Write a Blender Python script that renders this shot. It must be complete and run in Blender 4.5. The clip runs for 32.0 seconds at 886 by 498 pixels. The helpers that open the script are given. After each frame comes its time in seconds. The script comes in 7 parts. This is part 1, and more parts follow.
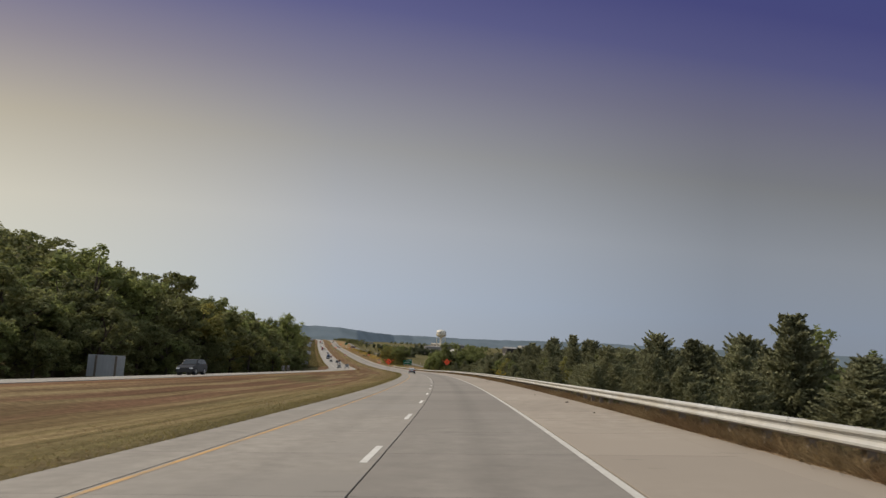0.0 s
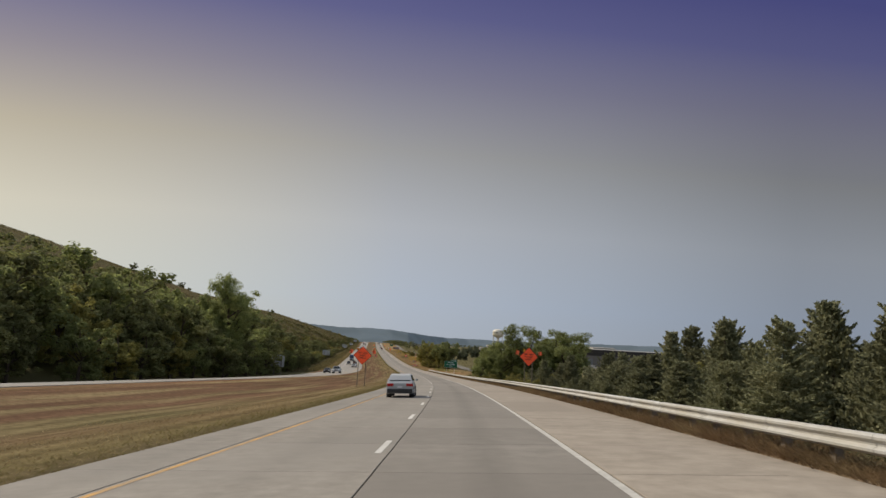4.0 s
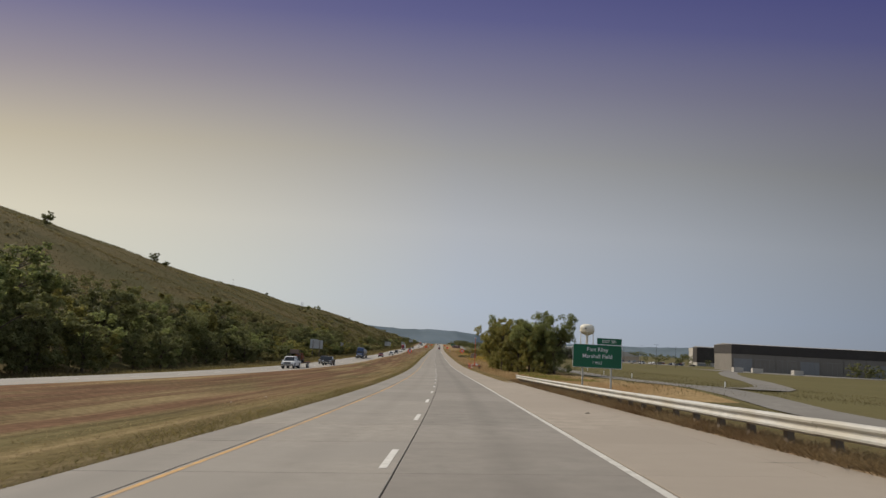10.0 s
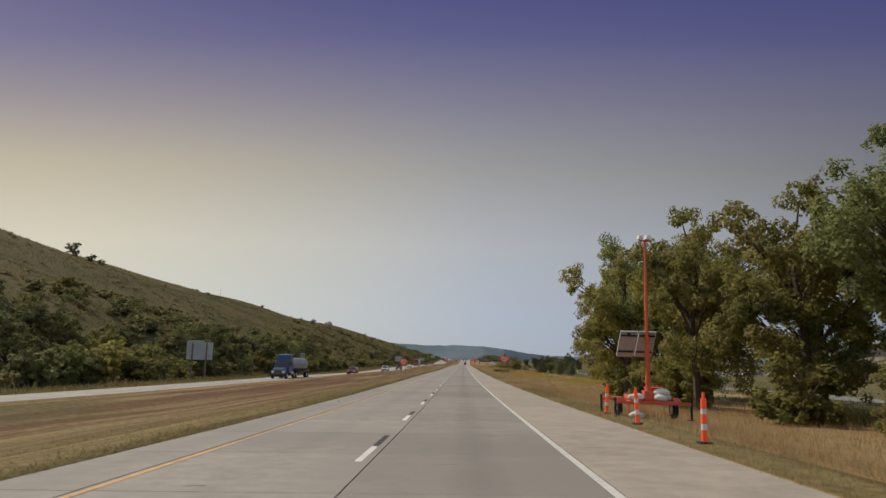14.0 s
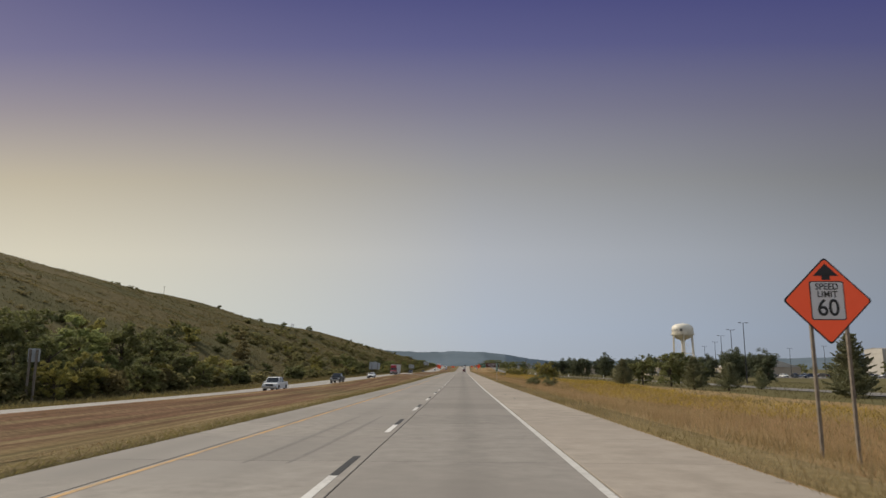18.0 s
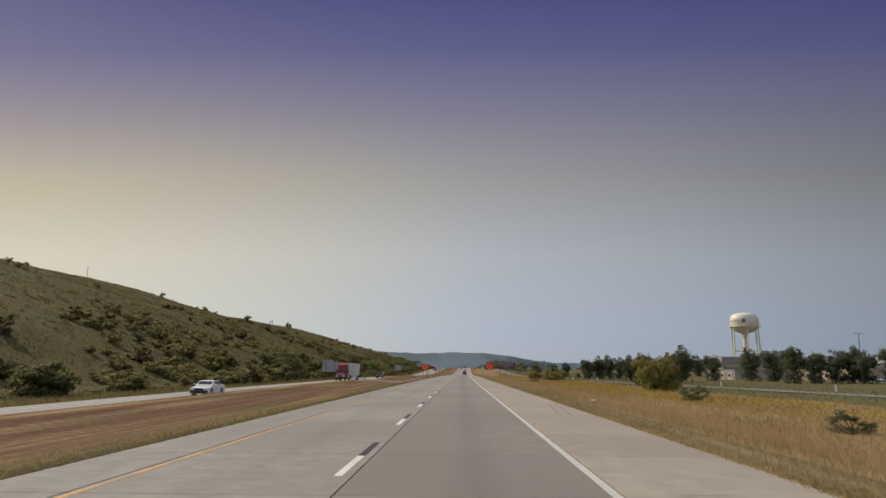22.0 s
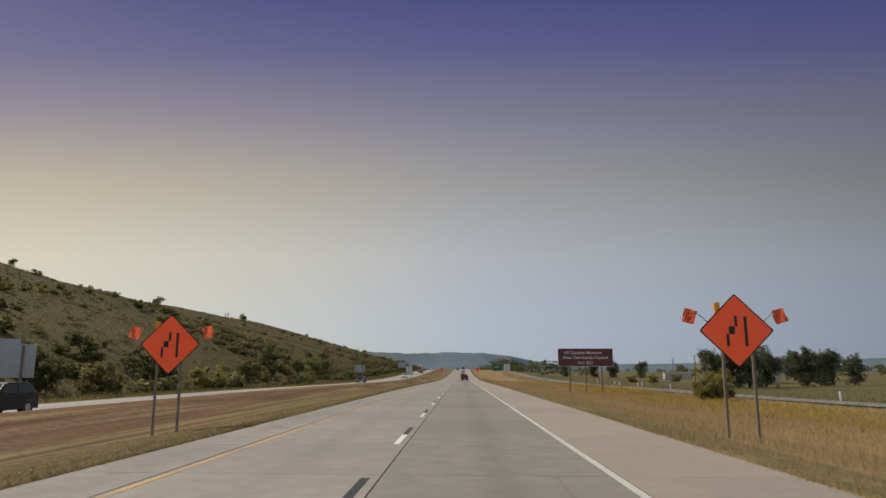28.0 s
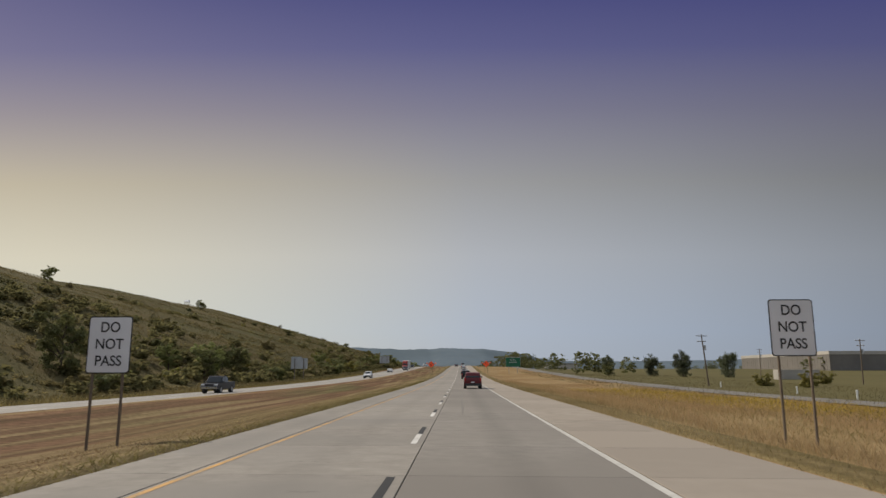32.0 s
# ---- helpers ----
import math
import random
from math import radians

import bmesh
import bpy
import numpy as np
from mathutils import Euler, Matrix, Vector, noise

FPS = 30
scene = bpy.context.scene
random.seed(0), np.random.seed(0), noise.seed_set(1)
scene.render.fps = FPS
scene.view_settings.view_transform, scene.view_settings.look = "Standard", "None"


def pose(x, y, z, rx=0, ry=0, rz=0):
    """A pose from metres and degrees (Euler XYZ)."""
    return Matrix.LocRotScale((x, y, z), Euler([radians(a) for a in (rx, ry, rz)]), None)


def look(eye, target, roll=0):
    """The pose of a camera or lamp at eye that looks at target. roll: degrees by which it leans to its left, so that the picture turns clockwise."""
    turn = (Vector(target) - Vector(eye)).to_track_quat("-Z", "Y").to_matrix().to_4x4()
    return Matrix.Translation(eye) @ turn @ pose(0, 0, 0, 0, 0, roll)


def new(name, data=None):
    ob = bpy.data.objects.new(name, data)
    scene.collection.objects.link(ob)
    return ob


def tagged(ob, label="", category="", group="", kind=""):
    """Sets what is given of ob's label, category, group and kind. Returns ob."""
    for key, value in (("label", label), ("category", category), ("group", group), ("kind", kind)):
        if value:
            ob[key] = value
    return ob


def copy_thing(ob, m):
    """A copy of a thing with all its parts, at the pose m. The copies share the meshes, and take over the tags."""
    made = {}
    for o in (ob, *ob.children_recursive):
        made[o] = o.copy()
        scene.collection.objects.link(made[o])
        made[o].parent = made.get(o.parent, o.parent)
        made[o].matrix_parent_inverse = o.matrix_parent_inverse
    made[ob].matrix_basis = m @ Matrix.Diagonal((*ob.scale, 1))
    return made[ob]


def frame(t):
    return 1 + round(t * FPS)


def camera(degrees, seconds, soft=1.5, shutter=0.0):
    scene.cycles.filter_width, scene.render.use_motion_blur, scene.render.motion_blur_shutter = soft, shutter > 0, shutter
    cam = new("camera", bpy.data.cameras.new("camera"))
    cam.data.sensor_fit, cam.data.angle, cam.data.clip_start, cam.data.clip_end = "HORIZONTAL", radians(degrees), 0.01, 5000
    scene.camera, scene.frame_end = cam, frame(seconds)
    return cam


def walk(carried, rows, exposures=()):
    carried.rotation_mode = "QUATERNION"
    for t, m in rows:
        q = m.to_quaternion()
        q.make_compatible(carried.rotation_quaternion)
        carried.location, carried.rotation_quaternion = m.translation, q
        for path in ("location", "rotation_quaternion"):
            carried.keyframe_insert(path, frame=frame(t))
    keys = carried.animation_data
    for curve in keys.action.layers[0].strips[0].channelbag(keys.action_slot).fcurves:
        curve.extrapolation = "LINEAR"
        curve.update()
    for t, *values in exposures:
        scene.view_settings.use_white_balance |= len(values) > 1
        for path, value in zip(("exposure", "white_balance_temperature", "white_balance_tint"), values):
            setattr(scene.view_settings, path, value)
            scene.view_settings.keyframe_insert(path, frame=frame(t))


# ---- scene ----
# ---- camera ----
cam = camera(66.0, 32.0, soft=1.45, shutter=0.06)
# seconds, place in metres, pitch, heading and lean to the left in degrees
ROWS = [
    (0.0, 5.72, 55.16, -0.18, 7.78, -1.01, 3.24),
    (0.5, 6.56, 73.29, -0.83, 8.04, -0.60, 3.25),
    (1.0, 7.29, 91.28, -1.47, 8.07, -0.01, 3.25),
    (1.5, 7.80, 109.11, -2.11, 7.67, 0.66, 3.25),
    (2.0, 8.29, 127.16, -2.76, 7.90, 1.18, 3.25),
    (2.5, 8.44, 145.20, -3.41, 7.98, 1.83, 3.25),
    (3.0, 8.37, 163.16, -4.07, 7.91, 2.52, 3.25),
    (3.5, 8.11, 181.21, -4.74, 7.91, 3.13, 3.25),
    (4.0, 7.61, 198.98, -5.43, 7.89, 3.64, 3.24),
    (4.5, 6.95, 216.71, -6.12, 7.88, 4.15, 3.24),
    (5.0, 6.12, 234.38, -6.83, 7.87, 4.66, 3.24),
    (5.5, 5.14, 252.01, -7.54, 7.86, 5.16, 3.24),
    (6.0, 4.01, 268.95, -8.23, 7.45, 5.59, 3.24),
    (6.5, 2.72, 287.21, -8.99, 7.87, 6.36, 3.24),
    (7.0, 1.23, 304.47, -9.73, 7.93, 6.88, 3.24),
    (7.5, -0.41, 321.11, -10.41, 7.67, 7.18, 3.24),
    (8.0, -2.16, 339.22, -11.13, 7.98, 7.59, 3.25),
    (8.5, -4.09, 357.23, -11.81, 7.85, 7.99, 3.25),
    (9.0, -6.00, 374.91, -12.44, 7.92, 8.23, 3.21),
    (9.5, -7.92, 392.05, -13.02, 8.05, 8.61, 3.17),
    (10.0, -9.95, 409.11, -13.56, 8.03, 9.34, 3.13),
    (10.5, -12.13, 426.32, -14.08, 8.22, 9.94, 3.01),
    (11.0, -14.43, 443.05, -14.56, 8.41, 10.32, 2.79),
    (11.5, -16.58, 458.94, -14.97, 8.25, 10.73, 2.58),
    (12.0, -19.01, 475.23, -15.35, 8.64, 11.09, 2.36),
    (12.5, -21.63, 491.72, -15.69, 8.74, 11.23, 2.15),
    (13.0, -24.28, 508.15, -16.01, 8.93, 11.37, 1.94),
    (13.5, -27.14, 524.81, -16.29, 9.30, 11.49, 1.73),
    (14.0, -30.02, 541.73, -16.55, 9.44, 11.41, 1.52),
    (14.5, -32.79, 558.01, -16.75, 9.67, 11.21, 1.34),
    (15.0, -35.57, 574.11, -16.89, 9.73, 11.27, 1.17),
    (15.5, -38.30, 590.17, -16.98, 10.02, 11.11, 1.00),
    (16.0, -41.01, 606.24, -17.04, 10.05, 11.04, 0.83),
    (16.5, -43.68, 622.20, -17.08, 10.04, 10.93, 0.64),
    (17.0, -46.34, 638.06, -17.10, 10.03, 10.84, 0.47),
    (17.5, -48.95, 653.82, -17.12, 10.01, 10.74, 0.29),
    (18.0, -51.48, 669.23, -17.13, 10.09, 11.06, 0.27),
    (18.5, -53.94, 684.54, -17.13, 10.03, 11.21, 0.27),
    (19.0, -56.49, 699.80, -17.14, 10.12, 11.14, 0.26),
    (19.5, -59.08, 715.10, -17.15, 10.15, 10.98, 0.26),
    (20.0, -61.60, 730.23, -17.17, 10.17, 10.80, 0.26),
    (20.5, -64.07, 745.22, -17.16, 10.28, 10.81, 0.26),
    (21.0, -66.62, 760.24, -17.14, 10.16, 11.08, 0.26),
    (21.5, -69.06, 775.31, -17.09, 10.28, 10.99, 0.26),
    (22.0, -71.60, 789.90, -17.04, 10.29, 11.03, 0.21),
    (22.5, -74.01, 804.39, -16.99, 10.30, 11.01, 0.16),
    (23.0, -76.49, 818.88, -16.94, 10.29, 10.99, 0.11),
    (23.5, -78.92, 833.21, -16.89, 10.29, 10.93, 0.06),
    (24.0, -81.32, 847.39, -16.84, 10.34, 10.90, 0.02),
    (24.5, -83.66, 861.30, -16.80, 10.31, 11.03, -0.02),
    (25.0, -85.97, 875.17, -16.75, 10.36, 11.02, -0.06),
    (25.5, -88.27, 889.10, -16.71, 10.42, 10.99, -0.09),
    (26.0, -90.72, 903.15, -16.67, 10.55, 11.01, -0.09),
    (26.5, -93.04, 917.25, -16.63, 10.42, 10.94, -0.07),
    (27.0, -95.41, 931.21, -16.60, 10.44, 10.85, -0.05),
    (27.5, -97.76, 945.14, -16.56, 10.45, 10.76, -0.02),
    (28.0, -100.10, 959.07, -16.53, 10.46, 10.67, -0.02),
    (28.5, -102.44, 973.01, -16.50, 10.47, 10.59, -0.05),
    (29.0, -104.80, 987.24, -16.47, 10.53, 10.58, -0.07),
    (29.5, -107.03, 1001.34, -16.45, 10.43, 10.76, -0.09),
    (30.0, -109.41, 1015.57, -16.43, 10.26, 10.74, -0.10),
    (30.5, -111.80, 1030.08, -16.42, 10.38, 10.69, -0.09),
    (31.0, -114.12, 1044.25, -16.41, 10.22, 10.80, -0.07),
    (31.5, -116.45, 1058.18, -16.41, 10.28, 10.61, -0.06),
    (32.0, -118.72, 1071.97, -16.44, 10.27, 10.55, -0.05),
]
walk(cam, [(t, pose(x, y, z, 90 + p, 0, h) @ pose(0, 0, 0, 0, 0, r)) for t, x, y, z, p, h, r in ROWS])

# ---- sky and sun ----
SUN_AZ, SUN_EL = 66.0, 40.0      # degrees to the left of +y, and above the horizon
world = bpy.data.worlds.new("sky")
scene.world = world
world.use_nodes = True
wn, wl = world.node_tree.nodes, world.node_tree.links
wn.clear()
w_out, w_bg = wn.new("ShaderNodeOutputWorld"), wn.new("ShaderNodeBackground")
w_tc, w_sep, w_ramp = wn.new("ShaderNodeTexCoord"), wn.new("ShaderNodeSeparateXYZ"), wn.new("ShaderNodeValToRGB")
w_sky = wn.new("ShaderNodeTexSky")
w_sky.sky_type, w_sky.sun_disc = "NISHITA", False
w_sky.sun_elevation, w_sky.sun_rotation = radians(SUN_EL), radians(-SUN_AZ)
w_sky.dust_density = 3.0
# height over the valley's heading sets the colour, with windscreen tint painted in
HEAD = 9.5
w_fwd, w_max, w_div = wn.new("ShaderNodeVectorMath"), wn.new("ShaderNodeMath"), wn.new("ShaderNodeMath")
w_fwd.operation, w_max.operation, w_div.operation = "DOT_PRODUCT", "MAXIMUM", "DIVIDE"
w_fwd.inputs[1].default_value = (-math.sin(radians(HEAD)), math.cos(radians(HEAD)), 0)
w_max.inputs[1].default_value = 0.05
wl.new(w_tc.outputs["Generated"], w_sep.inputs[0])
wl.new(w_tc.outputs["Generated"], w_fwd.inputs[0])
wl.new(w_fwd.outputs["Value"], w_max.inputs[0])
wl.new(w_sep.outputs["Z"], w_div.inputs[0])
wl.new(w_max.outputs[0], w_div.inputs[1])
wl.new(w_div.outputs[0], w_ramp.inputs[0])
# 0.40 to 0.70 imitates dark tinted glass; 0.85 up is raised to fill shadows
SKY = ((0.0, (0.43, 0.475, 0.54)), (0.06, (0.425, 0.48, 0.57)), (0.17, (0.435, 0.452, 0.485)), (0.285, (0.335, 0.328, 0.322)),
       (0.40, (0.205, 0.195, 0.268)), (0.505, (0.105, 0.103, 0.242)), (0.60, (0.062, 0.062, 0.20)), (0.70, (0.055, 0.06, 0.20)), (0.85, (0.40, 0.45, 0.54)), (1.0, (0.44, 0.49, 0.57)))
while len(w_ramp.color_ramp.elements) < len(SKY):
    w_ramp.color_ramp.elements.new(0.5)
for el, (p, c) in zip(w_ramp.color_ramp.elements, SKY):
    el.position, el.color = p, (*c, 1)
# warm haze towards the sun, cooler and dimmer away from it
w_dot, w_tint, w_low = wn.new("ShaderNodeVectorMath"), wn.new("ShaderNodeValToRGB"), wn.new("ShaderNodeMapRange")
w_dot.operation = "DOT_PRODUCT"
w_dot.inputs[1].default_value = (-math.sin(radians(SUN_AZ)), math.cos(radians(SUN_AZ)), 0)
wl.new(w_tc.outputs["Generated"], w_dot.inputs[0])
wl.new(w_dot.outputs["Value"], w_tint.inputs[0])
TINT = ((0.0, (0.58, 0.60, 0.635)), (0.25, (0.80, 0.82, 0.85)), (0.52, (1.0, 1.0, 1.0)), (0.90, (1.52, 1.36, 1.0)))
while len(w_tint.color_ramp.elements) < len(TINT):
    w_tint.color_ramp.elements.new(0.5)
for el, (p, c) in zip(w_tint.color_ramp.elements, TINT):
    el.position, el.color = p, (*c, 1)
w_low.inputs[1].default_value, w_low.inputs[2].default_value, w_low.inputs[3].default_value, w_low.inputs[4].default_value = 0.30, 0.60, 1.0, 0.15
wl.new(w_div.outputs[0], w_low.inputs[0])
w_mul, w_mix = wn.new("ShaderNodeMix"), wn.new("ShaderNodeMix")
w_mul.data_type = w_mix.data_type = "RGBA"
w_mul.blend_type = "MULTIPLY"
wl.new(w_low.outputs[0], w_mul.inputs[0])
wl.new(w_ramp.outputs[0], w_mul.inputs[6])
wl.new(w_tint.outputs[0], w_mul.inputs[7])
w_dim = wn.new("ShaderNodeVectorMath")
w_dim.operation = "SCALE"
w_dim.inputs["Scale"].default_value = 0.08
wl.new(w_sky.outputs[0], w_dim.inputs[0])
w_mix.inputs[0].default_value = 0.08
wl.new(w_mul.outputs[2], w_mix.inputs[6])
wl.new(w_dim.outputs[0], w_mix.inputs[7])
wl.new(w_mix.outputs[2], w_bg.inputs[0])
w_bg.inputs[1].default_value = 1.0
wl.new(w_bg.outputs[0], w_out.inputs[0])
sun = new("sun", bpy.data.lights.new("sun", "SUN"))
sun.data.energy, sun.data.angle, sun.data.color = 3.8, radians(0.6), (1.0, 0.90, 0.75)
sun.matrix_world = look((0, 0, 50), (math.sin(radians(SUN_AZ)) * math.cos(radians(SUN_EL)), -math.cos(radians(SUN_AZ)) * math.cos(radians(SUN_EL)), 50 - math.sin(radians(SUN_EL))))


# ---- materials ----
def mat(name, c1, c2=None, scale=1.0, rough=0.8, bump=0.0, metal=0.0, rnd=0.0, island=0.0, c3=None, big=0.05, stretch=(1, 1, 1), sheen=0.0, see=0.0, emit=0.0, band=0.0, turn=0.0, deep=0.02, streaky=False):
    """A surface whose colour wanders between c1 and c2 at two scales, and towards c3 in wide patches."""
    m = bpy.data.materials.new(name)
    m.use_nodes = True
    nt = m.node_tree
    b = nt.nodes["Principled BSDF"]
    b.inputs["Roughness"].default_value, b.inputs["Metallic"].default_value = rough, metal
    b.inputs["Specular IOR Level"].default_value = 0.04 if rough > 0.92 else (0.3 if rough > 0.6 else 0.5)
    c2 = c2 or tuple(v * 0.8 for v in c1)
    geo = nt.nodes.new("ShaderNodeNewGeometry")
    mp = nt.nodes.new("ShaderNodeMapping")
    mp.inputs["Scale"].default_value = stretch
    mp.inputs["Rotation"].default_value = (0, 0, radians(turn))
    nt.links.new(geo.outputs["Position"], mp.inputs[0])
    n1, n2 = nt.nodes.new("ShaderNodeTexNoise"), nt.nodes.new("ShaderNodeTexNoise")
    n1.inputs["Scale"].default_value, n1.inputs["Detail"].default_value, n1.inputs["Roughness"].default_value = scale, 6, 0.65
    n2.inputs["Scale"].default_value, n2.inputs["Detail"].default_value = big, 4
    nt.links.new(geo.outputs["Position"] if streaky else mp.outputs[0], n1.inputs[0])
    nt.links.new(mp.outputs[0], n2.inputs[0])
    r1 = nt.nodes.new("ShaderNodeValToRGB")
    r1.color_ramp.elements[0].position, r1.color_ramp.elements[1].position = 0.32, 0.68
    r1.color_ramp.elements[0].color, r1.color_ramp.elements[1].color = (*c1, 1), (*c2, 1)
    nt.links.new(n1.outputs[0], r1.inputs[0])
    col = r1.outputs[0]
    mx = nt.nodes.new("ShaderNodeMix")
    mx.data_type = "RGBA"
    r2 = nt.nodes.new("ShaderNodeMapRange")
    r2.inputs[1].default_value, r2.inputs[2].default_value = 0.42, 0.62
    nt.links.new(n2.outputs[0], r2.inputs[0])
    nt.links.new(r2.outputs[0], mx.inputs[0])
    nt.links.new(col, mx.inputs[6])
    mx.inputs[7].default_value = (*(c3 or tuple(0.5 * (a + d) * 0.88 for a, d in zip(c1, c2))), 1)
    if c3 is None:
        nt.links.new(col, mx.inputs[6])
    col = mx.outputs[2]
    for amount, node, out in ((rnd, "ShaderNodeObjectInfo", "Random"), (island, "ShaderNodeNewGeometry", "Random Per Island")):
        if amount:
            src, hs, mr = nt.nodes.new(node), nt.nodes.new("ShaderNodeHueSaturation"), nt.nodes.new("ShaderNodeMapRange")
            mr.inputs[3].default_value, mr.inputs[4].default_value = 1 - amount, 1 + amount
            nt.links.new(src.outputs[out], mr.inputs[0])
            nt.links.new(mr.outputs[0], hs.inputs["Value"])
            nt.links.new(col, hs.inputs["Color"])
            col = hs.outputs[0]
    if band:
        # a lane's oil-darkened middle and its paler wheel paths
        tc, sx = nt.nodes.new("ShaderNodeTexCoord"), nt.nodes.new("ShaderNodeSeparateXYZ")
        ab, hs = nt.nodes.new("ShaderNodeMath"), nt.nodes.new("ShaderNodeHueSaturation")
        ab.operation = "ABSOLUTE"
        nt.links.new(tc.outputs["Object"], sx.inputs[0])
        nt.links.new(sx.outputs["X"], ab.inputs[0])
        rg = nt.nodes.new("ShaderNodeValToRGB")
        for el, (q, v) in zip([rg.color_ramp.elements[0], rg.color_ramp.elements[1], rg.color_ramp.elements.new(0.3), rg.color_ramp.elements.new(0.55)], ((0.0, 1 - band), (1.0, 0.5 + 0.5), (0.3, 1 - 0.55 * band), (0.55, 1.0))):
            el.position, el.color = q, (v, v, v, 1)
        nt.links.new(ab.outputs[0], rg.inputs[0])
        nt.links.new(rg.outputs[0], hs.inputs["Value"])
        nt.links.new(col, hs.inputs["Color"])
        col = hs.outputs[0]
    nt.links.new(col, b.inputs["Base Color"])
    if bump:
        bp = nt.nodes.new("ShaderNodeBump")
        bp.inputs["Strength"].default_value, bp.inputs["Distance"].default_value = bump, deep / max(scale, 0.2)
        nt.links.new(n1.outputs[0], bp.inputs["Height"])
        nt.links.new(bp.outputs[0], b.inputs["Normal"])
    if see:
        tr, ms = nt.nodes.new("ShaderNodeBsdfTranslucent"), nt.nodes.new("ShaderNodeMixShader")
        nt.links.new(col, tr.inputs[0])
        ms.inputs[0].default_value = see
        nt.links.new(b.outputs[0], ms.inputs[1])
        nt.links.new(tr.outputs[0], ms.inputs[2])
        nt.links.new(ms.outputs[0], nt.nodes["Material Output"].inputs[0])
    if emit:
        b.inputs["Emission Color"].default_value = (*c1, 1)
        b.inputs["Emission Strength"].default_value = emit
    return m


M_LANE = mat("worn_concrete_lane", (0.212, 0.190, 0.163), (0.285, 0.257, 0.221), 2.4, 0.85, 0.3, rnd=0.07, big=0.16, c3=(0.222, 0.202, 0.177), band=0.08)
M_LANE_R = mat("worn_concrete_lane_dark", (0.186, 0.168, 0.146), (0.242, 0.219, 0.191), 1.6, 0.85, 0.25, rnd=0.07, big=0.10, c3=(0.194, 0.174, 0.151), band=0.14)
M_SHOULDER = mat("pale_concrete", (0.238, 0.203, 0.164), (0.336, 0.289, 0.236), 1.4, 0.88, 0.25, rnd=0.07, big=0.08, c3=(0.270, 0.230, 0.187))
M_JOINT = mat("joint_filler", (0.05, 0.045, 0.04), (0.09, 0.08, 0.07), 5.0, 0.9)
M_OLDROAD = mat("old_concrete", (0.235, 0.218, 0.195), (0.31, 0.29, 0.26), 1.0, 0.88, 0.2, big=0.05)
M_FRONTAGE = mat("grey_side_road_asphalt", (0.150, 0.138, 0.120), (0.205, 0.190, 0.166), 0.8, 0.9, 0.2, big=0.05)
M_WHITE = mat("white_road_paint", (0.44, 0.42, 0.385), (0.66, 0.64, 0.59), 5.0, 0.7, rnd=0.10, big=0.7, c3=(0.60, 0.58, 0.54))
M_EDGE = mat("worn_edge_line_paint", (0.37, 0.355, 0.32), (0.56, 0.54, 0.495), 4.0, 0.75, big=0.6, c3=(0.46, 0.44, 0.40))
M_BLACK = mat("black_contrast_tape", (0.018, 0.018, 0.018), (0.04, 0.04, 0.04), 8.0, 0.75)
M_YELLOW = mat("yellow_road_paint", (0.40, 0.245, 0.105), (0.58, 0.320, 0.090), 3.0, 0.7, big=0.9, c3=(0.34, 0.235, 0.130))
M_TYRE_MARK = mat("rubber_marks", (0.150, 0.138, 0.122), (0.205, 0.187, 0.164), 6.0, 0.85, big=1.5, c3=(0.185, 0.168, 0.147))
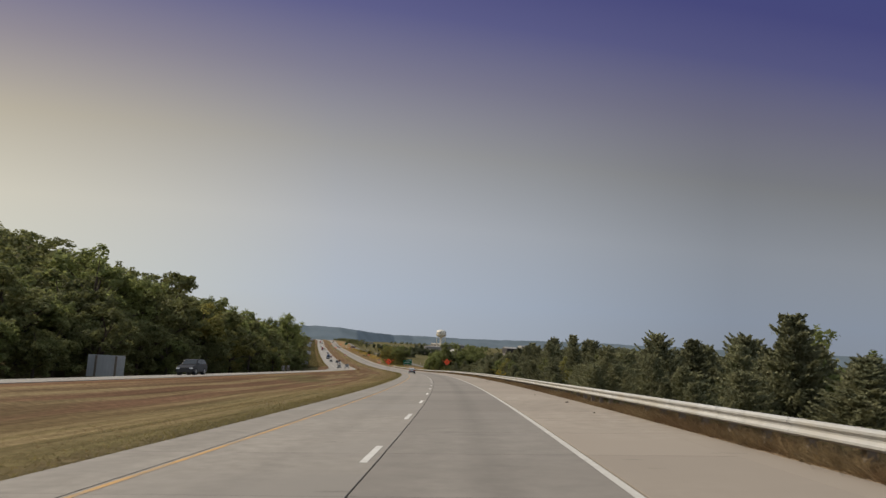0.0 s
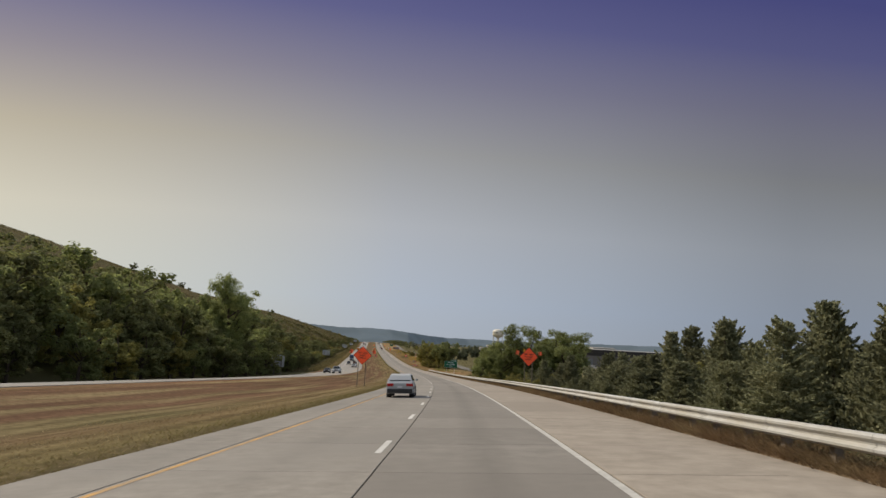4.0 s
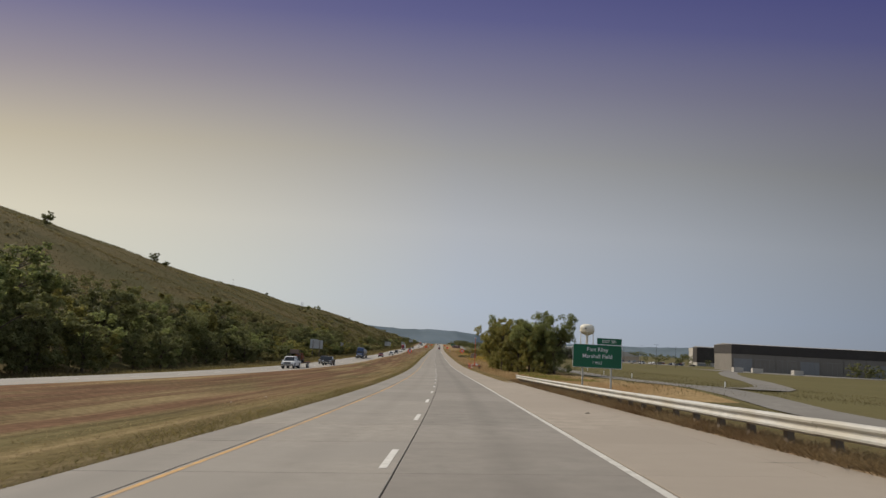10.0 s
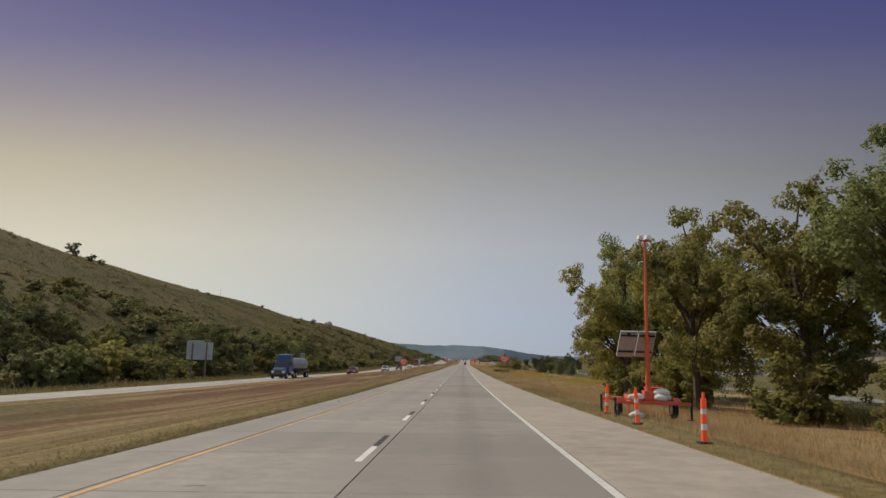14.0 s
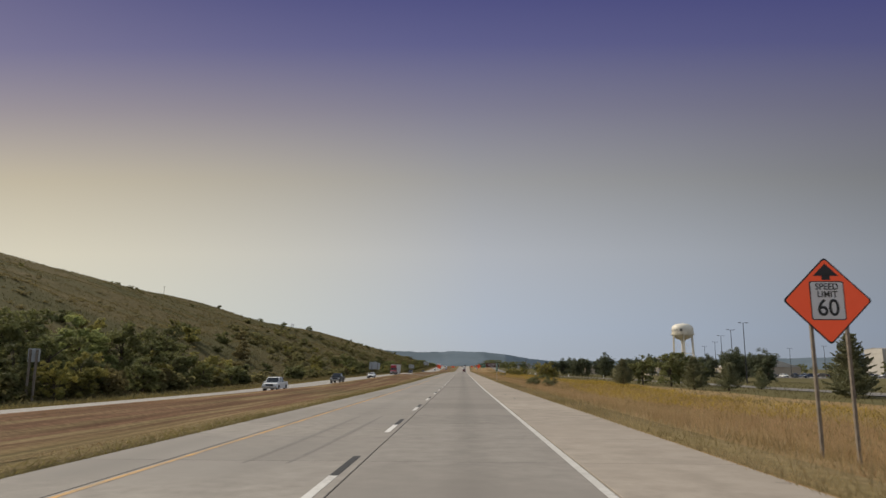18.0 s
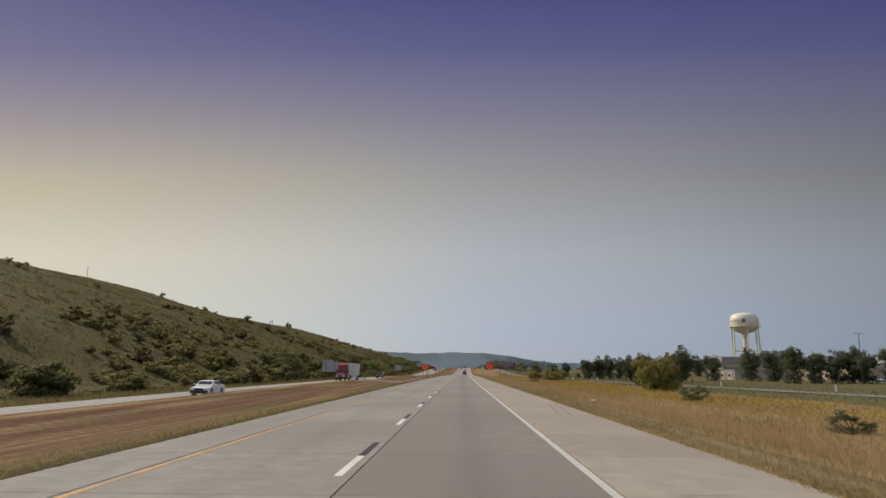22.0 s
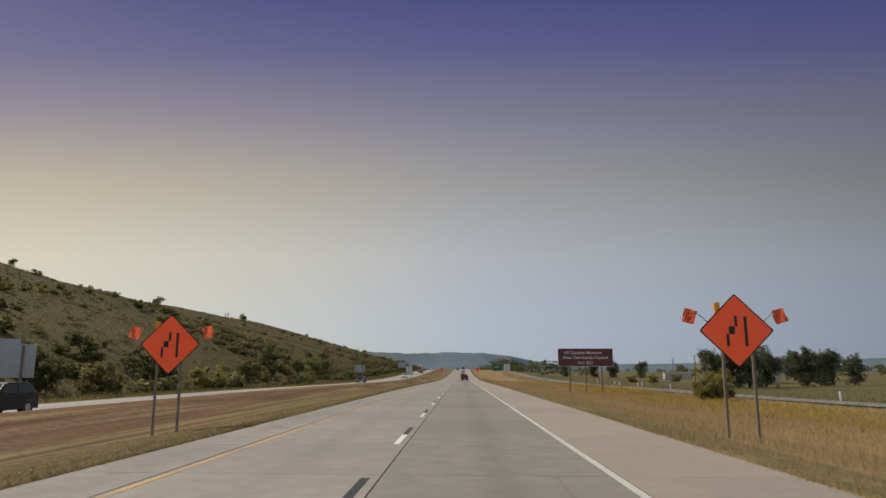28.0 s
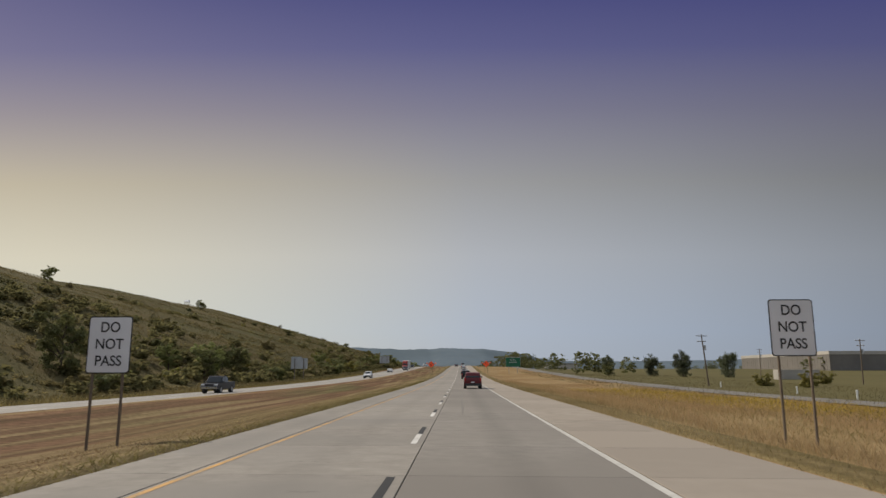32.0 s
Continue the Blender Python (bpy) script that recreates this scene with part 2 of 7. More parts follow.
def mown_grass(name, near, far, pale, green):
    """Mown grass in bands along the road: tan beside the shoulder, reddish brown further off, with pale cut lines and green patches."""
    m = bpy.data.materials.new(name)
    m.use_nodes = True
    nt = m.node_tree
    b = nt.nodes["Principled BSDF"]
    b.inputs["Roughness"].default_value, b.inputs["Specular IOR Level"].default_value = 0.95, 0.04
    lat, along, xyz = nt.nodes.new("ShaderNodeAttribute"), nt.nodes.new("ShaderNodeAttribute"), nt.nodes.new("ShaderNodeCombineXYZ")
    lat.attribute_name, along.attribute_name = "lat", "along"
    nt.links.new(lat.outputs["Fac"], xyz.inputs[0])
    nt.links.new(along.outputs["Fac"], xyz.inputs[1])
    geo = nt.nodes.new("ShaderNodeNewGeometry")

    def field(scale, stretch, lo, hi, detail=4, place=None):
        mp, n, r = nt.nodes.new("ShaderNodeMapping"), nt.nodes.new("ShaderNodeTexNoise"), nt.nodes.new("ShaderNodeMapRange")
        mp.inputs["Scale"].default_value = stretch
        n.inputs["Scale"].default_value, n.inputs["Detail"].default_value = scale, detail
        r.inputs[1].default_value, r.inputs[2].default_value = lo, hi
        nt.links.new(place or xyz.outputs[0], mp.inputs[0])
        nt.links.new(mp.outputs[0], n.inputs[0])
        nt.links.new(n.outputs[0], r.inputs[0])
        return r.outputs[0], n.outputs[0]

    def mix(fac, a, c, mode="MIX"):
        x = nt.nodes.new("ShaderNodeMix")
        x.data_type, x.blend_type = "RGBA", mode
        for sock, val in ((x.inputs[0], fac), (x.inputs[6], a), (x.inputs[7], c)):
            if isinstance(val, tuple):
                sock.default_value = (*val, 1)
            elif isinstance(val, float):
                sock.default_value = val
            else:
                nt.links.new(val, sock)
        return x.outputs[2]

    # the band's edge wanders with the noise
    wob, add, zone = field(0.16, (0.6, 0.12, 1), 0.3, 0.7)[0], nt.nodes.new("ShaderNodeMath"), nt.nodes.new("ShaderNodeMapRange")
    add.operation = "MULTIPLY_ADD"
    add.inputs[1].default_value = 7.0
    nt.links.new(wob, add.inputs[0])
    nt.links.new(lat.outputs["Fac"], add.inputs[2])
    zone.inputs[1].default_value, zone.inputs[2].default_value = -3.5, -8.5
    nt.links.new(add.outputs[0], zone.inputs[0])
    col = mix(zone.outputs[0], near, far)
    col = mix(field(1.0, (0.9, 0.022, 1), 0.47, 0.63, 5)[0], col, pale)
    col = mix(field(0.22, (0.7, 0.10, 1), 0.55, 0.75)[0], col, green)
    dark = field(1.0, (1.6, 0.05, 1), 0.30, 0.62, 5)[0]
    col = mix(0.75, col, mix(dark, (0.50, 0.47, 0.43), (1.12, 1.12, 1.12)), "MULTIPLY")
    fine, raw = field(3.2, (1, 1, 1), 0.30, 0.70, 6, geo.outputs["Position"])
    col = mix(0.8, col, mix(fine, (0.62, 0.60, 0.57), (1.22, 1.22, 1.22)), "MULTIPLY")
    nt.links.new(col, b.inputs["Base Color"])
    bp = nt.nodes.new("ShaderNodeBump")
    bp.inputs["Strength"].default_value, bp.inputs["Distance"].default_value = 0.9, 0.05
    nt.links.new(raw, bp.inputs["Height"])
    nt.links.new(bp.outputs[0], b.inputs["Normal"])
    return m


M_MEDIAN = mown_grass("mown_median_grass", (0.156, 0.122, 0.056), (0.146, 0.085, 0.050), (0.225, 0.170, 0.090), (0.106, 0.098, 0.042))
M_VERGE = mat("tall_dry_grass", (0.315, 0.225, 0.115), (0.200, 0.138, 0.066), 1.4, 0.95, 0.4, big=0.14, c3=(0.215, 0.135, 0.062), stretch=(1, 0.35, 1), turn=-9)
M_FIELD = mat("rough_field", (0.135, 0.112, 0.052), (0.080, 0.074, 0.033), 1.2, 0.95, 0.6, big=0.03, c3=(0.118, 0.102, 0.047))
M_HILL = mat("hill_grass", (0.142, 0.108, 0.051), (0.078, 0.068, 0.031), 0.7, 0.95, 0.8, big=0.028, c3=(0.086, 0.078, 0.035), deep=0.25)
M_DIRT = mat("bare_dirt", (0.30, 0.22, 0.145), (0.18, 0.13, 0.08), 2.5, 0.95, 0.6, big=0.3)
M_STEEL = mat("galvanised_steel", (0.40, 0.395, 0.37), (0.52, 0.51, 0.48), 2.0, 0.55, 0.05, metal=0.3, big=0.4, c3=(0.42, 0.395, 0.34))
M_POST = mat("weathered_post", (0.16, 0.13, 0.10), (0.24, 0.20, 0.16), 5.0, 0.9, 0.3)
M_BARK = mat("bark", (0.07, 0.055, 0.042), (0.13, 0.105, 0.085), 3.0, 0.95, 0.5, big=0.6)
# leaf colours are paler and bluer than foliage, haze mixed into them
M_LEAF = mat("leaves", (0.195, 0.228, 0.082), (0.300, 0.312, 0.115), 0.6, 0.75, rnd=0.2, island=0.22, see=0.58, big=0.15)
M_LEAF_Y = mat("yellowing_leaves", (0.335, 0.278, 0.072), (0.215, 0.222, 0.076), 0.35, 0.75, rnd=0.25, island=0.22, see=0.55, big=0.12)
M_LEAF_D = mat("dark_leaves", (0.135, 0.152, 0.062), (0.230, 0.220, 0.082), 0.6, 0.8, rnd=0.3, island=0.22, see=0.45, big=0.15)
M_CEDAR = mat("cedar_needles", (0.170, 0.182, 0.098), (0.282, 0.268, 0.146), 1.0, 0.8, rnd=0.22, island=0.22, see=0.42, big=0.3)
M_PINE = mat("pine_needles", (0.090, 0.108, 0.062), (0.150, 0.155, 0.084), 1.0, 0.85, rnd=0.2, island=0.22, see=0.3, big=0.3)
M_BUSH = mat("olive_bush_leaves", (0.198, 0.187, 0.055), (0.319, 0.270, 0.079), 0.8, 0.8, rnd=0.2, island=0.22, see=0.5, big=0.2)
M_TWIG = mat("dry_twigs", (0.16, 0.115, 0.075), (0.24, 0.18, 0.125), 2.0, 0.95)
M_WILLOW = mat("grey_green_willow_leaves", (0.15, 0.165, 0.075), (0.23, 0.225, 0.11), 0.8, 0.8, rnd=0.1, island=0.3, see=0.42, big=0.2)
M_RUST = mat("reddish_dry_grass", (0.47, 0.335, 0.195), (0.36, 0.240, 0.130), 0.3, 0.95, island=0.22, see=0.45, big=0.14, c3=(0.345, 0.245, 0.120))
M_HILLBLADE = mat("hill_grass_blades", (0.182, 0.140, 0.068), (0.108, 0.096, 0.045), 0.08, 0.95, island=0.18, see=0.45, big=0.028, c3=(0.106, 0.096, 0.044))
M_SHRUB = mat("hill_shrub_green", (0.190, 0.178, 0.080), (0.255, 0.228, 0.100), 0.3, 0.95, island=0.16, see=0.55, big=0.04, c3=(0.150, 0.138, 0.062))
M_STRAW = mat("straw", (0.41, 0.32, 0.175), (0.31, 0.235, 0.12), 0.3, 0.9, island=0.22, see=0.45, big=0.12, c3=(0.25, 0.195, 0.088))
M_GREENBLADE = mat("green_blades", (0.17, 0.145, 0.052), (0.25, 0.20, 0.08), 0.3, 0.9, island=0.22, see=0.45, big=0.12)
M_MEDBLADE = mat("mown_grass_blades", (0.215, 0.145, 0.072), (0.14, 0.094, 0.044), 0.3, 0.95, island=0.22, see=0.55, big=0.2, c3=(0.15, 0.088, 0.047))
M_WEED = mat("brown_weeds", (0.21, 0.135, 0.075), (0.125, 0.085, 0.045), 0.5, 0.95, island=0.3, see=0.4, big=0.3, c3=(0.24, 0.175, 0.095))
M_FRESH = mat("fresh_green_grass", (0.235, 0.240, 0.055), (0.175, 0.180, 0.045), 0.4, 0.9, island=0.2, see=0.45, big=0.15)
M_GOLD = mat("yellow_wildflowers", (0.46, 0.315, 0.035), (0.33, 0.235, 0.045), 0.5, 0.8, island=0.3, see=0.3)
# distance haze is painted on: blue-grey colour plus emission on the bluff
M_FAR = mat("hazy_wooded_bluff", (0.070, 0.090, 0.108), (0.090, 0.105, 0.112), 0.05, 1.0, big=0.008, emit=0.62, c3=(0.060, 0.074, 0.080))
M_SCRUB = mat("hill_shrub_leaves", (0.185, 0.158, 0.072), (0.235, 0.196, 0.088), 0.2, 0.95, island=0.16, see=0.55, big=0.03, c3=(0.195, 0.160, 0.074))

# ---- plan: the road as a line with heading and slope, places given as (s along, lat to the right, dz above) ----
KNOT = 60.0
PSI = [-5.15, -3.07, -0.96, 1.04, 2.85, 4.62, 6.25, 7.91, 9.2, 9.7, 9.69, 9.51, 9.39, 9.45, 9.51, 9.42, 9.25, 9.16, 9.11, 9.09,
       9.1, 9.09, 9.02, 8.95, 8.94, 9.03, 9.18, 9.36, 9.49, 9.56]
SLOPE = [-1.93, -2.05, -2.06, -2.16, -2.30, -2.40, -2.08, -1.73, -1.21, -0.78, -0.16, 0.00, -0.07, 0.20, 0.21, 0.16, 0.13, 0.08, -0.08, 0.00, 0.39, 0.84, 1.15, 1.28, 1.21, 0.97, 0.64, 0.30, 0.03, -0.15]
# cross fall in degrees, the outer side of the left-hand curve raised
BANK = [2.95, 2.95, 2.95, 2.95, 2.95, 2.95, 2.95, 2.80, 2.02, 1.28, 0.65, 0.00, -0.01, -0.01, -0.21, -0.37, -0.28, -0.37, -0.32, -0.25, -0.17]
K_S = -60 + KNOT * np.arange(30)
L_S = np.arange(-300.0, 3000.0, 2.0)
L_A = np.radians(np.interp(L_S, K_S, PSI))
L_G = np.radians(np.interp(L_S, K_S, SLOPE))
L_B = np.radians(np.interp(L_S, K_S[:len(BANK)], BANK))
L_X = np.concatenate([[0], np.cumsum(-np.sin(L_A) * 2)[:-1]])
L_Y = np.concatenate([[0], np.cumsum(np.cos(L_A) * 2)[:-1]])
L_Z = np.concatenate([[0], np.cumsum(np.tan(L_G) * 2)[:-1]])
for line in (L_X, L_Y, L_Z):
    line -= np.interp(-60.0, L_S, line)


def W(s, lat, dz=0.0):
    """World places (n x 3) of road places."""
    s, lat, dz = np.broadcast_arrays(np.asarray(s, float), np.asarray(lat, float), np.asarray(dz, float))
    a = np.interp(s, L_S, L_A)
    far = np.abs(lat)
    fall = np.tan(np.interp(s, L_S, L_B)) * np.sign(lat) * np.where(far < 45, far, 45 * np.clip((160 - far) / 115, 0, 1))
    return np.stack([np.interp(s, L_S, L_X) + np.cos(a) * lat, np.interp(s, L_S, L_Y) + np.sin(a) * lat, np.interp(s, L_S, L_Z) + dz + fall], -1)


def at(s, lat, dz=0.0, turn=0.0, tilt=False, size=1.0):
    """A matrix at a road place; turn in degrees to the left, tilt: lies along the road's slope."""
    a = np.degrees(np.interp(s, L_S, L_A))
    g = np.degrees(np.interp(s, L_S, L_G)) if tilt else 0
    b = np.degrees(np.interp(s, L_S, L_B)) if tilt else 0
    m = pose(*W(s, lat, dz), 0, 0, a) @ pose(0, 0, 0, g, -b, 0) @ pose(0, 0, 0, 0, 0, turn)
    return m @ Matrix.Diagonal((size, size, size, 1))


def smooth(x, a, b):
    u = np.clip((np.asarray(x, float) - a) / (b - a), 0, 1)
    return u * u * (3 - 2 * u)


def wave(s, lat, k, seed):
    """Smooth unevenness, between -1 and 1."""
    r = np.random.RandomState(seed)
    out = 0
    for j in range(7):
        a, f, p = r.uniform(0, 6.28), k * r.uniform(0.5, 2.2), r.uniform(0, 6.28)
        out = out + np.sin(f * (np.cos(a) * s + np.sin(a) * lat) + p)
    return out / 4.0


def twin(s):
    """Height of the other carriageway above this one."""
    return np.interp(s, [0, 340, 480, 600, 712, 802, 900, 1001, 1200], [0.85, 0.85, 0.1, -0.65, -1.0, -0.75, -0.55, -0.34, -0.4])


def lie(s, lat):
    """Height of the ground above the road's level at s."""
    s, lat = np.broadcast_arrays(np.asarray(s, float), np.asarray(lat, float))
    road_z = np.interp(s, L_S, L_Z)
    edge = np.where(s < 424, 7.95, 7.1)
    # right side: fill slope towards the valley floor, later a shallow ditch
    floor = np.interp(s, [-300, 1150, 1600, 3000], [-19.6, -19.6, -13.5, -13.5]) - road_z
    fill = smooth(450 - s, 0, 40)
    over = np.maximum(lat - edge - 0.8, 0)
    bank = np.maximum(-over * 0.30, floor)
    ditch = -0.75 * smooth(over, 0.0, 6.0) + (floor + 0.75) * smooth(over, 20, 60)
    right = bank * fill + ditch * (1 - fill) + 0.12 * wave(s, lat, 0.12, 3) * smooth(over, 1, 6)
    # median and the other carriageway
    t = twin(s)
    u = np.clip((-5.0 - lat) / 14.1, 0, 1)
    mid = t * u - (0.55 + 0.0 * t) * np.sin(np.pi * u) ** 2 + 0.06 * wave(s, lat, 0.3, 5) * np.sin(np.pi * u)
    mid = mid + np.interp(s, [450, 640, 866, 874, 906, 914, 1001, 1100], [0.0, 0.4, 0.36, 0.0, 0.0, 0.3, 0.22, 0.15]) * smooth(u, 0.7, 0.95)
    beyond = np.maximum(-31.3 - lat, 0)
    top = np.interp(s, [-300, 300, 500, 600, 700, 800, 900, 1000, 1100, 1200, 1300, 1400, 1500, 1600, 1700, 1800, 1900, 2000, 2100, 2200, 2350, 2600, 2800], [77.2, 76.3, 75.5, 74.7, 73.6, 70.7, 65.1, 63.6, 65.4, 65.2, 59.2, 53.6, 54.3, 58.1, 59.5, 56.9, 52.3, 47.4, 42.4, 37.3, 32.1, 26.8, 21.5])
    rise = np.clip((beyond - 20) / 215, 0, 1)
    hill = top * (0.35 * rise + 0.65 * smooth(rise, -0.25, 1.05)) - top * 0.065 * (1 - smooth(rise, 0, 0.15))
    hill = np.maximum(hill, 0) + (2.6 * wave(s, lat, 0.03, 8) + 0.8 * wave(s, lat, 0.12, 9)) * smooth(beyond, 25, 90)
    left = t - 0.5 - 0.5 * smooth(beyond, 0, 7) + hill
    out = np.where(lat > edge, right, np.where(lat > -5.0, -0.07, np.where(lat > -19.1, mid, np.where(lat > -31.3, t - 0.65, left))))
    return out


def ground_at(s, lat, **kw):
    return at(s, lat, float(lie(s, lat)), **kw)


# ---- building helpers ----
def link_mesh(name, verts, faces, material, parent=None, label="", kind="", smooth_faces=False):
    me = bpy.data.meshes.new(name)
    me.from_pydata([tuple(v) for v in verts], [], [tuple(f) for f in faces])
    for m in (material if isinstance(material, (list, tuple)) else (material,)):
        me.materials.append(m)
    if smooth_faces:
        me.polygons.foreach_set("use_smooth", [True] * len(me.polygons))
    me.update()
    ob = new(name, me)
    if parent is not None:
        ob.parent = parent
    return tagged(ob, label, kind=kind)


def part(name, bm, material, parent, label=""):
    me = bpy.data.meshes.new(name)
    bm.normal_update()
    bm.to_mesh(me)
    bm.free()
    me.materials.append(material)
    ob = new(name, me)
    ob.parent = parent
    return tagged(ob, label)


def shared(name, me, parent, m=None, label=""):
    ob = new(name, me)
    ob.parent = parent
    if m is not None:
        ob.matrix_basis = m
    return tagged(ob, label)


def thing(name, label, category, m=None, group="", kind=""):
    ob = new(name)
    ob.empty_display_size = 0.3
    if m is not None:
        ob.matrix_basis = m
    return tagged(ob, label, category, group, kind)


def box(bm, x0, x1, y0, y1, z0, z1, bevel=0.0):
    b = bmesh.new()
    bmesh.ops.create_cube(b, size=1.0, matrix=Matrix.Translation(((x0 + x1) / 2, (y0 + y1) / 2, (z0 + z1) / 2)) @ Matrix.Diagonal((abs(x1 - x0), abs(y1 - y0), abs(z1 - z0), 1)))
    if bevel:
        bmesh.ops.bevel(b, geom=list(b.edges), offset=bevel, segments=2, affect="EDGES", profile=0.5)
    tmp = bpy.data.meshes.new("tmp")
    b.to_mesh(tmp)
    b.free()
    bm.from_mesh(tmp)
    bpy.data.meshes.remove(tmp)
    return bm


def tube(bm, pts, radii, sides=7, cap=True):
    """A tapered tube along pts."""
    rings = []
    for i, p in enumerate(pts):
        p = Vector(p)
        d = (Vector(pts[min(i + 1, len(pts) - 1)]) - Vector(pts[max(i - 1, 0)])).normalized()
        side = d.cross(Vector((0.31, 0.95, 0.07))).normalized()
        up = d.cross(side)
        rings.append([bm.verts.new(p + (side * math.cos(6.2832 * k / sides) + up * math.sin(6.2832 * k / sides)) * radii[i]) for k in range(sides)])
    for a, b in zip(rings, rings[1:]):
        for k in range(sides):
            bm.faces.new((a[k], a[(k + 1) % sides], b[(k + 1) % sides], b[k]))
    if cap:
        bm.faces.new(rings[0][::-1])
        bm.faces.new(rings[-1])
    return bm


def prism(bm, side, x0, x1, lean=0.0, bevel=0.0):
    """The outline side, points (y, z), drawn out across x; lean narrows its upper part."""
    b = bmesh.new()
    z_lo, z_hi = min(p[1] for p in side), max(p[1] for p in side)
    ends = []
    for x, sg in ((x0, 1), (x1, -1)):
        ends.append([b.verts.new((x + sg * lean * (z - z_lo) / max(z_hi - z_lo, 1e-6), y, z)) for y, z in side])
    n = len(side)
    b.faces.new(ends[0])
    b.faces.new(ends[1][::-1])
    for k in range(n):
        b.faces.new((ends[0][k], ends[1][k], ends[1][(k + 1) % n], ends[0][(k + 1) % n]))
    bmesh.ops.recalc_face_normals(b, faces=list(b.faces))
    if bevel:
        bmesh.ops.bevel(b, geom=list(b.edges), offset=bevel, segments=2, affect="EDGES", profile=0.5)
    tmp = bpy.data.meshes.new("tmp")
    b.to_mesh(tmp)
    b.free()
    bm.from_mesh(tmp)
    bpy.data.meshes.remove(tmp)
    return bm


def strip(name, s_list, lats, dz, material, parent=None, label="", kind="", drop=0.0):
    """A ribbon along the road; dz a number or a function of (s, lat)."""
    s_list, lats = np.asarray(s_list, float), np.asarray(lats, float)
    ss, ll = np.meshgrid(s_list, lats, indexing="ij")
    zz = dz(ss, ll) if callable(dz) else np.full(ss.shape, dz)
    n, m = ss.shape
    v = W(ss, ll, zz).reshape(-1, 3)
    f = [(i * m + j, i * m + j + 1, (i + 1) * m + j + 1, (i + 1) * m + j) for i in range(n - 1) for j in range(m - 1)]
    if drop:
        lo = W(ss[:, [0, -1]], ll[:, [0, -1]], zz[:, [0, -1]] - drop).reshape(-1, 3)
        k = len(v)
        v = np.concatenate([v, lo])
        for i in range(n - 1):
            f.append((i * m, (i + 1) * m, k + 2 * i + 2, k + 2 * i))
            f.append((i * m + m - 1, k + 2 * i + 1, k + 2 * i + 3, (i + 1) * m + m - 1))
    return link_mesh(name, v, f, material, parent, label, kind)


# ---- ground: one sheet to the horizon ----
g_s = np.concatenate([np.arange(-290, 0, 15.0), np.arange(0, 1260, 5.0), np.arange(1260, 2900, 18.0)])
g_l = np.array([-520, -440, -380, -330, -290, -270, -255, -240, -225, -205, -185, -165, -145, -125, -110, -95, -82, -72, -64, -58, -54, -50, -46, -41, -37, -34, -31.4,
                -31.2, -25, -19.2, -19.0, -17, -15, -13, -11, -9, -7, -6, -5.02, -4.98, 0, 7.08, 7.12, 7.6, 7.94, 7.98, 8.6, 9.4, 10.5, 12, 14, 17, 20, 24, 28,
                33, 38, 44, 52, 60, 70, 85, 105, 130, 170, 230, 320, 450, 650, 900])
gss, gll = np.meshgrid(g_s, g_l, indexing="ij")
g_v = W(gss, gll, lie(gss, gll)).reshape(-1, 3)
gn, gm = gss.shape
g_f = [(i * gm + j, i * gm + j + 1, (i + 1) * gm + j + 1, (i + 1) * gm + j) for i in range(gn - 1) for j in range(gm - 1)]
g_mid = 0.5 * (g_l[1:] + g_l[:-1])
g_mat = np.where(g_mid < -36, 3, np.where(g_mid < -9, 0, np.where(g_mid < 7.1, 4, np.where((g_mid > 7.95) & (g_mid < 9.4), 5, np.where(g_mid < 34, 1, 2)))))
g_idx = [4 if (7.1 < g_mid[j] < 8.6 and g_s[i] > 424) else 1 if (g_mat[j] == 5 and g_s[i] > 424) else 3 if (g_mat[j] == 1 and g_s[i] < 424) else int(g_mat[j]) for i in range(gn - 1) for j in range(gm - 1)]
# rim down to the far plain
rim = [i * gm for i in range(gn)] + [(gn - 1) * gm + j for j in range(1, gm)] + [i * gm + gm - 1 for i in range(gn - 2, -1, -1)] + [j for j in range(gm - 2, 0, -1)]
mid_v = g_v.mean(0)
low, far_ring = [], []
for k in rim:
    d = (g_v[k] - mid_v)[:2]
    d = d / np.linalg.norm(d)
    low.append((g_v[k][0] + d[0] * 60, g_v[k][1] + d[1] * 60, -21.0))
    far_ring.append((mid_v[0] + d[0] * 6000, mid_v[1] + d[1] * 6000, -21.0))
base = len(g_v)
nr = len(rim)
g_v = np.concatenate([g_v, np.array(low), np.array(far_ring)])
for k in range(nr):
    q = (k + 1) % nr
    g_f.append((rim[k], rim[q], base + q, base + k))
    g_f.append((base + k, base + q, base + nr + q, base + nr + k))
    g_idx += [2, 2]
ground = link_mesh("ground", g_v, g_f, (M_MEDIAN, M_VERGE, M_FIELD, M_HILL, M_MEDIAN, M_DIRT), label="dry mown grass, valley fields and a scrubby hillside", kind="structure", smooth_faces=True)
ground.data.polygons.foreach_set("material_index", g_idx)
for key, grid in (("lat", gll), ("along", gss)):
    ground.data.attributes.new(key, "FLOAT", "POINT").data.foreach_set("value", np.concatenate([grid.ravel(), np.zeros(len(g_v) - grid.size)]).astype(np.float32))

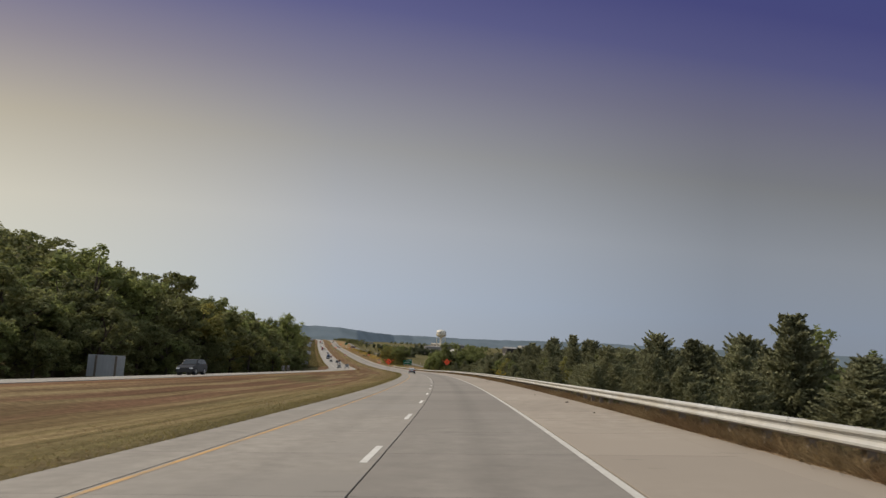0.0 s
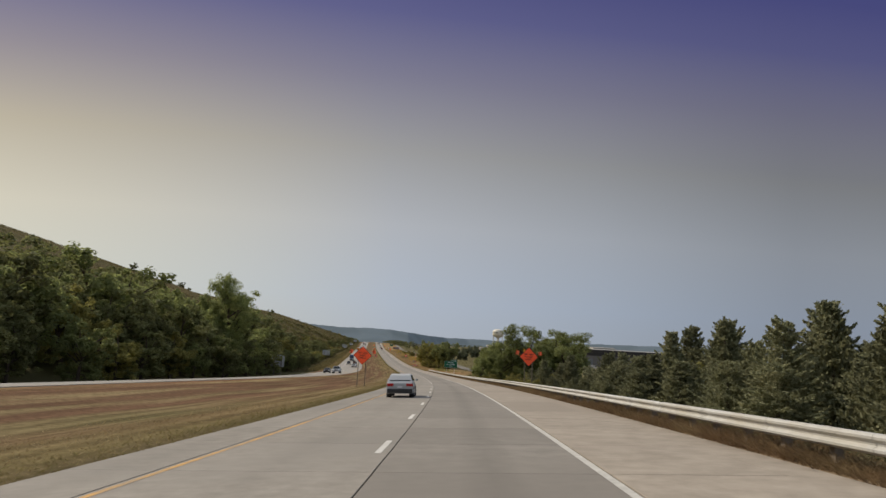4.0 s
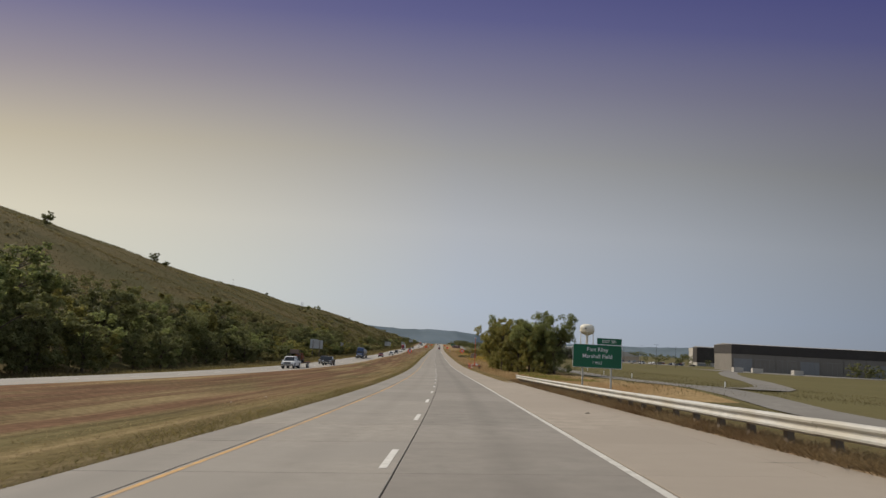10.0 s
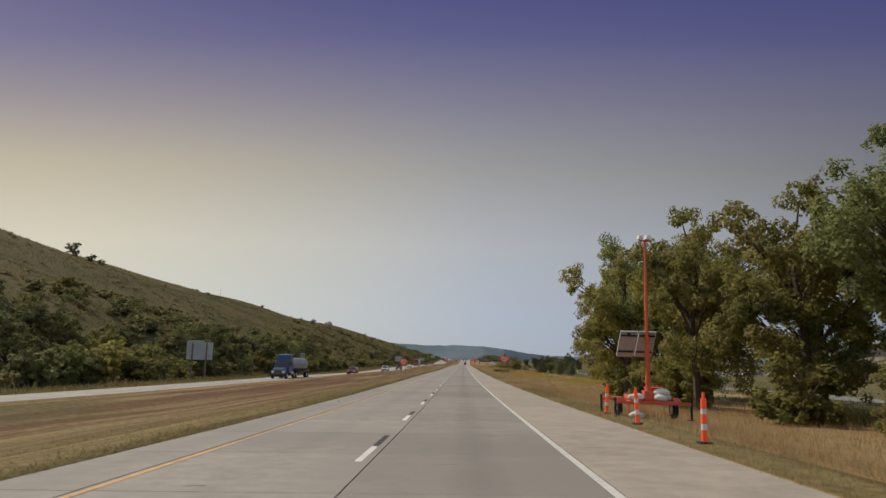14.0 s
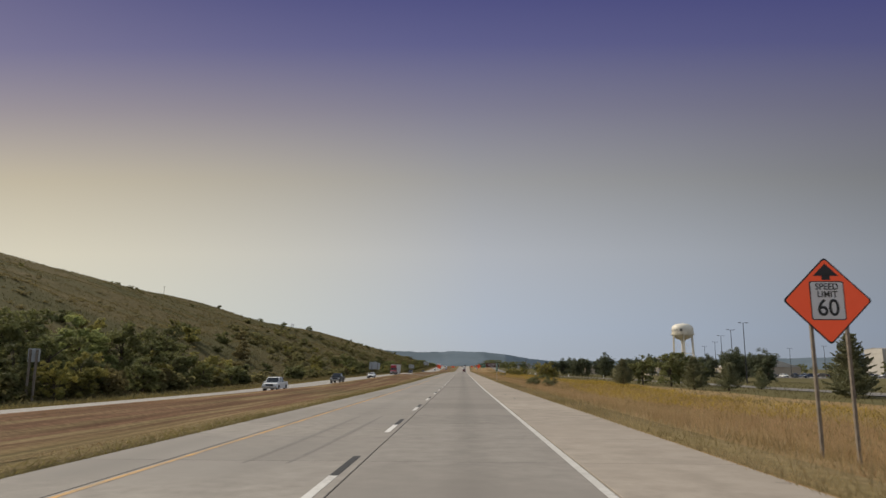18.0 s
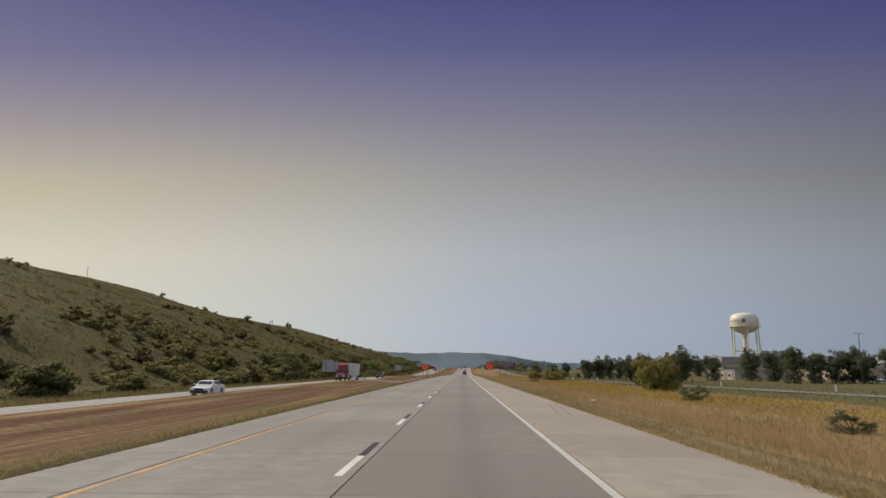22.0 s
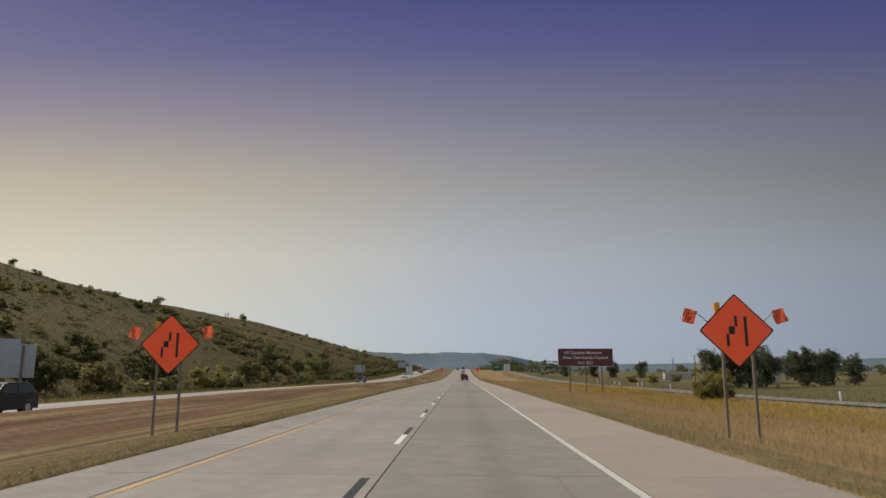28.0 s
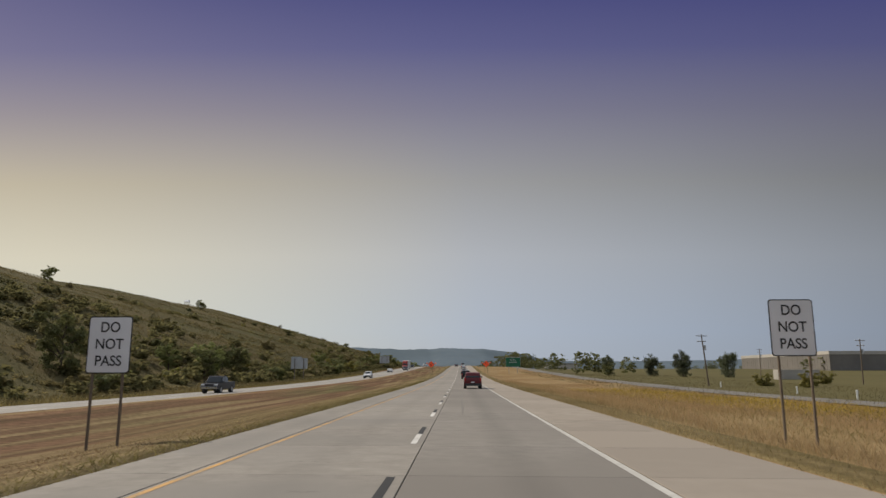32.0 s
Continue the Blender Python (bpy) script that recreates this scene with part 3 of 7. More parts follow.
# ---- far wooded bluffs ----
def bluff(knots, material, name, label):
    """A wooded rim seen across the valley; knots of azimuth, distance and height of its top."""
    n = 560
    az = np.linspace(knots[0][0], knots[-1][0], n)
    dist, top = (np.interp(az, [k[0] for k in knots], [k[j] for k in knots]) for j in (1, 2))
    r = np.random.RandomState(4)
    top = top + dist * (0.0011 * np.convolve(r.randn(n + 14), np.ones(15) / 15, "valid") + 0.00042 * np.convolve(r.randn(n + 2), np.ones(3) / 3, "valid"))
    v, f = [], []
    steps = ((-320, 0.0), (-200, 0.30), (-110, 0.62), (-40, 0.88), (0, 1.0), (120, 1.0), (400, 0.2))
    for dd, hh in steps:
        wob = 1 if hh in (0.0, 1.0) else 1 + 0.10 * np.convolve(r.randn(n + 8), np.ones(9) / 9, "valid")
        rad, z = dist + dd, -22 + (top + 22) * hh * wob
        v += list(np.stack([-np.sin(np.radians(az)) * rad, 400 + np.cos(np.radians(az)) * rad, z], 1))
    for j in range(len(steps) - 1):
        for i in range(n - 1):
            f.append((j * n + i, j * n + i + 1, (j + 1) * n + i + 1, (j + 1) * n + i))
    return link_mesh(name, v, f, material, label=label, kind="structure", smooth_faces=True)


# the rim's pale glow is haze put into its material
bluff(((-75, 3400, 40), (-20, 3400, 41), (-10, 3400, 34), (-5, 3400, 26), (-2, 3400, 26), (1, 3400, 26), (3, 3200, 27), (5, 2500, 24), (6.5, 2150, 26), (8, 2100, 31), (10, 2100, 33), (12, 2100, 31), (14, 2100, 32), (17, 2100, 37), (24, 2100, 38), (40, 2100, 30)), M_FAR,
      "backdrop_bluff", "blue-green wooded bluffs across the valley with haze painted into their colour")

# ---- carriageway ----
S0, S1, SLAB = -13.7, 1345.0, 4.572


def slab_mesh(name, width, material, thick=0.055):
    ln, b = SLAB - 0.020, 0.008
    x, y = width / 2 - 0.004, ln / 2
    v = [(sx * (x - b), sy * (y - b), 0) for sx, sy in ((-1, -1), (1, -1), (1, 1), (-1, 1))]
    v += [(sx * x, sy * y, -0.006) for sx, sy in ((-1, -1), (1, -1), (1, 1), (-1, 1))]
    v += [(sx * x, sy * y, -thick) for sx, sy in ((-1, -1), (1, -1), (1, 1), (-1, 1))]
    f = [(0, 1, 2, 3)] + [(a + k, a + (k + 1) % 4, a - 4 + (k + 1) % 4, a - 4 + k) for a in (4, 8) for k in range(4)]
    me = bpy.data.meshes.new(name)
    me.from_pydata(v, [], f)
    me.materials.append(material)
    me.update()
    return me


LANES = (("road_lane_left", -3.42, 0.224, M_LANE, "grey worn concrete passing lane"), ("road_lane_right", 0.236, 4.16, M_LANE_R, "darker worn concrete driving lane"),
         ("road_shoulder_left", -4.98, -3.44, M_LANE, "narrow concrete inner shoulder"), ("road_shoulder_right", 4.18, 7.08, M_SHOULDER, "pale broad concrete outer shoulder"))
far_s = np.concatenate([np.arange(S1, 1400, 8.0), np.arange(1400, 2880, 20.0)])
back_s = np.arange(-285, S0 + 1, 9.0)
LANE_OBS = {}
for name, a, b, m, label in LANES:
    wide = b + 0.85 if name == "road_shoulder_right" else b
    ob = strip(name, np.concatenate([[S0], np.arange(0, S1, 6.0), [S1]]), (a - 0.01, b + 0.01), -0.03, M_JOINT, label=label, kind="structure", drop=0.05)
    LANE_OBS[name] = (ob, a, b, m)
    strip("pavement_ahead", far_s, (a, b), 0.0, m, ob, drop=0.05)
    strip("pavement_behind", back_s, (a, b), 0.0, m, ob, drop=0.05)
strip("shoulder_widening", np.concatenate([np.arange(-285, 418, 6.0), [418, 424]]), (7.085, 7.95), lambda s, l: -0.004 + 0 * s, M_SHOULDER, LANE_OBS["road_shoulder_right"][0], drop=0.05)

# the other carriageway
on_s = np.concatenate([np.arange(-285, 1300, 8.0), np.arange(1300, 2880, 20.0)])
on_z = lambda s, l: twin(s) + np.interp(s, [340, 500], [0.03, -0.08]) - np.interp(s, [340, 500], [0.016, 0.03]) * (-19.1 - l)
road_twin = strip("road_twin", on_s, (-31.3, -28.35, -28.3, -20.9, -20.85, -19.1), on_z, M_OLDROAD, label="other carriageway of old pale concrete beyond the median", kind="structure", drop=0.12)
on_up = lambda up: (lambda s, l: on_z(s, l) + up)
strip("edge_line", on_s, (-28.32, -28.18), on_up(0.006), M_EDGE, road_twin)
strip("edge_line", on_s, (-21.02, -20.88), on_up(0.006), M_YELLOW, road_twin)
strip("joint_line", on_s, (-24.72, -24.69), on_up(0.005), M_JOINT, road_twin)
d_v, d_f = [], []
for k in range(-20, 200):
    s_a = k * 10.41
    if s_a < 1700:
        q = W([s_a, s_a, s_a + 2.6, s_a + 2.6], [-24.66, -24.52, -24.52, -24.66], [float(on_z(s_a, -24.6)) + 0.007] * 4)
        d_f.append(tuple(len(d_v) + i for i in range(4)))
        d_v += list(q)
link_mesh("lane_dashes", d_v, d_f, M_WHITE, road_twin, kind="stuff")
# median crossover, a paved turn-round
c_v, c_f = [], []
c_lat = np.linspace(-4.97, -19.2, 15)
c_a = np.interp(-c_lat, [4.97, 6.5, 9, 15, 17.5, 19.2], [883, 885.5, 886.5, 886.8, 886.5, 885])
c_b = np.interp(-c_lat, [4.97, 6.5, 9, 15, 17.5, 19.2], [900, 893.5, 890.8, 890.6, 892, 896])
for lat, a, b in zip(c_lat, c_a, c_b):
    top = [max(float(lie(q, lat)), float(on_z(q, lat)) if lat < -18.9 else -9) + 0.05 for q in np.linspace(a, b, 4)]
    c_v += [W(a - 0.4, lat, top[0] - 0.4)] + [W(q, lat, z) for q, z in zip(np.linspace(a, b, 4), top)] + [W(b + 0.4, lat, top[3] - 0.4)]
for k in range(14):
    for j in range(5):
        c_f.append((6 * k + j, 6 * k + j + 1, 6 * k + j + 7, 6 * k + j + 6))
link_mesh("pavement_crossover", c_v, c_f, M_OLDROAD, label="paved crossover through the grass median", kind="structure")
# frontage road and yard surface in the valley
fr_s = np.arange(300, 1500, 12.0)
fr_l = lambda s: np.interp(s, [300, 420, 520, 600, 800, 850, 900, 1000, 1500], [34, 37, 39, 44, 52, 50, 42, 36, 34])
f_v, f_f = [], []
for i, s in enumerate(fr_s):
    for o in (-3.1, 3.1):
        l = float(fr_l(s)) + o
        f_v.append(W(s, l, float(max(lie(s, l), lie(s, float(fr_l(s))))) + 0.07))
for i in range(len(fr_s) - 1):
    f_f.append((2 * i, 2 * i + 1, 2 * i + 3, 2 * i + 2))
link_mesh("road_frontage", f_v, f_f, M_FRONTAGE, label="pale two-lane frontage road beside the field", kind="structure")
# side road from the frontage road to the hangars, and their apron
a_s, a_l = np.array([462, 480, 500, 520, 560, 600, 633, 680, 720, 770.0]), np.array([46, 62, 74, 83, 98, 111, 122, 140, 158, 185.0])
a_v, a_f = [], []
for i in range(len(a_s)):
    j, k = min(i + 1, len(a_s) - 1), max(i - 1, 0)
    ds, dl = a_s[j] - a_s[k], a_l[j] - a_l[k]
    n = math.hypot(ds, dl)
    for o in (-4.2, 4.2):
        s, l = a_s[i] - o * dl / n, a_l[i] + o * ds / n
        a_v.append(W(s, l, float(max(lie(s, l), lie(a_s[i], a_l[i]))) + 0.09))
for i in range(len(a_s) - 1):
    a_f.append((2 * i, 2 * i + 1, 2 * i + 3, 2 * i + 2))
link_mesh("road_access", a_v, a_f, M_FRONTAGE, label="pale side road crossing the field to the hangars", kind="structure")
strip("pavement_apron", np.arange(722, 783, 10.0), np.arange(160, 305, 15.0), lambda s, l: lie(s, l) + 0.14, M_FRONTAGE, label="pale paved apron before the hangars", kind="structure")

# painted lines
LINE_S = np.concatenate([np.arange(-285, 1200, 5.0), np.arange(1200, 2880, 15.0)])
strip("edge_line", LINE_S, (-3.335, -3.225), 0.004, M_YELLOW, LANE_OBS["road_lane_left"][0], "worn yellow edge line")
strip("edge_line", LINE_S, (3.985, 4.125), 0.004, M_EDGE, LANE_OBS["road_lane_right"][0], "white edge line")


def flat_mesh(name, w, l, material):
    me = bpy.data.meshes.new(name)
    x = w / 2
    me.from_pydata([(-x, 0, 0), (x, 0, 0), (x, l, 0), (-x, l, 0), (-x, 0, -0.003), (x, 0, -0.003), (x, l, -0.003), (-x, l, -0.003)], [],
                   [(0, 1, 2, 3), (0, 4, 5, 1), (1, 5, 6, 2), (2, 6, 7, 3), (3, 7, 4, 0)])
    me.materials.append(material)
    me.update()
    return me


DASH = 10.41
dash_me, tape_me = flat_mesh("lane_dash", 0.14, 2.6, M_WHITE), flat_mesh("contrast_tape", 0.14, 2.5, M_BLACK)
for k in range(0, 109):
    shared("lane_dash", dash_me, LANE_OBS["road_lane_left"][0], at(k * DASH - 2.6, 0, 0.005, tilt=True))
    if k >= 39 or k in (6, 21, 26):
        shared("contrast_tape", tape_me, LANE_OBS["road_lane_left"][0], at(k * DASH + 0.02, 0, 0.005, tilt=True))
d_v, d_f = [], []
for k in range(109, 165):
    q = W([k * DASH - 2.6, k * DASH - 2.6, k * DASH, k * DASH], [-0.07, 0.07, 0.07, -0.07], 0.006)
    d_f.append(tuple(len(d_v) + i for i in range(4)))
    d_v += list(q)
link_mesh("lane_dashes", d_v, d_f, M_WHITE, LANE_OBS["road_lane_left"][0], kind="stuff")
# slabs, each its own piece
for name, (ob, a, b, m) in LANE_OBS.items():
    me = slab_mesh("slab", b - a, m)
    for k in range(int((S1 - S0) / SLAB)):
        shared("slab", me, ob, at(S0 + (k + 0.5) * SLAB, (a + b) / 2, 0.0, tilt=True))

# rubber streaks and small cracks
def streak(s0, lat0, length, w, drift=0.0):
    n = 8
    q = np.linspace(0, 1, n)
    mid_l = lat0 + drift * q + 0.02 * np.sin(5 * q)
    hw = w / 2 * np.sin(np.pi * np.clip(q, 0.04, 0.96)) ** 0.4
    v = np.concatenate([W(s0 + length * q, mid_l - hw, 0.0035), W(s0 + length * q, mid_l + hw, 0.0035)])
    return v, [(i, n + i, n + i + 1, i + 1) for i in range(n - 1)]


for s0, lat0, ln, w, dr in ((231, 1.20, 10, 0.15, 0.04), (231, 1.62, 10, 0.15, 0.06), (236, 3.40, 48, 0.15, 0.25), (240, 3.86, 46, 0.17, 0.15), (244, 3.62, 30, 0.10, 0.2), (763, 5.75, 10, 0.07, 0.8), (762, 6.1, 10, 0.07, 0.7),
                            (626, -1.9, 13, 0.14, 0.25), (626, -1.1, 13, 0.14, 0.25), (662, 5.1, 4, 0.08, 0.1), (676, 5.0, 3, 0.07, 0.0), (655.5, 5.2, 2.5, 0.09, 0.2), (905, 3.0, 14, 0.12, 0.1), (1050, 1.2, 16, 0.12, 0.0)):
    v, f = streak(s0, lat0, ln, w, dr)
    link_mesh("tyre_mark", v, f, M_TYRE_MARK, LANE_OBS["road_lane_right"][0])
rk = random.Random(41)
for k in range(240):
    s0, lat0 = rk.uniform(0, 1090), rk.choice((rk.uniform(-3.2, 4), rk.uniform(4.2, 7)))
    ln = rk.uniform(0.25, 1.2)
    n = 5
    pts = [(s0 + rk.uniform(-.04, .04), lat0 + ln * i / (n - 1)) for i in range(n)]
    w = rk.uniform(0.012, 0.035)
    v = np.concatenate([W([a for a, b in pts], [b for a, b in pts], 0.003), W([a + w * (1 if 0 < i < n - 1 else 0.2) for i, (a, b) in enumerate(pts)], [b for a, b in pts], 0.003)])
    link_mesh("crack", v, [(i, i + 1, n + i + 1, n + i) for i in range(n - 1)], M_JOINT, LANE_OBS["road_lane_right" if lat0 > 0.3 else "road_lane_left"][0])

# ---- plants ----
def leaf_cloud(seed, blobs, n, size, lumps=7):
    """n leaf clumps as quads on small tufts that sit on the skins of blobs (centre, radius)."""
    r = np.random.RandomState(seed)
    flat = np.array([1, 1, 0.85])
    centre, rad = np.array([b[0] for b in blobs]), np.array([b[1] for b in blobs])
    home = np.repeat(np.arange(len(blobs)), lumps)
    way = r.randn(len(home), 3) + np.array([0, 0, 0.25])
    way /= np.linalg.norm(way, axis=1)[:, None]
    t_c = centre[home] + way * (rad[home] * r.uniform(0.45, 0.95, len(home)))[:, None] * flat
    t_r = rad[home] * r.uniform(0.26, 0.52, len(home))
    pick = r.choice(len(home), n, p=t_r ** 2 / (t_r ** 2).sum())
    d = r.randn(n, 3)
    d /= np.linalg.norm(d, axis=1)[:, None]
    p = t_c[pick] + d * (t_r[pick] * r.uniform(0.35, 1.1, n) ** 0.6)[:, None] * flat
    out = 0.8 * d + 0.6 * way[pick] + np.array([0, 0, 0.35]) + 0.55 * r.randn(n, 3)
    out /= np.linalg.norm(out, axis=1)[:, None]
    u = np.cross(out, r.randn(n, 3))
    u /= np.linalg.norm(u, axis=1)[:, None] + 1e-6
    w = np.cross(out, u)
    sz = (size * r.uniform(0.6, 1.4, n))[:, None]
    return np.stack([p - u * sz, p - w * sz * 0.62 + u * sz * 0.1, p + u * sz, p + w * sz * 0.62 - u * sz * 0.1], 1).reshape(-1, 3)


def cloud_mesh(name, q, material):
    n = len(q) // 4
    me = bpy.data.meshes.new(name)
    me.vertices.add(len(q))
    me.vertices.foreach_set("co", q.astype(np.float32).ravel())
    me.loops.add(4 * n)
    me.loops.foreach_set("vertex_index", np.arange(4 * n, dtype=np.int32))
    me.polygons.add(n)
    me.polygons.foreach_set("loop_start", np.arange(0, 4 * n, 4, dtype=np.int32))
    me.materials.append(material)
    me.update(calc_edges=True)
    me.validate()
    return me


def bm_mesh(name, bm, material):
    me = bpy.data.meshes.new(name)
    bm.normal_update()
    bm.to_mesh(me)
    bm.free()
    me.materials.append(material)
    return me


def broadleaf(seed, spread, n, size, crown_low, material, limbs=11, fill=9, fat=1.0):
    """Trunk and crown of a tree 1 high (unit height, scaled when planted)."""
    r = random.Random(seed)
    bm = bmesh.new()
    top = 0.62
    pts = [(0, 0, -0.03), (r.uniform(-.01, .01), r.uniform(-.01, .01), 0.15), (r.uniform(-.03, .03), r.uniform(-.03, .03), 0.38), (r.uniform(-.05, .05), r.uniform(-.05, .05), top), (r.uniform(-.07, .07), r.uniform(-.07, .07), 0.86)]
    tube(bm, pts, (0.026, 0.021, 0.016, 0.010, 0.003))
    blobs = [((pts[-1][0], pts[-1][1], 0.89), 0.10)]
    for k in range(limbs):
        a = k * 2.4 + r.uniform(-.4, .4)
        z0 = r.uniform(0.18, 0.6)
        rad = spread * r.uniform(0.5, 1.05) * (1 - 0.6 * max(0, z0 - 0.4))
        z1 = z0 + r.uniform(0.10, 0.32)
        q = pts[2] if z0 < 0.45 else pts[3]
        end = (math.cos(a) * rad, math.sin(a) * rad, min(max(z1, crown_low + 0.08), 0.92))
        mid = (end[0] * 0.5, end[1] * 0.5, z0 + (end[2] - z0) * 0.6)
        tube(bm, [(q[0] * 0.7, q[1] * 0.7, z0), mid, end], (0.010, 0.0065, 0.002), 5)
        for j in range(2):
            e2 = (end[0] + r.uniform(-.09, .09), end[1] + r.uniform(-.09, .09), min(end[2] + r.uniform(-.03, .12), 0.95))
            tube(bm, [mid, tuple((m + e) / 2 for m, e in zip(mid, e2)), e2], (0.005, 0.003, 0.001), 4)
            blobs.append((e2, r.uniform(0.055, 0.095)))
        blobs.append((end, r.uniform(0.07, 0.135)))
        blobs.append(((end[0] * 0.6 + r.uniform(-.06, .06), end[1] * 0.6 + r.uniform(-.06, .06), min(end[2] + r.uniform(-.08, .12), 0.9)), r.uniform(0.07, 0.12)))
        aa, ww = a + r.uniform(0.4, 2.0), spread * r.uniform(0.2, 0.9)
        blobs.append(((math.cos(aa) * ww, math.sin(aa) * ww, r.uniform(crown_low + 0.05, 0.6)), r.uniform(0.06, 0.11)))
    for k in range(fill):
        a, ww = k * 2.4 + 1, spread * r.uniform(0.25, 0.8)
        blobs.append(((math.cos(a) * ww, math.sin(a) * ww, r.uniform(crown_low * 0.6, crown_low + 0.2)), r.uniform(0.06, 0.10)))
    blobs = [(c, q * fat) for c, q in blobs]
    return bm_mesh("trunk", bm, M_BARK), cloud_mesh("crown", leaf_cloud(seed, blobs, n, size), material)


def cedar(seed, wide, n, material=None):
    """A cedar 1 high: upswept boughs of fine sprays round one stem, with a ragged spire."""
    r = np.random.RandomState(seed)
    bm = bmesh.new()
    tube(bm, [(0, 0, -0.03), (0.01, 0, 0.5), (0, 0.01, 0.97)], (0.03, 0.017, 0.003))
    m = 150
    z0 = 0.03 + 0.93 * np.linspace(0, 1, m) ** 0.95
    a = np.arange(m) * 2.399 + r.uniform(-.5, .5, m)
    ln = wide * (1 - z0) ** 0.72 * r.uniform(0.55, 1.25, m) + 0.03
    lift = r.uniform(0.15, 0.75, m)
    pick = r.choice(m, n, p=(ln + 0.05) / (ln + 0.05).sum())
    q = r.uniform(0.12, 1.0, n) ** 0.75
    run = q * ln[pick]
    side = r.randn(n) * (0.030 + 0.20 * ln[pick]) * (1.08 - q)
    ca, sa = np.cos(a[pick]), np.sin(a[pick])
    p = np.stack([ca * run - sa * side, sa * run + ca * side, z0[pick] + run * lift[pick] * (0.4 + 0.6 * q) + r.randn(n) * 0.012 * (1.2 - q)], 1)
    u = np.stack([ca, sa, lift[pick] + 0.35], 1) + 0.75 * r.randn(n, 3)
    u /= np.linalg.norm(u, axis=1)[:, None]
    w = np.cross(u, np.stack([ca, sa, np.full(n, 0.6)], 1) + 0.5 * r.randn(n, 3))
    w /= np.linalg.norm(w, axis=1)[:, None] + 1e-6
    sz = (0.0150 * r.uniform(0.55, 1.4, n))[:, None]
    quad = np.stack([p - u * sz, p - w * sz * 0.42, p + u * sz, p + w * sz * 0.42], 1).reshape(-1, 3)
    return bm_mesh("trunk", bm, M_BARK), cloud_mesh("crown", quad, material or M_CEDAR)


def bush(seed, n, size, material, spiky=0.0):
    r = np.random.RandomState(seed)
    bm = bmesh.new()
    blobs = []
    for k in range(13):
        a, w, z = k * 2.4, 0.42 * math.sqrt(r.uniform(0.02, 1)), r.uniform(0.1, 0.8)
        end = (math.cos(a) * w, math.sin(a) * w, z)
        tube(bm, [(0, 0, -0.03), (end[0] * 0.5, end[1] * 0.5, z * 0.6), end], (0.014, 0.009, 0.003), 5)
        blobs.append((end, r.uniform(0.12, 0.22)))
        blobs.append(((end[0] * 0.9, end[1] * 0.9, r.uniform(0.06, 0.2)), r.uniform(0.1, 0.16)))
    q = leaf_cloud(seed, blobs, n, size)
    return bm_mesh("stem", bm, M_BARK), cloud_mesh("crown", q, material)


def twig_bush(seed):
    r = random.Random(seed)
    bm = bmesh.new()

    def grow(base, way, length, thick, depth):
        pts, p, d = [base], Vector(base), Vector(way).normalized()
        for k in range(3):
            d = (d + Vector((r.uniform(-.35, .35), r.uniform(-.35, .35), r.uniform(-.12, .28)))).normalized()
            p = p + d * (length / 3)
            pts.append(tuple(p))
        tube(bm, pts, (thick, thick * 0.8, thick * 0.6, thick * 0.4), 3, False)
        if depth:
            for k in range(4 if depth > 1 else 5):
                q = pts[r.choice((1, 2, 2, 3))]
                side = (d.x + r.uniform(-1, 1), d.y + r.uniform(-1, 1), d.z + r.uniform(-.5, .5))
                grow(q, side, length * r.uniform(0.4, 0.65), thick * 0.5, depth - 1)

    for k in range(16):
        a = r.uniform(0, 6.28)
        lean = r.uniform(0.15, 0.9)
        grow((r.uniform(-.05, .05), r.uniform(-.05, .05), -0.03), (math.cos(a) * lean, math.sin(a) * lean, 1.0), r.uniform(0.4, 0.75), 0.008, 2)
    return bm_mesh("stem", bm, M_TWIG), None


KINDS = {
    "broad": [broadleaf(11 + k, 0.30 + 0.04 * (k % 3), 8500, 0.0155, 0.12, M_LEAF) for k in range(3)],
    "yellow": [broadleaf(21 + k, 0.32, 8500, 0.0155, 0.12, M_LEAF_Y) for k in range(2)],
    "dark": [broadleaf(31 + k, 0.36, 8500, 0.0165, 0.08, M_LEAF_D) for k in range(3)],
    "big": [broadleaf(41 + k, 0.38, 36000, 0.0072, 0.12, M_LEAF, 15, 7) for k in range(3)],
    "bigy": [broadleaf(46 + k, 0.38, 30000, 0.0085, 0.12, M_LEAF_Y, 13, 6) for k in range(2)],
    "cedar": [cedar(51 + k, 0.30 + 0.06 * k, 19000) for k in range(4)],
    "pine": [broadleaf(61 + k, 0.30, 14000, 0.0145, 0.06, M_PINE, 20, 20, 1.3) for k in range(3)],
    "bush": [bush(71 + k, 12000, 0.017, M_BUSH) for k in range(3)],
    "willow": [bush(77, 4500, 0.024, M_WILLOW)],
    "green": [bush(81 + k, 3000, 0.038, M_LEAF_D) for k in range(3)],
    "leafy": [bush(86 + k, 3000, 0.038, M_LEAF_Y) for k in range(2)],
    "twig": [twig_bush(91)],
}
KINDS["green"] += [bush(94 + k, 3000, 0.038, M_SCRUB) for k in range(2)]
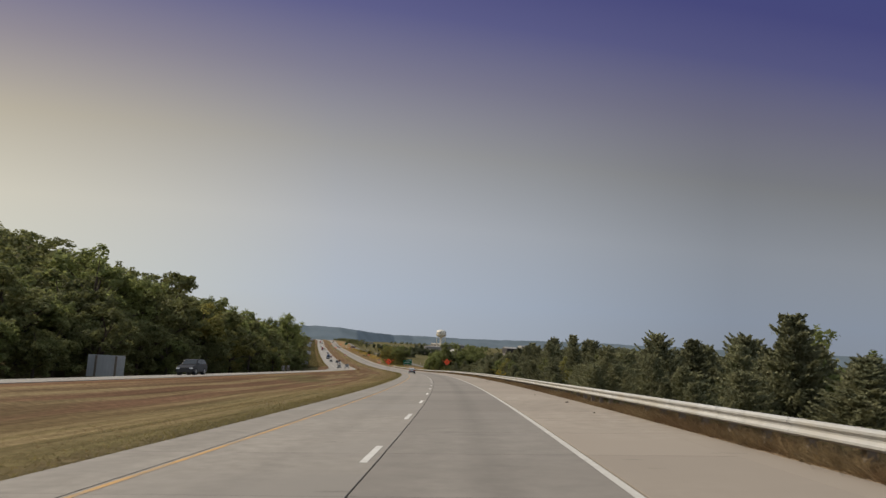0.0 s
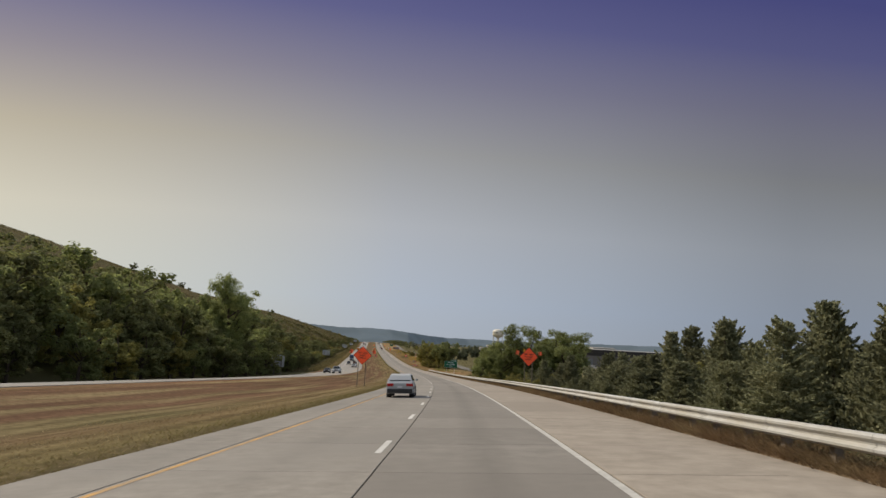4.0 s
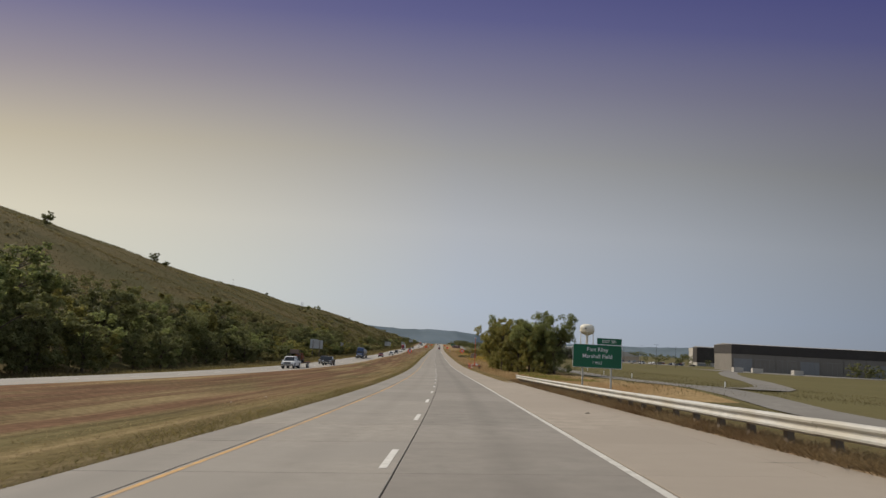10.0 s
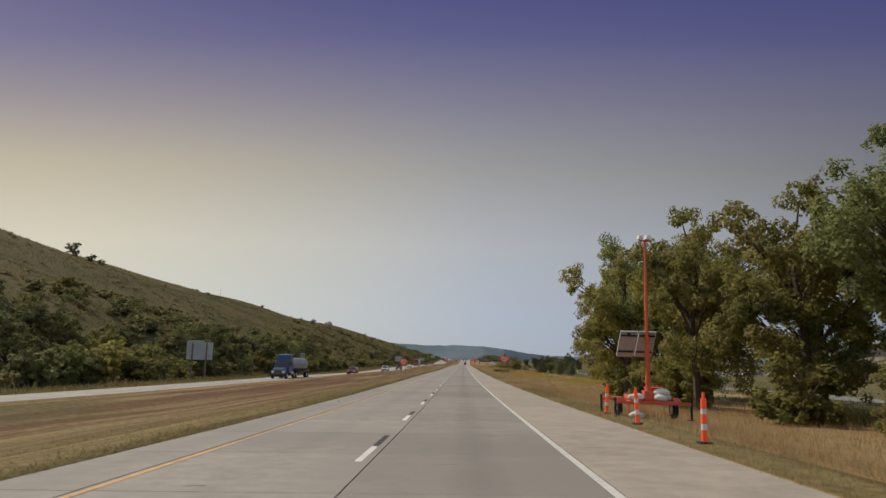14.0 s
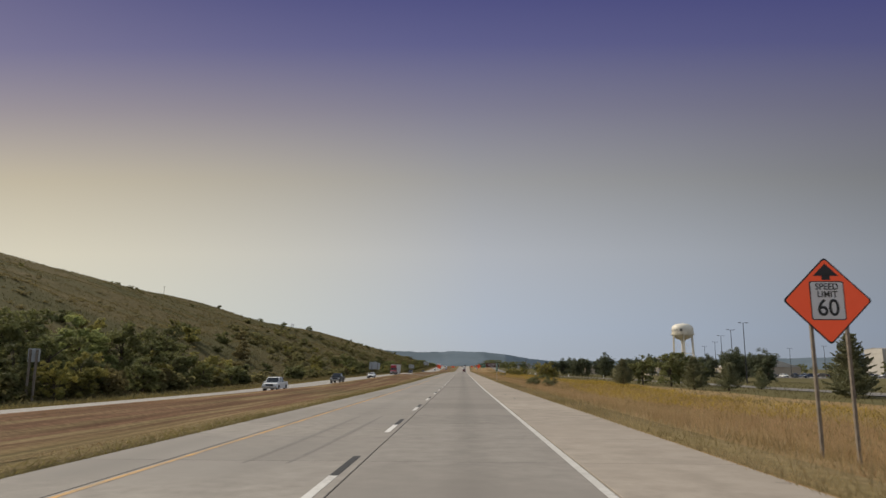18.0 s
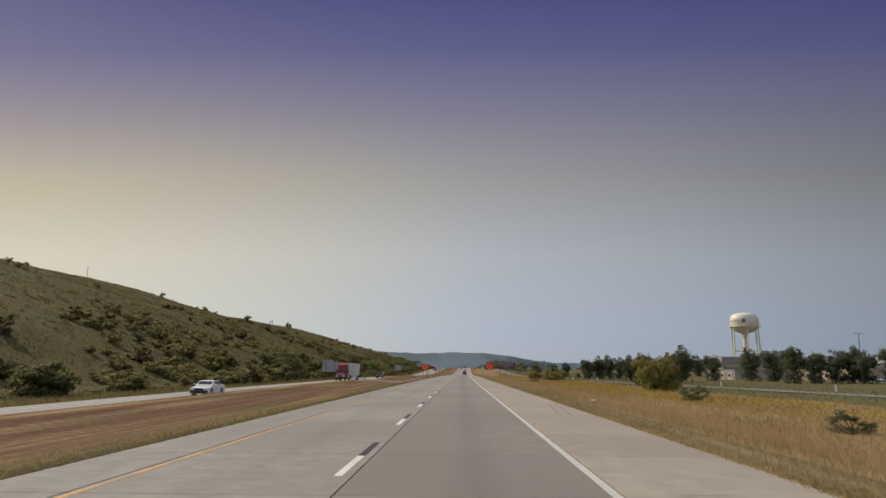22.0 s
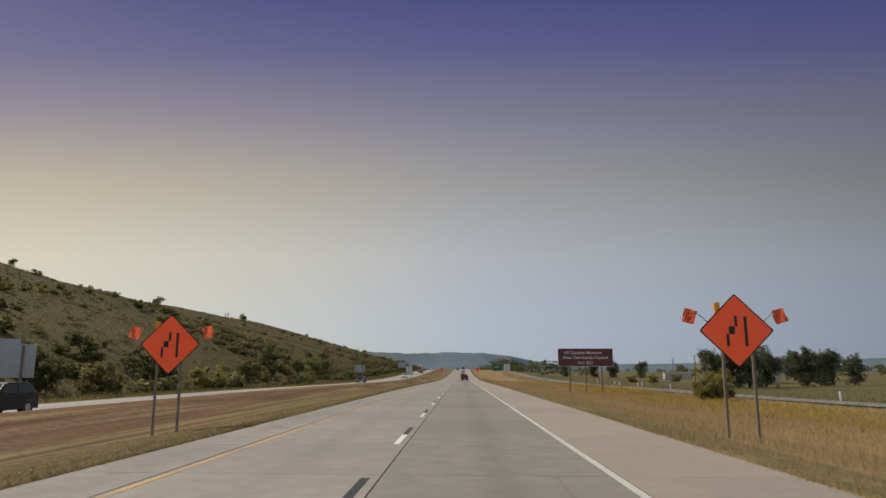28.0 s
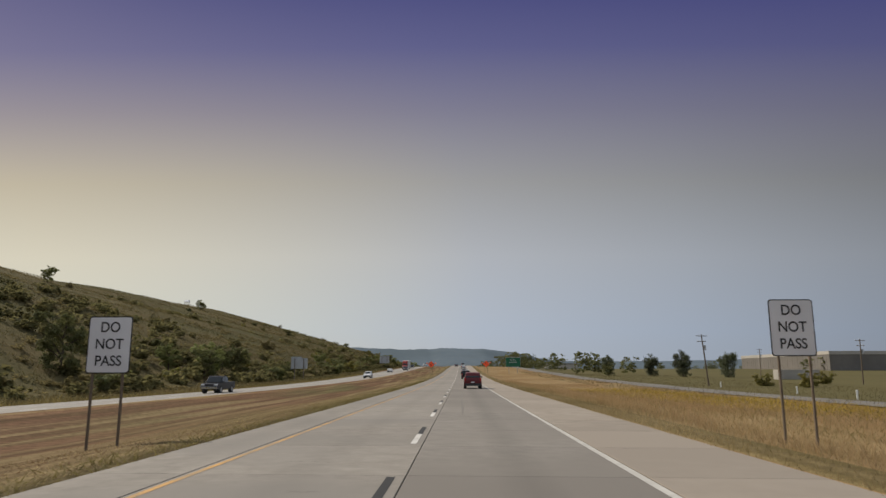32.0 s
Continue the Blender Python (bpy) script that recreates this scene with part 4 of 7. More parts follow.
LABELS = {"willow": ("willow_bush", "wispy grey-green willow bush in dry grass", "bush"), "broad": ("tree", "green broadleaf tree with a rounded uneven crown", "tree"), "yellow": ("tree", "broadleaf tree turning yellow-green in early autumn", "tree"),
          "dark": ("tree", "dark green shaded broadleaf tree in the roadside woods", "tree"), "big": ("tree", "large green cottonwood with an open leafy crown", "tree"),
          "bigy": ("tree", "large cottonwood with yellowing leaves", "tree"), "cedar": ("cedar_tree", "dark green red cedar with a dense pointed crown", "tree"),
          "pine": ("pine_tree", "dark spreading pine beside the buildings", "tree"), "bush": ("bush", "olive-green rounded roadside bush in dry grass", "bush"),
          "green": ("bush", "dark green bush on the grassy hillside", "bush"), "leafy": ("bush", "yellow-green bush on the grassy hillside", "bush"),
          "twig": ("bare_bush", "leafless brown twiggy bush behind the guardrail", "bush")}
rp = random.Random(7)


def plant(kind, s, lat, height, group="", wide=1.0, lift=0.0):
    trunk, crown = rp.choice(KINDS[kind])
    name, label, cat = LABELS[kind]
    ob = thing(name, label, cat, ground_at(s, lat, turn=rp.uniform(0, 360)) @ Matrix.Translation((0, 0, lift)) @ Matrix.Diagonal((height * wide, height * wide, height, 1)), group)
    shared(trunk.name.split(".")[0], trunk, ob)
    if crown:
        shared("crown", crown, ob)
    return ob


# woods along the far side of the other carriageway
def joined(name, label, spots, seed, material=None):
    """Crowns of many trees as one object."""
    r = np.random.RandomState(seed)
    src = []
    for key in ("dark", "broad", "green"):
        me = KINDS[key][0][1]
        co = np.empty(len(me.vertices) * 3, np.float32)
        me.vertices.foreach_get("co", co)
        src.append(co.reshape(-1, 4, 3))
    out = []
    for kind, s, lat, h, wide, keep in spots:
        q = src[kind]
        q = q[r.permutation(len(q))[:int(keep)]]
        grow = math.sqrt(len(src[kind]) / keep) * 0.8
        c = q.mean(1, keepdims=True)
        q = c + (q - c) * min(grow, 3.2)
        a = r.uniform(0, 6.28)
        rot = np.array([[math.cos(a), -math.sin(a), 0], [math.sin(a), math.cos(a), 0], [0, 0, 1]])
        out.append((q.reshape(-1, 3) @ rot.T) * np.array([h * wide, h * wide, h]) + W(s, lat, float(lie(s, lat))))
    ob = new(name, cloud_mesh(name, np.concatenate(out), material or M_LEAF_D))
    return tagged(ob, label, "woods", kind="stuff")


for row, (lat, h0, h1, step) in enumerate(((-48, 5, 8, 8.5), (-53, 8, 12, 9.5), (-59, 10, 14, 12.0))):
    s = -25.0
    while s < 765:
        fade = float(np.interp(s, [0, 80, 100, 330, 430, 446, 480, 530, 550, 570, 590, 605, 622, 648, 695, 740, 765], [1.1, 1.15, 1.4, 1.35, 1.3, 1.0, 0.95, 0.92, 0.60, 0.74, 0.62, 0.48, 0.62, 0.80, 0.80, 0.72, 0.6]))
        k = rp.random()
        # past s 430 more dark-leaved trees stand in for shade at the foot
        plant("dark" if k < (0.5 if s < 430 else 0.72) else ("broad" if k < 0.86 else "yellow"), s + rp.uniform(-2, 2), lat + rp.uniform(-2.5, 2.5), rp.uniform(h0, h1) * fade, "woods beside the far carriageway", 1.25)
        s += step * rp.uniform(0.75, 1.3)
plant("big", 317, -50, 26, "woods beside the far carriageway", 0.85)
plant("big", 319, -53, 23, "woods beside the far carriageway", 0.8)
joined("woods", "dark green woods behind the roadside trees", [(rp.choice((0, 0, 1)), s + rp.uniform(-5, 5), lat + rp.uniform(-5, 5), rp.uniform(9, 13) * float(np.interp(s, [0, 350, 420, 480, 700], [1, 0.9, 0.6, 0.3, 0.2])), 1.3, 1500)
                                                              for lat in (-66, -75, -86) for s in range(-20, 700, 9)], 61)
joined("valley_woods", "dense cedar woods on the slope below the guardrail", [(rp.choice((0, 0, 1)), s, lat, rp.uniform(1.6, 3.3) - float(lie(s, lat)), 0.7, 900) for s, lat in [(rp.uniform(0, 285), rp.uniform(32, 80)) for k in range(230)]], 64, M_CEDAR)
joined("hill_shrubs", "green shrubs in thickets over the lower hillside", [(2, s, -46 - 211 * b, rp.uniform(1.3, 3.4) * (1.15 - 0.5 * b), 1.5, 230) for s, b in
                                                               [(540 + 1450 * rp.random() ** 1.2, rp.random() ** 1.3) for k in range(5200)] if wave(s, b * 215, 0.045, 21) + 0.5 * rp.uniform(-1, 1) > -0.35 + (1.5 if s > 950 else 5.5) * b + (0.35 if s > 1060 else 0)], 65, M_SHRUB)
joined("hill_scrub", "low olive scrub scattered over the grassy hillside", [(2, s, -46 - 215 * b, rp.uniform(0.35, 1.0) * (1.15 - 0.55 * b), 2.8, 70) for s, b in
                                                                           [(rp.uniform(480, 2050), rp.random() ** 1.1) for k in range(15000)] if wave(s, b * 215, 0.05, 33) + 0.6 * rp.uniform(-1, 1) > (-0.45 if s > 900 else -0.15) + 0.75 * b], 62, M_SCRUB)
# scattered growth on the hillside
for k in range(210):
    s = 560 + 1390 * rp.random() ** 1.7
    b = rp.random() ** 2.6 * (0.28 if s < 860 else 0.75)
    lat = -47 - b * 190
    plant("green" if rp.random() < 0.62 else "leafy", s, lat, rp.uniform(2.2, 5.2) * (1.2 - 0.9 * b), "hillside bushes", 1.35)
for k in range(46):
    s = rp.uniform(900, 1900)
    plant("dark" if rp.random() < 0.7 else "broad", s, rp.uniform(-62, -50), rp.uniform(4.5, 8.5), "trees at the foot of the hill", 1.3)
for s, lat, h in ((1606, -223, 9), (1328, -189, 8), (825, -200, 9), (835, -196, 6), (1660, -240, 5), (1245, -228, 5), (700, -205, 8), (880, -215, 5)):
    plant("dark", s, lat, h, "trees on the hill's crest", 1.2)
for s, lat, h, w in ((980, -60, 8.5, 1.3), (1126, -60, 9.5, 1.05), (1165, -60, 6.0, 1.2), (1175, -56, 6.5, 1.3), (1185, -58, 5.5, 1.3), (960, -58, 5.0, 1.4)):
    plant("dark" if h > 6.2 else "broad", s, lat, h, "trees at the foot of the hill", w)
# right side, behind the guardrail
for k in range(140):
    s = rp.uniform(14, 205)
    lat = 13.5 + 20 * rp.random() ** 1.1
    top = rp.uniform(1.7, 3.7) * float(np.interp(s, [14, 38, 58, 80, 110, 150, 185, 205], [0.8, 1.3, 1.15, 1.0, 1.3, 1.22, 0.95, 0.7])) + 0.04 * (lat - 12)
    plant(rp.choice(("dark", "broad", "yellow")) if rp.random() < (0.24 if s < 150 else 0.05) else "cedar", s, lat, top - float(lie(s, lat)), "trees behind the guardrail", rp.uniform(0.75, 1.15))
for s, lat, top in ((92, 19.8, 6.4), (89, 22, 5.4), (95, 22.5, 5.8), (101, 18.2, 5.7), (106, 20, 5.2), (85, 18.5, 4.4), (112, 19.5, 4.6), (142, 19.9, 6.0), (151, 22.7, 6.2), (138, 21, 6.3), (143, 23, 7.1), (147, 20, 5.5), (151, 24, 6.5), (156, 21, 5.3), (141, 27, 8.0), (149, 29, 8.3), (133, 22, 6.0), (160, 23, 4.4), (129, 25, 5.4), (136, 18, 4.4), (145, 17.5, 4.2), (160, 21, 5.1), (166, 19, 5.1), (170, 24, 5.7), (175, 21, 5.5), (181, 24, 6.0), (186, 20, 5.3), (193, 23, 5.9), (200, 21, 5.4), (178, 28, 6.4), (206, 25, 6.2)):
    plant("cedar", s, lat, top - float(lie(s, lat)), "trees behind the guardrail", 0.85)
for s, lat, top in ((238, 16, 3.5), (229, 18, 4.0), (233, 24, 4.4), (262, 18, 2.4), (255, 22, 3.2), (246, 27, 3.2), (221, 25, 3.8), (270, 26, 2.6), (212, 20, 3.8), (241, 19, 2.6)):
    plant("cedar", s, lat, top - float(lie(s, lat)), "cedars behind the guardrail", 0.9)
for k in range(90):
    s, lat = 8 + 200 * k / 90 + rp.uniform(-2, 2), rp.uniform(11.5, 21)
    plant("cedar", s, lat, rp.uniform(0.9, 2.3) * float(np.interp(s, [0, 60, 110, 150, 190, 210], [1.0, 1.0, 1.35, 1.3, 0.8, 0.5])) - float(lie(s, lat)), "trees behind the guardrail", rp.uniform(1.15, 1.6))
for k in range(34):
    s, lat = rp.uniform(200, 300), rp.uniform(11.5, 24)
    plant("bush", s, lat, rp.uniform(-0.2, 1.2) - float(lie(s, lat)), "undergrowth behind the guardrail", 1.2)
for s, lat, top in ((302, 13.5, 5.5), (300, 18, 8.8), (299, 24, 11.9), (303, 30, 11.9), (308, 34, 11.0), (312, 20, 9.2), (295, 31, 10.5), (318, 16, 6.5)):
    plant("big", s, lat, top - float(lie(s, lat)), "broadleaf cluster behind the guardrail", 1.1)
for s, lat, top in ((347, 21.0, 8.8), (352, 25, 10.2), (343, 28, 8.0), (356, 21.5, 6.0), (338, 24, 7.0)):
    plant("big", s, lat, top - float(lie(s, lat)), "broadleaf cluster behind the guardrail", 0.75)
for k in range(26):
    s, lat = rp.uniform(286, 324), rp.uniform(11.8, 30)
    plant("bush", s, lat, rp.uniform(0.4, 2.6) - float(lie(s, lat)), "undergrowth behind the guardrail", 1.0)
plant("twig", 358, 16.8, 4.3, "", 1.1)
plant("twig", 363, 19.0, 4.2, "", 1.1)
# cottonwoods past the big green sign
for s, lat, top, w in ((509, 27.5, 12.9, 0.92), (515, 23.6, 14.1, 0.95), (522, 20.5, 12.8, 0.94), (530, 17.4, 13.3, 0.8), (546, 16.6, 13.4, 0.86), (556, 18.4, 13.0, 0.98), (520, 26.5, 11.0, 0.75), (538, 21, 13.0, 0.9), (527, 24, 11.0, 0.85), (512, 22, 9.0, 0.8), (543, 20.5, 13.6, 0.9), (511, 25.6, 12.0, 0.85), (549, 20, 14.0, 0.85), (551, 24, 12.5, 0.9)):
    plant("bigy" if (int(s) % 2 == 0) else "big", s, lat, top + 1, "cottonwoods beside the verge", w)
for s, lat, h in ((507, 24, 2.6), (512, 19.5, 2.2), (518, 18, 3.0), (524, 21, 2.6), (533, 17.5, 3.0), (541, 17, 2.6), (550, 17, 2.8), (516, 27, 2.4)):
    plant("leafy" if h > 2.5 else "bush", s, lat, h + 0.7, "undergrowth below the cottonwoods", 1.2)
# bushes and trees along the frontage road
for s, lat, h, w in ((732, 29.4, 4.4, 1.0), (682, 40, 6.3, 1.25), (686, 42, 5.0, 1.2), (711, 43.5, 3.0, 1.1), (707, 33, 4.4, 1.2), (703, 36, 3.6, 1.2), (741, 31.5, 4.6, 1.3)):
    plant("cedar", s, lat, h, "cedars beside the frontage road", w)
for s, lat, h, w in ((726, 35.6, 5.6, 1.25), (730, 39.5, 5.2, 1.2), (739, 34.5, 5.4, 1.2), (722, 38.5, 4.2, 1.2)):
    plant("dark", s, lat, h, "trees beside the yard", w)
for s, lat, h in ((789, 70, 8.6), (795, 73, 8.0), (783, 75, 8.4), (800, 66, 6.5)):
    plant("pine", s, lat, h, "trees beside the yard", 1.1)
for s, lat, h, w in ((827, 27.5, 6.0, 0.85), (829, 29.3, 5.0, 0.8), (868, 36, 2.6, 1.1), (920, 25, 3.2, 1.2), (924, 27.5, 2.8, 1.1), (945, 31, 3.8, 1.1), (977, 26.5, 3.7, 1.0), (981, 28.5, 3.2, 1.0), (1165, 72, 3.6, 1.1), (1172, 66, 3.2, 1.1), (1190, 88, 3.6, 1.1)):
    plant("bush", s, lat, h + 0.4, "roadside bushes", w)
for s, lat, h in ((728, 13.5, 0.8), (735, 14.5, 1.0), (742, 15.5, 0.9), (738, 18, 1.1), (722, 15.5, 0.8), (797, 22, 1.0), (802, 24, 1.1), (765, 18, 0.7)):
    plant("willow", s, lat, h + 0.3, "low weedy bushes on the verge", 1.9)
for s, lat, h in ((946, 107, 8), (944, 112, 8.5), (940, 118, 8.5), (936, 125, 9), (930, 130, 9), (925, 137, 9)):
    plant("pine", s, lat, h - float(lie(s, lat)), "pines round the low buildings", 1.05)
for s, lat, h in ((890, 17.6, 1.5), (898, 19.5, 1.4)):
    plant("willow", s, lat, h, "willow bushes on the verge", 1.0)
for s, lat, h in ((966, 74, 10.8), (984, 67.7, 8.5), (990, 63, 8.0), (978, 62.5, 7.0), (992, 80, 8.4), (940, 98, 9.5), (975, 100, 10.0), (985, 112, 10.0), (1000, 120, 10), (945, 118, 9.5), (920, 130, 9), (1082, 69, 10), (1087, 75, 10.4), (1078, 63, 8.4), (1093, 82, 9.6), (1100, 96, 9.4), (1106, 104, 9.0), (1260, 92, 7), (1270, 80, 7.5), (1282, 72, 6.5), (1300, 60, 6), (1206, 150, 12), (1210, 160, 12), (1200, 140, 11), (1120, 120, 8), (1000, 96, 8.5)):
    plant("pine", s, lat, h - float(lie(s, lat)), "pines round the low buildings", 0.95)
joined("far_trees", "trees across the valley floor", [(0, s, lat, rp.uniform(5, 10), 1.4, 350) for s, lat in [(rp.uniform(760, 2300), rp.uniform(205, 700)) for k in range(170)] + [(rp.uniform(330, 1150), rp.uniform(225, 520)) for k in range(230)] + [(rp.uniform(1280, 2200), rp.uniform(26, 75)) for k in range(60)]], 63)


# ---- grass as blades ----
def blades(name, n, s_rng, lat_fn, h_rng, width, material, label, seed, lean=1.3):
    r = np.random.RandomState(seed)
    s = r.uniform(s_rng[0], s_rng[1], n)
    lat = lat_fn(r, s)
    p = W(s, lat, lie(s, lat) - 0.02)
    h = r.uniform(h_rng[0], h_rng[1], n) * (0.75 + 0.35 * wave(s, lat, 0.35, seed))
    h = np.maximum(h, h_rng[0] * 0.5)
    a = r.uniform(0, 6.28, n)
    side = np.stack([np.cos(a), np.sin(a), 0 * a], 1) * (width * r.uniform(0.6, 1.4, n))[:, None]
    tip = p + np.stack([r.randn(n) * lean * h, r.randn(n) * lean * h, h], 1)
    v = np.stack([p - side, p + side, tip], 1).reshape(-1, 3).astype(np.float32)
    me = bpy.data.meshes.new(name)
    me.vertices.add(3 * n)
    me.vertices.foreach_set("co", v.ravel())
    me.loops.add(3 * n)
    me.loops.foreach_set("vertex_index", np.arange(3 * n, dtype=np.int32))
    me.polygons.add(n)
    me.polygons.foreach_set("loop_start", np.arange(0, 3 * n, 3, dtype=np.int32))
    me.materials.append(material)
    me.update(calc_edges=True)
    return tagged(new(name, me), label, "grass", kind="stuff")


blades("dry_grass", 250000, (418, 1150), lambda r, s: 7.02 + 10 * r.uniform(0, 1, len(s)) ** 2.0, (0.08, 0.34), 0.010, M_STRAW, "tall straw-coloured grass along the outer shoulder", 101, 0.4)
blades("tall_dry_grass", 230000, (418, 1150), lambda r, s: 8.6 + 15 * r.uniform(0, 1, len(s)) ** 1.2, (0.25, 0.7), 0.008, M_RUST, "tall reddish-tan grass on the verge", 107, 0.3)
blades("field_grass", 70000, (430, 1300), lambda r, s: 24 + 60 * r.uniform(0, 1, len(s)) ** 1.2, (0.15, 0.5), 0.03, M_HILLBLADE, "rough olive-brown grass in the valley field", 110, 0.6)
blades("hill_grass", 300000, (400, 1700), lambda r, s: -36 - 215 * r.uniform(0, 1, len(s)) ** 1.3, (0.3, 0.9), 0.10, M_HILLBLADE, "rough olive-brown grass on the hillside", 108, 0.6)
blades("far_verge", 60000, (420, 1300), lambda r, s: -31.6 - 11 * r.uniform(0, 1, len(s)) ** 1.2, (0.2, 0.65), 0.03, M_GREENBLADE, "olive-yellow grass beside the far carriageway", 111, 0.5)
blades("verge_weeds", 210000, (-20, 424), lambda r, s: 7.97 + 1.3 * r.uniform(0, 1, len(s)) ** 1.2, (0.16, 0.5), 0.013, M_WEED, "dry weeds under the guardrail", 102)
blades("median_fringe", 70000, (-20, 1150), lambda r, s: -5.0 - 1.0 * r.uniform(0, 1, len(s)) ** 1.8, (0.05, 0.24), 0.014, M_GREENBLADE, "low grass fringe along the inner shoulder", 103)
blades("median_tufts", 130000, (-20, 1120), lambda r, s: -5.1 - 5.5 * r.uniform(0, 1, len(s)) ** 1.4, (0.04, 0.12), 0.012, M_STRAW, "yellow-tan grass tufts in the median", 109)
blades("median_grass", 220000, (-20, 1120), lambda r, s: -5.3 - 13 * r.uniform(0, 1, len(s)) ** 1.1, (0.025, 0.08), 0.014, M_MEDBLADE, "short mown dry grass in the median", 104)
blades("yellow_flowers", 46000, (590, 1120), lambda r, s: 19 + 11 * r.uniform(0, 1, len(s)) + 3 * np.sin(s / 23), (0.35, 0.75), 0.018, M_GOLD, "yellow wildflowers in the rough grass", 105)
blades("green_grass", 15000, (455, 545), lambda r, s: np.interp(s, [455, 470, 500, 545], [19, 17.5, 18, 25]) + 6.0 * r.uniform(0, 1, len(s)), (0.25, 0.6), 0.022, M_FRESH, "fresh yellow-green grass beside the side road", 113, 0.5)
blades("tall_weeds", 36000, (560, 1120), lambda r, s: 15 + 14 * r.uniform(0, 1, len(s)), (0.25, 0.7), 0.012, M_GREENBLADE, "tall green-brown weeds on the verge", 106)

# ---- sunflowers behind the rail ----
M_STALK = mat("green_stalks", (0.14, 0.15, 0.05), (0.20, 0.19, 0.07), 2.0, 0.9, see=0.3)
M_PETAL = mat("yellow_petals", (0.62, 0.42, 0.03), (0.52, 0.34, 0.03), 3.0, 0.8, see=0.35)
M_DISC = mat("brown_flower_disc", (0.07, 0.045, 0.02), (0.11, 0.07, 0.03), 8.0, 0.9)
rf = random.Random(19)


def flower_head():
    """A ring of petals and a disc, facing -y, 0.15 across."""
    petals, disc = bmesh.new(), bmesh.new()
    mid = petals.verts.new((0, 0.004, 0))
    for j in range(11):
        b = 6.2832 * j / 11
        d, n = Vector((math.cos(b), 0, math.sin(b))), Vector((-math.sin(b), 0, math.cos(b)))
        petals.faces.new([mid] + [petals.verts.new(q) for q in (d * 0.035 - n * 0.013, d * 0.072 + Vector((0, 0.01, 0)), d * 0.035 + n * 0.013)])
    bmesh.ops.create_circle(disc, cap_ends=True, radius=0.024, segments=9, matrix=pose(0, -0.006, 0, 90, 0, 0))
    return bm_mesh("flower_head", petals, M_PETAL), bm_mesh("disc", disc, M_DISC)


head_me, disc_me = flower_head()
for k in range(11):
    s = (87, 88.4, 89.3, 90.1, 90.9, 91.6, 92.8, 94.0, 96.2, 97.6, 99.0)[k] + rf.uniform(-.3, .3)
    h = rf.uniform(1.1, 1.7)
    ob = thing("sunflower", "tall wild sunflower with yellow heads behind the guardrail", "flower", ground_at(s, rf.uniform(9.1, 10.2)), "sunflowers behind the guardrail")
    stalk = bmesh.new()
    tube(stalk, [(0, 0, -0.05), (0.02, 0, 0.5 * h), (0.0, 0.02, 0.95 * h)], (0.014, 0.011, 0.006), 5)
    ends = []
    for j in range(6):
        a, z, w = j * 2.4, h * rf.uniform(0.6, 1.0), rf.uniform(0.05, 0.32)
        e = (math.cos(a) * w, math.sin(a) * w, z)
        tube(stalk, [(0.01, 0.01, z - 0.3), (e[0] * 0.6, e[1] * 0.6, z - 0.1), e], (0.006, 0.005, 0.004), 4)
        ends.append(e)
    part("stalk", stalk, M_STALK, ob)
    leaves = bmesh.new()
    for j in range(10):
        a, z = j * 2.4, h * rf.uniform(0.1, 0.85)
        d, o = Vector((math.cos(a), math.sin(a), rf.uniform(-.2, .4))), Vector((0.01, 0.01, z))
        n = Vector((-d.y, d.x, 0)) * 0.06
        leaves.faces.new([leaves.verts.new(q) for q in (o, o + d * 0.1 - n, o + d * 0.24, o + d * 0.1 + n)])
    tagged(part("leaves", leaves, M_STALK, ob), kind="stuff")
    for e in ends:
        fh = shared("flower_head", head_me, ob, pose(*e, rf.uniform(-35, 10), 0, rf.uniform(-50, 50)))
        shared("disc", disc_me, fh)

# ---- guardrail ----
def rail_mesh():
    prof = [(0.0, 0.725), (-0.035, 0.712), (-0.078, 0.672), (-0.078, 0.628), (-0.012, 0.572), (-0.012, 0.528), (-0.078, 0.472), (-0.078, 0.428), (-0.035, 0.388), (0.0, 0.375)]
    back = [(x + 0.012, z) for x, z in prof[::-1]]
    ring = prof + back
    n = len(ring)
    v = [(x, y, z) for y in (-0.02, 3.83) for x, z in ring]
    f = [(k, (k + 1) % n, n + (k + 1) % n, n + k) for k in range(n)]
    half = len(prof)
    f += [(k, k + 1, n - 2 - k, n - 1 - k) for k in range(half - 1)] + [(n + k + 1, n + k, 2 * n - 1 - k, 2 * n - 2 - k) for k in range(half - 1)]
    me = bpy.data.meshes.new("rail")
    me.from_pydata(v, [], f)
    me.materials.append(M_STEEL)
    me.update()
    return me


def box_mesh(name, material, *dims, bevel=0.0):
    bm = bmesh.new()
    box(bm, *dims, bevel=bevel)
    return bm_mesh(name, bm, material)


guard = thing("guardrail", "weathered galvanised W-beam guardrail on wooden posts along the shoulder", "guardrail")
rail_me = rail_mesh()
gpost_me = box_mesh("post", M_POST, -0.08, 0.08, -0.09, 0.09, -0.7, 0.66)
block_me = box_mesh("spacer_block", M_POST, -0.12, 0.0, -0.08, 0.08, 0.38, 0.72)
G_LAT, G_END = 8.32, 421.0
k = 0
s = G_END - 3.81
while s > -60:
    shared("rail", rail_me, guard, at(s, G_LAT, 0, tilt=True))
    s -= 3.81
s = G_END - 0.3
while s > -20:
    shared("post", gpost_me, guard, at(s, G_LAT + 0.22, 0, tilt=True))
    shared("spacer_block", block_me, guard, at(s, G_LAT + 0.135, 0, tilt=True))
    s -= 1.905
end_bm = bmesh.new()
box(end_bm, -0.10, 0.03, 0, 0.12, 0.36, 0.74, 0.02)
endp = part("end_plate", end_bm, M_STEEL, guard)
